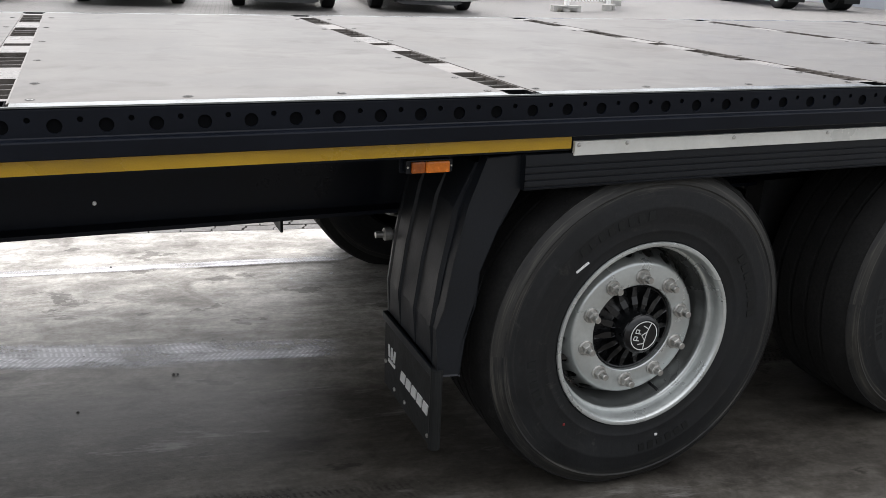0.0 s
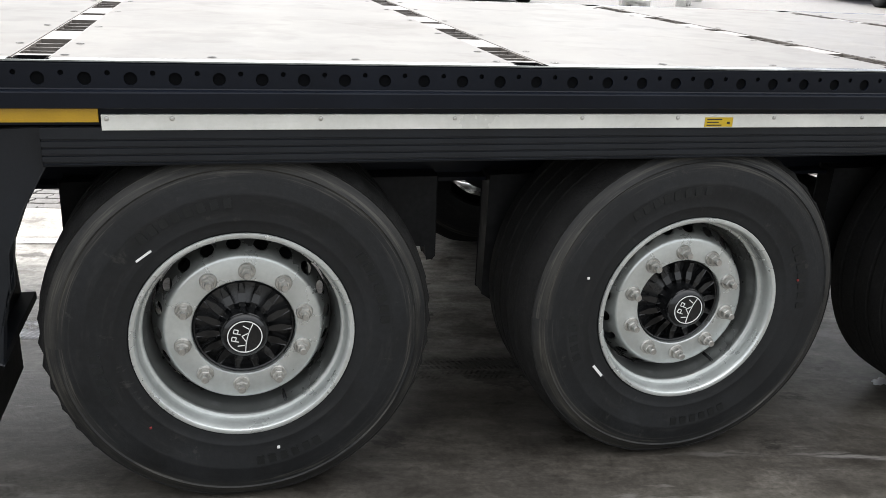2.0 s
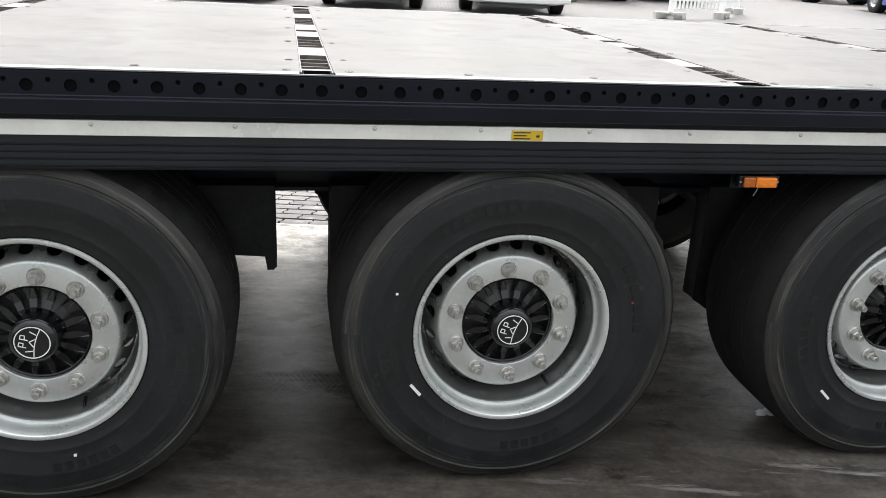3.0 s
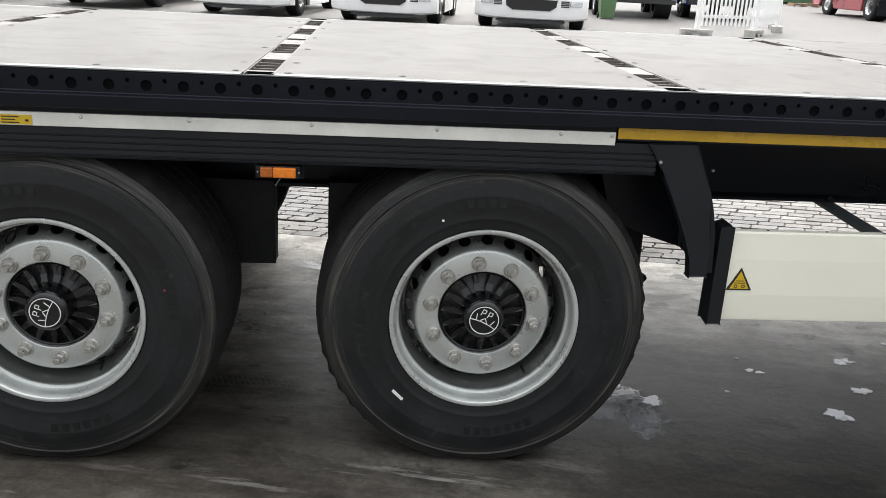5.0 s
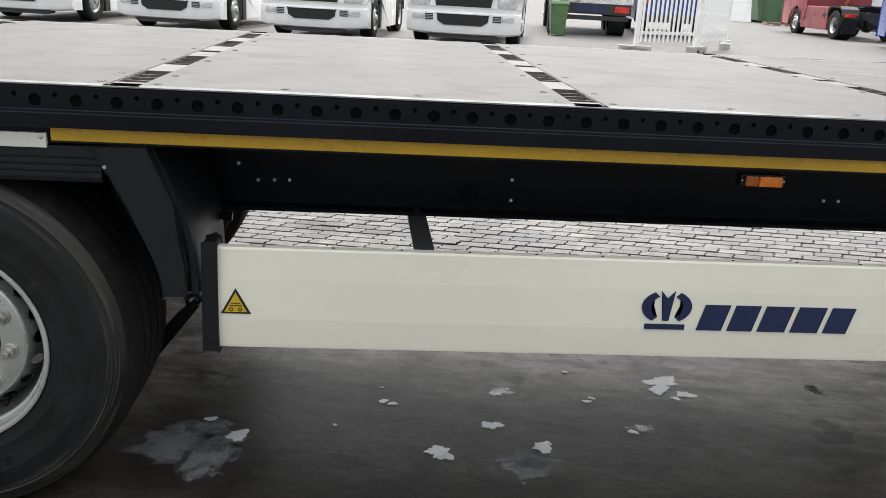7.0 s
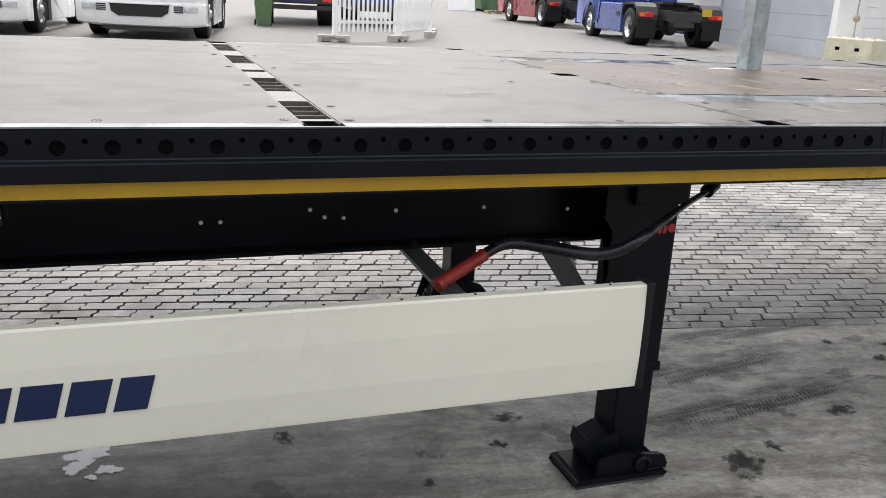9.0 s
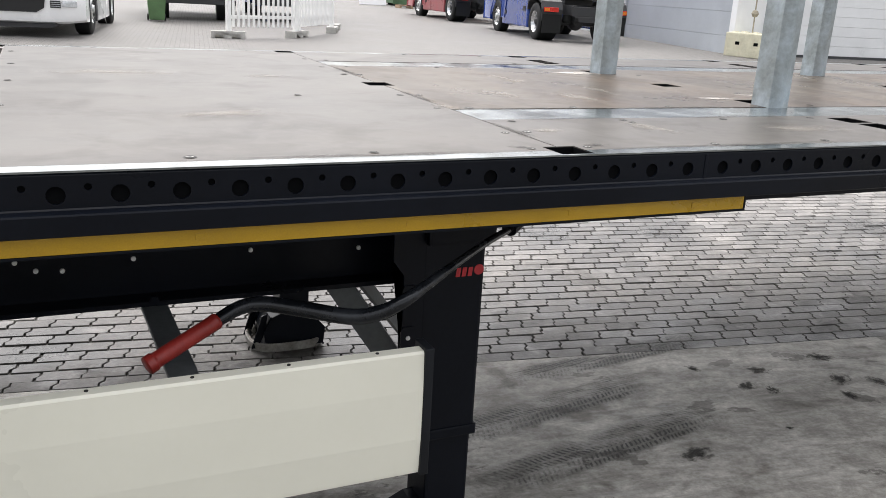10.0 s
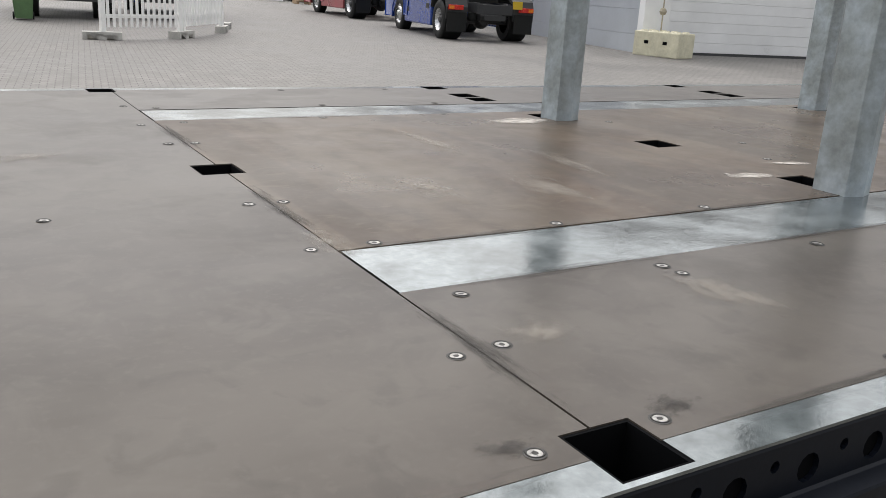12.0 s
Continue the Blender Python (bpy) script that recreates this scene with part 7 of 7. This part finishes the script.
cb = thing("concrete_block", "mossy stackable concrete block with knobs on top", "concrete block", group="concrete blocks", at=at_ground(21.75, 15.2, 12) @ Matrix.Scale(0.87, 4))
bm = bmesh.new()
box(bm, -0.4, 0.4, -0.72, 0.72, 0, 0.66, bevel=0.03)
part("body", bm, M_BLOCK, cb)
for y in (-0.54, -0.18, 0.18, 0.54):
    for x in (-0.2, 0.2):
        part("knob", lathe(bmesh.new(), [(0, 0.04), (0.08, 0.04), (0.11, 0.0), (0, 0.0)], n=14), M_BLOCK, cb, "", pose(x, y, 0.66, 90, 0, 0))
# slots shown as thin near-black patches on the face, not cut in
for y in (-0.3, 0.3):
    part("lifting_slot_patch", bm_box(-0.403, -0.398, y - 0.07, y + 0.07, 0.33, 0.42, bevel=0.002), M_HOLE, cb)
copy_thing(cb, at_ground(28.6, 15.1, 81) @ Matrix.Scale(0.87, 4))
rope = thing("rope", "old knotted rope hanging in front of the door", "rope")
rope.matrix_basis = pose(0.47, 0.06, -0.08)
hz = height(21.5, 15.3)
part("strand", tube(bmesh.new(), [(21.3, 15.3, hz + 0.67), (21.3, 15.31, hz + 1.5), (21.32, 15.33, hz + 3.2)], 0.018, 8), M_ROPE, rope)
part("knot", lathe(bmesh.new(), [(0, -0.09), (0.06, -0.07), (0.09, 0.0), (0.06, 0.07), (0, 0.09)], n=14), M_ROPE, rope, "", pose(21.3, 15.305, hz + 1.12, 90, 0, 0))

bld = thing("warehouse", "grey and white clad warehouse with roller doors", "building")
bz = height(21.5, 16)
bld.matrix_basis = pose(21.7, 15.98, 0, 0, 0, -10) @ pose(-21.2, -16.1, 0)
for y0, y1, m, nm in ((16.2, 22.2, M_WALLG, "grey_roller_door"), (22.2, 23.0, M_WALLL, "pier"), (23.0, 60.0, M_WALLL, "side_wall")):
    bm = bmesh.new()
    if nm == "grey_roller_door":
        box(bm, 21.25, 21.3, y0, y1, -0.2, 5.6)
    else:
        box(bm, 21.15, 21.4, y0, y1, -0.2, 6.5)
    ob = part(nm, bm, m, bld)
    if nm == "grey_roller_door":
        for k in range(9):
            part("door_slat", bm_box(21.2, 21.249, y0, y1, bz - 0.15 + 0.6 * k, bz + 0.445 + 0.6 * k, bevel=0.006), m, ob)
part("side_wall", bm_box(21.16, 21.5, 16.15, 60, 5.5, 7.0), M_WALLL, bld)
part("corner_pier", bm_box(21.15, 21.9, 15.95, 16.2, -0.2, 7.0, bevel=0.01), M_WALLW, bld)
white_door = part("white_roller_door", bm_box(21.9, 27.2, 16.13, 16.2, bz, 5.6), M_WALLW, bld, "white ribbed sectional door")
for k in range(20):
    part("door_slat", bm_box(21.9, 27.2, 16.1, 16.129, bz + 0.06 + 0.25 * k, bz + 0.305 + 0.25 * k, bevel=0.006), M_WALLW, white_door)
part("door_seal", bm_box(21.9, 27.2, 16.09, 16.17, bz - 0.1, bz + 0.06), M_DARKW, bld)
part("door_frame", bm_box(27.2, 27.5, 15.95, 16.3, -0.2, 5.6, bevel=0.01), M_DARKW, bld)
part("front_wall", bm_box(27.5, 60, 16.0, 16.3, -0.2, 7.0), M_WALLW, bld)
part("front_wall", bm_box(21.9, 27.5, 16.0, 16.3, 5.5, 7.0), M_WALLW, bld)
part("roof", bm_box(21.1, 60, 15.9, 60, 7.0, 7.2, bevel=0.02), M_DARKW, bld)

gc = thing("green_container", "green steel waste container on the far side of the yard", "container", at=at_ground(24.9, 41.6, -8))
part("shell", bm_prism([(-2.6, 0.1), (2.6, 0.1), (2.9, 1.7), (-2.9, 1.7)], "y", -1.1, 1.1, bevel=0.02), M_CONT, gc)
for k in range(7):
    part("stiffener", bm_box(-2.4 + 0.8 * k - 0.04, -2.4 + 0.8 * k + 0.04, -1.16, -1.1, 0.15, 1.65, bevel=0.008), M_CONT, gc)
part("skid", bm_box(-2.5, 2.5, -0.7, -0.6, 0, 0.1), M_DARKP, gc)
part("skid", bm_box(-2.5, 2.5, 0.6, 0.7, 0, 0.1), M_DARKP, gc)
board = thing("white_board", "white flat panel leaning against the container", "panel", at=at_ground(21.1, 41.0, -8) @ pose(0, 0, 0, -20, 0, 0))
part("sheet", bm_box(-0.7, 0.7, -0.02, 0.02, 0, 1.5, bevel=0.004), M_WPAINT, board)
pal = thing("pallet", "raw wooden pallet lying on the paving", "pallet", at=at_ground(22.0, 38.3, -6))
for k in range(5):
    part("slat", bm_box(-0.6, 0.6, -0.4 + 0.18 * k, -0.3 + 0.18 * k, 0.12, 0.142), M_WOOD, pal)
for x in (-0.55, 0, 0.55):
    part("bearer", bm_box(x - 0.05, x + 0.05, -0.4, 0.42, 0, 0.12), M_WOOD, pal)

# ---- laid pavers ----
PW, PH = 0.17, 0.089


def paver_outline(w, h):
    """A stone with stepped ends."""
    j = 0.019
    g = 0.0031
    return [(g, g), (w - g - j * 0.2, g), (w - g - j * 0.2, h * 0.38), (w - g + j * 0.8, h * 0.62), (w - g + j * 0.8, h - g), (g + j * 0.8, h - g), (g + j * 0.8, h * 0.62), (g - j * 0.2, h * 0.38)]


OUTL = paver_outline(PW, PH)
bm = bmesh.new()
lo = [bm.verts.new((x, y, -0.014)) for x, y in OUTL]
cx, cy = sum(p[0] for p in OUTL) / 8, sum(p[1] for p in OUTL) / 8
mid = [bm.verts.new((x, y, -0.003)) for x, y in OUTL]
hi = [bm.verts.new((cx + (x - cx) * 0.975, cy + (y - cy) * 0.95, 0.0)) for x, y in OUTL]
bm.faces.new(hi)
for p, q in ((lo, mid), (mid, hi)):
    for i in range(8):
        bm.faces.new((p[i], p[(i + 1) % 8], q[(i + 1) % 8], q[i]))
PAVER_ME = mesh_of("paver", bm, M_PAVER1)
base_v = np.array([v.co[:] for v in PAVER_ME.vertices])
base_f = [list(p.vertices) for p in PAVER_ME.polygons]
all_v, all_f, single = [], [], 0
rng = np.random.default_rng(3)
yaw = TURN_P
rows_n, cols_n = int(PAVED / PH), int(20 / PW)
for r in range(rows_n):
    for c in range(cols_n):
        u, v = -6 + c * PW + (PW / 2 if r % 2 else 0) + 0.012 * math.sin(r * 1.7), r * PH
        if u > 14 - PW:
            continue
        x, y = plan(u, v)
        z = height(x, y) + rng.normal(0, 0.0012)
        tilt = rng.normal(0, 0.35, 2)
        x, y, yaw = x + rng.normal(0, 0.0012), y + rng.normal(0, 0.001), TURN_P + rng.normal(0, 0.006)
        if r < 14 and 7.0 < u < 11.3 and single < 300:
            single += 1
            put("paver", PAVER_ME, ground, "", pose(x, y, z, tilt[0], tilt[1], math.degrees(yaw)))
            continue
        ca, sa = math.cos(yaw), math.sin(yaw)
        w = base_v.copy()
        w[:, 2] += w[:, 0] * radians(-tilt[1]) + w[:, 1] * (radians(tilt[0]))
        all_f += [[i + len(all_v) * 24 for i in f] for f in base_f]
        all_v.append(np.stack([x + ca * w[:, 0] - sa * w[:, 1], y + sa * w[:, 0] + ca * w[:, 1], z + w[:, 2]], 1))
me = bpy.data.meshes.new("paving")
me.from_pydata(np.concatenate(all_v).tolist(), [], all_f)
me.materials.append(M_PAVER)
tagged(put("paving", me, ground), "grey concrete brick paving laid in rows", kind="stuff")
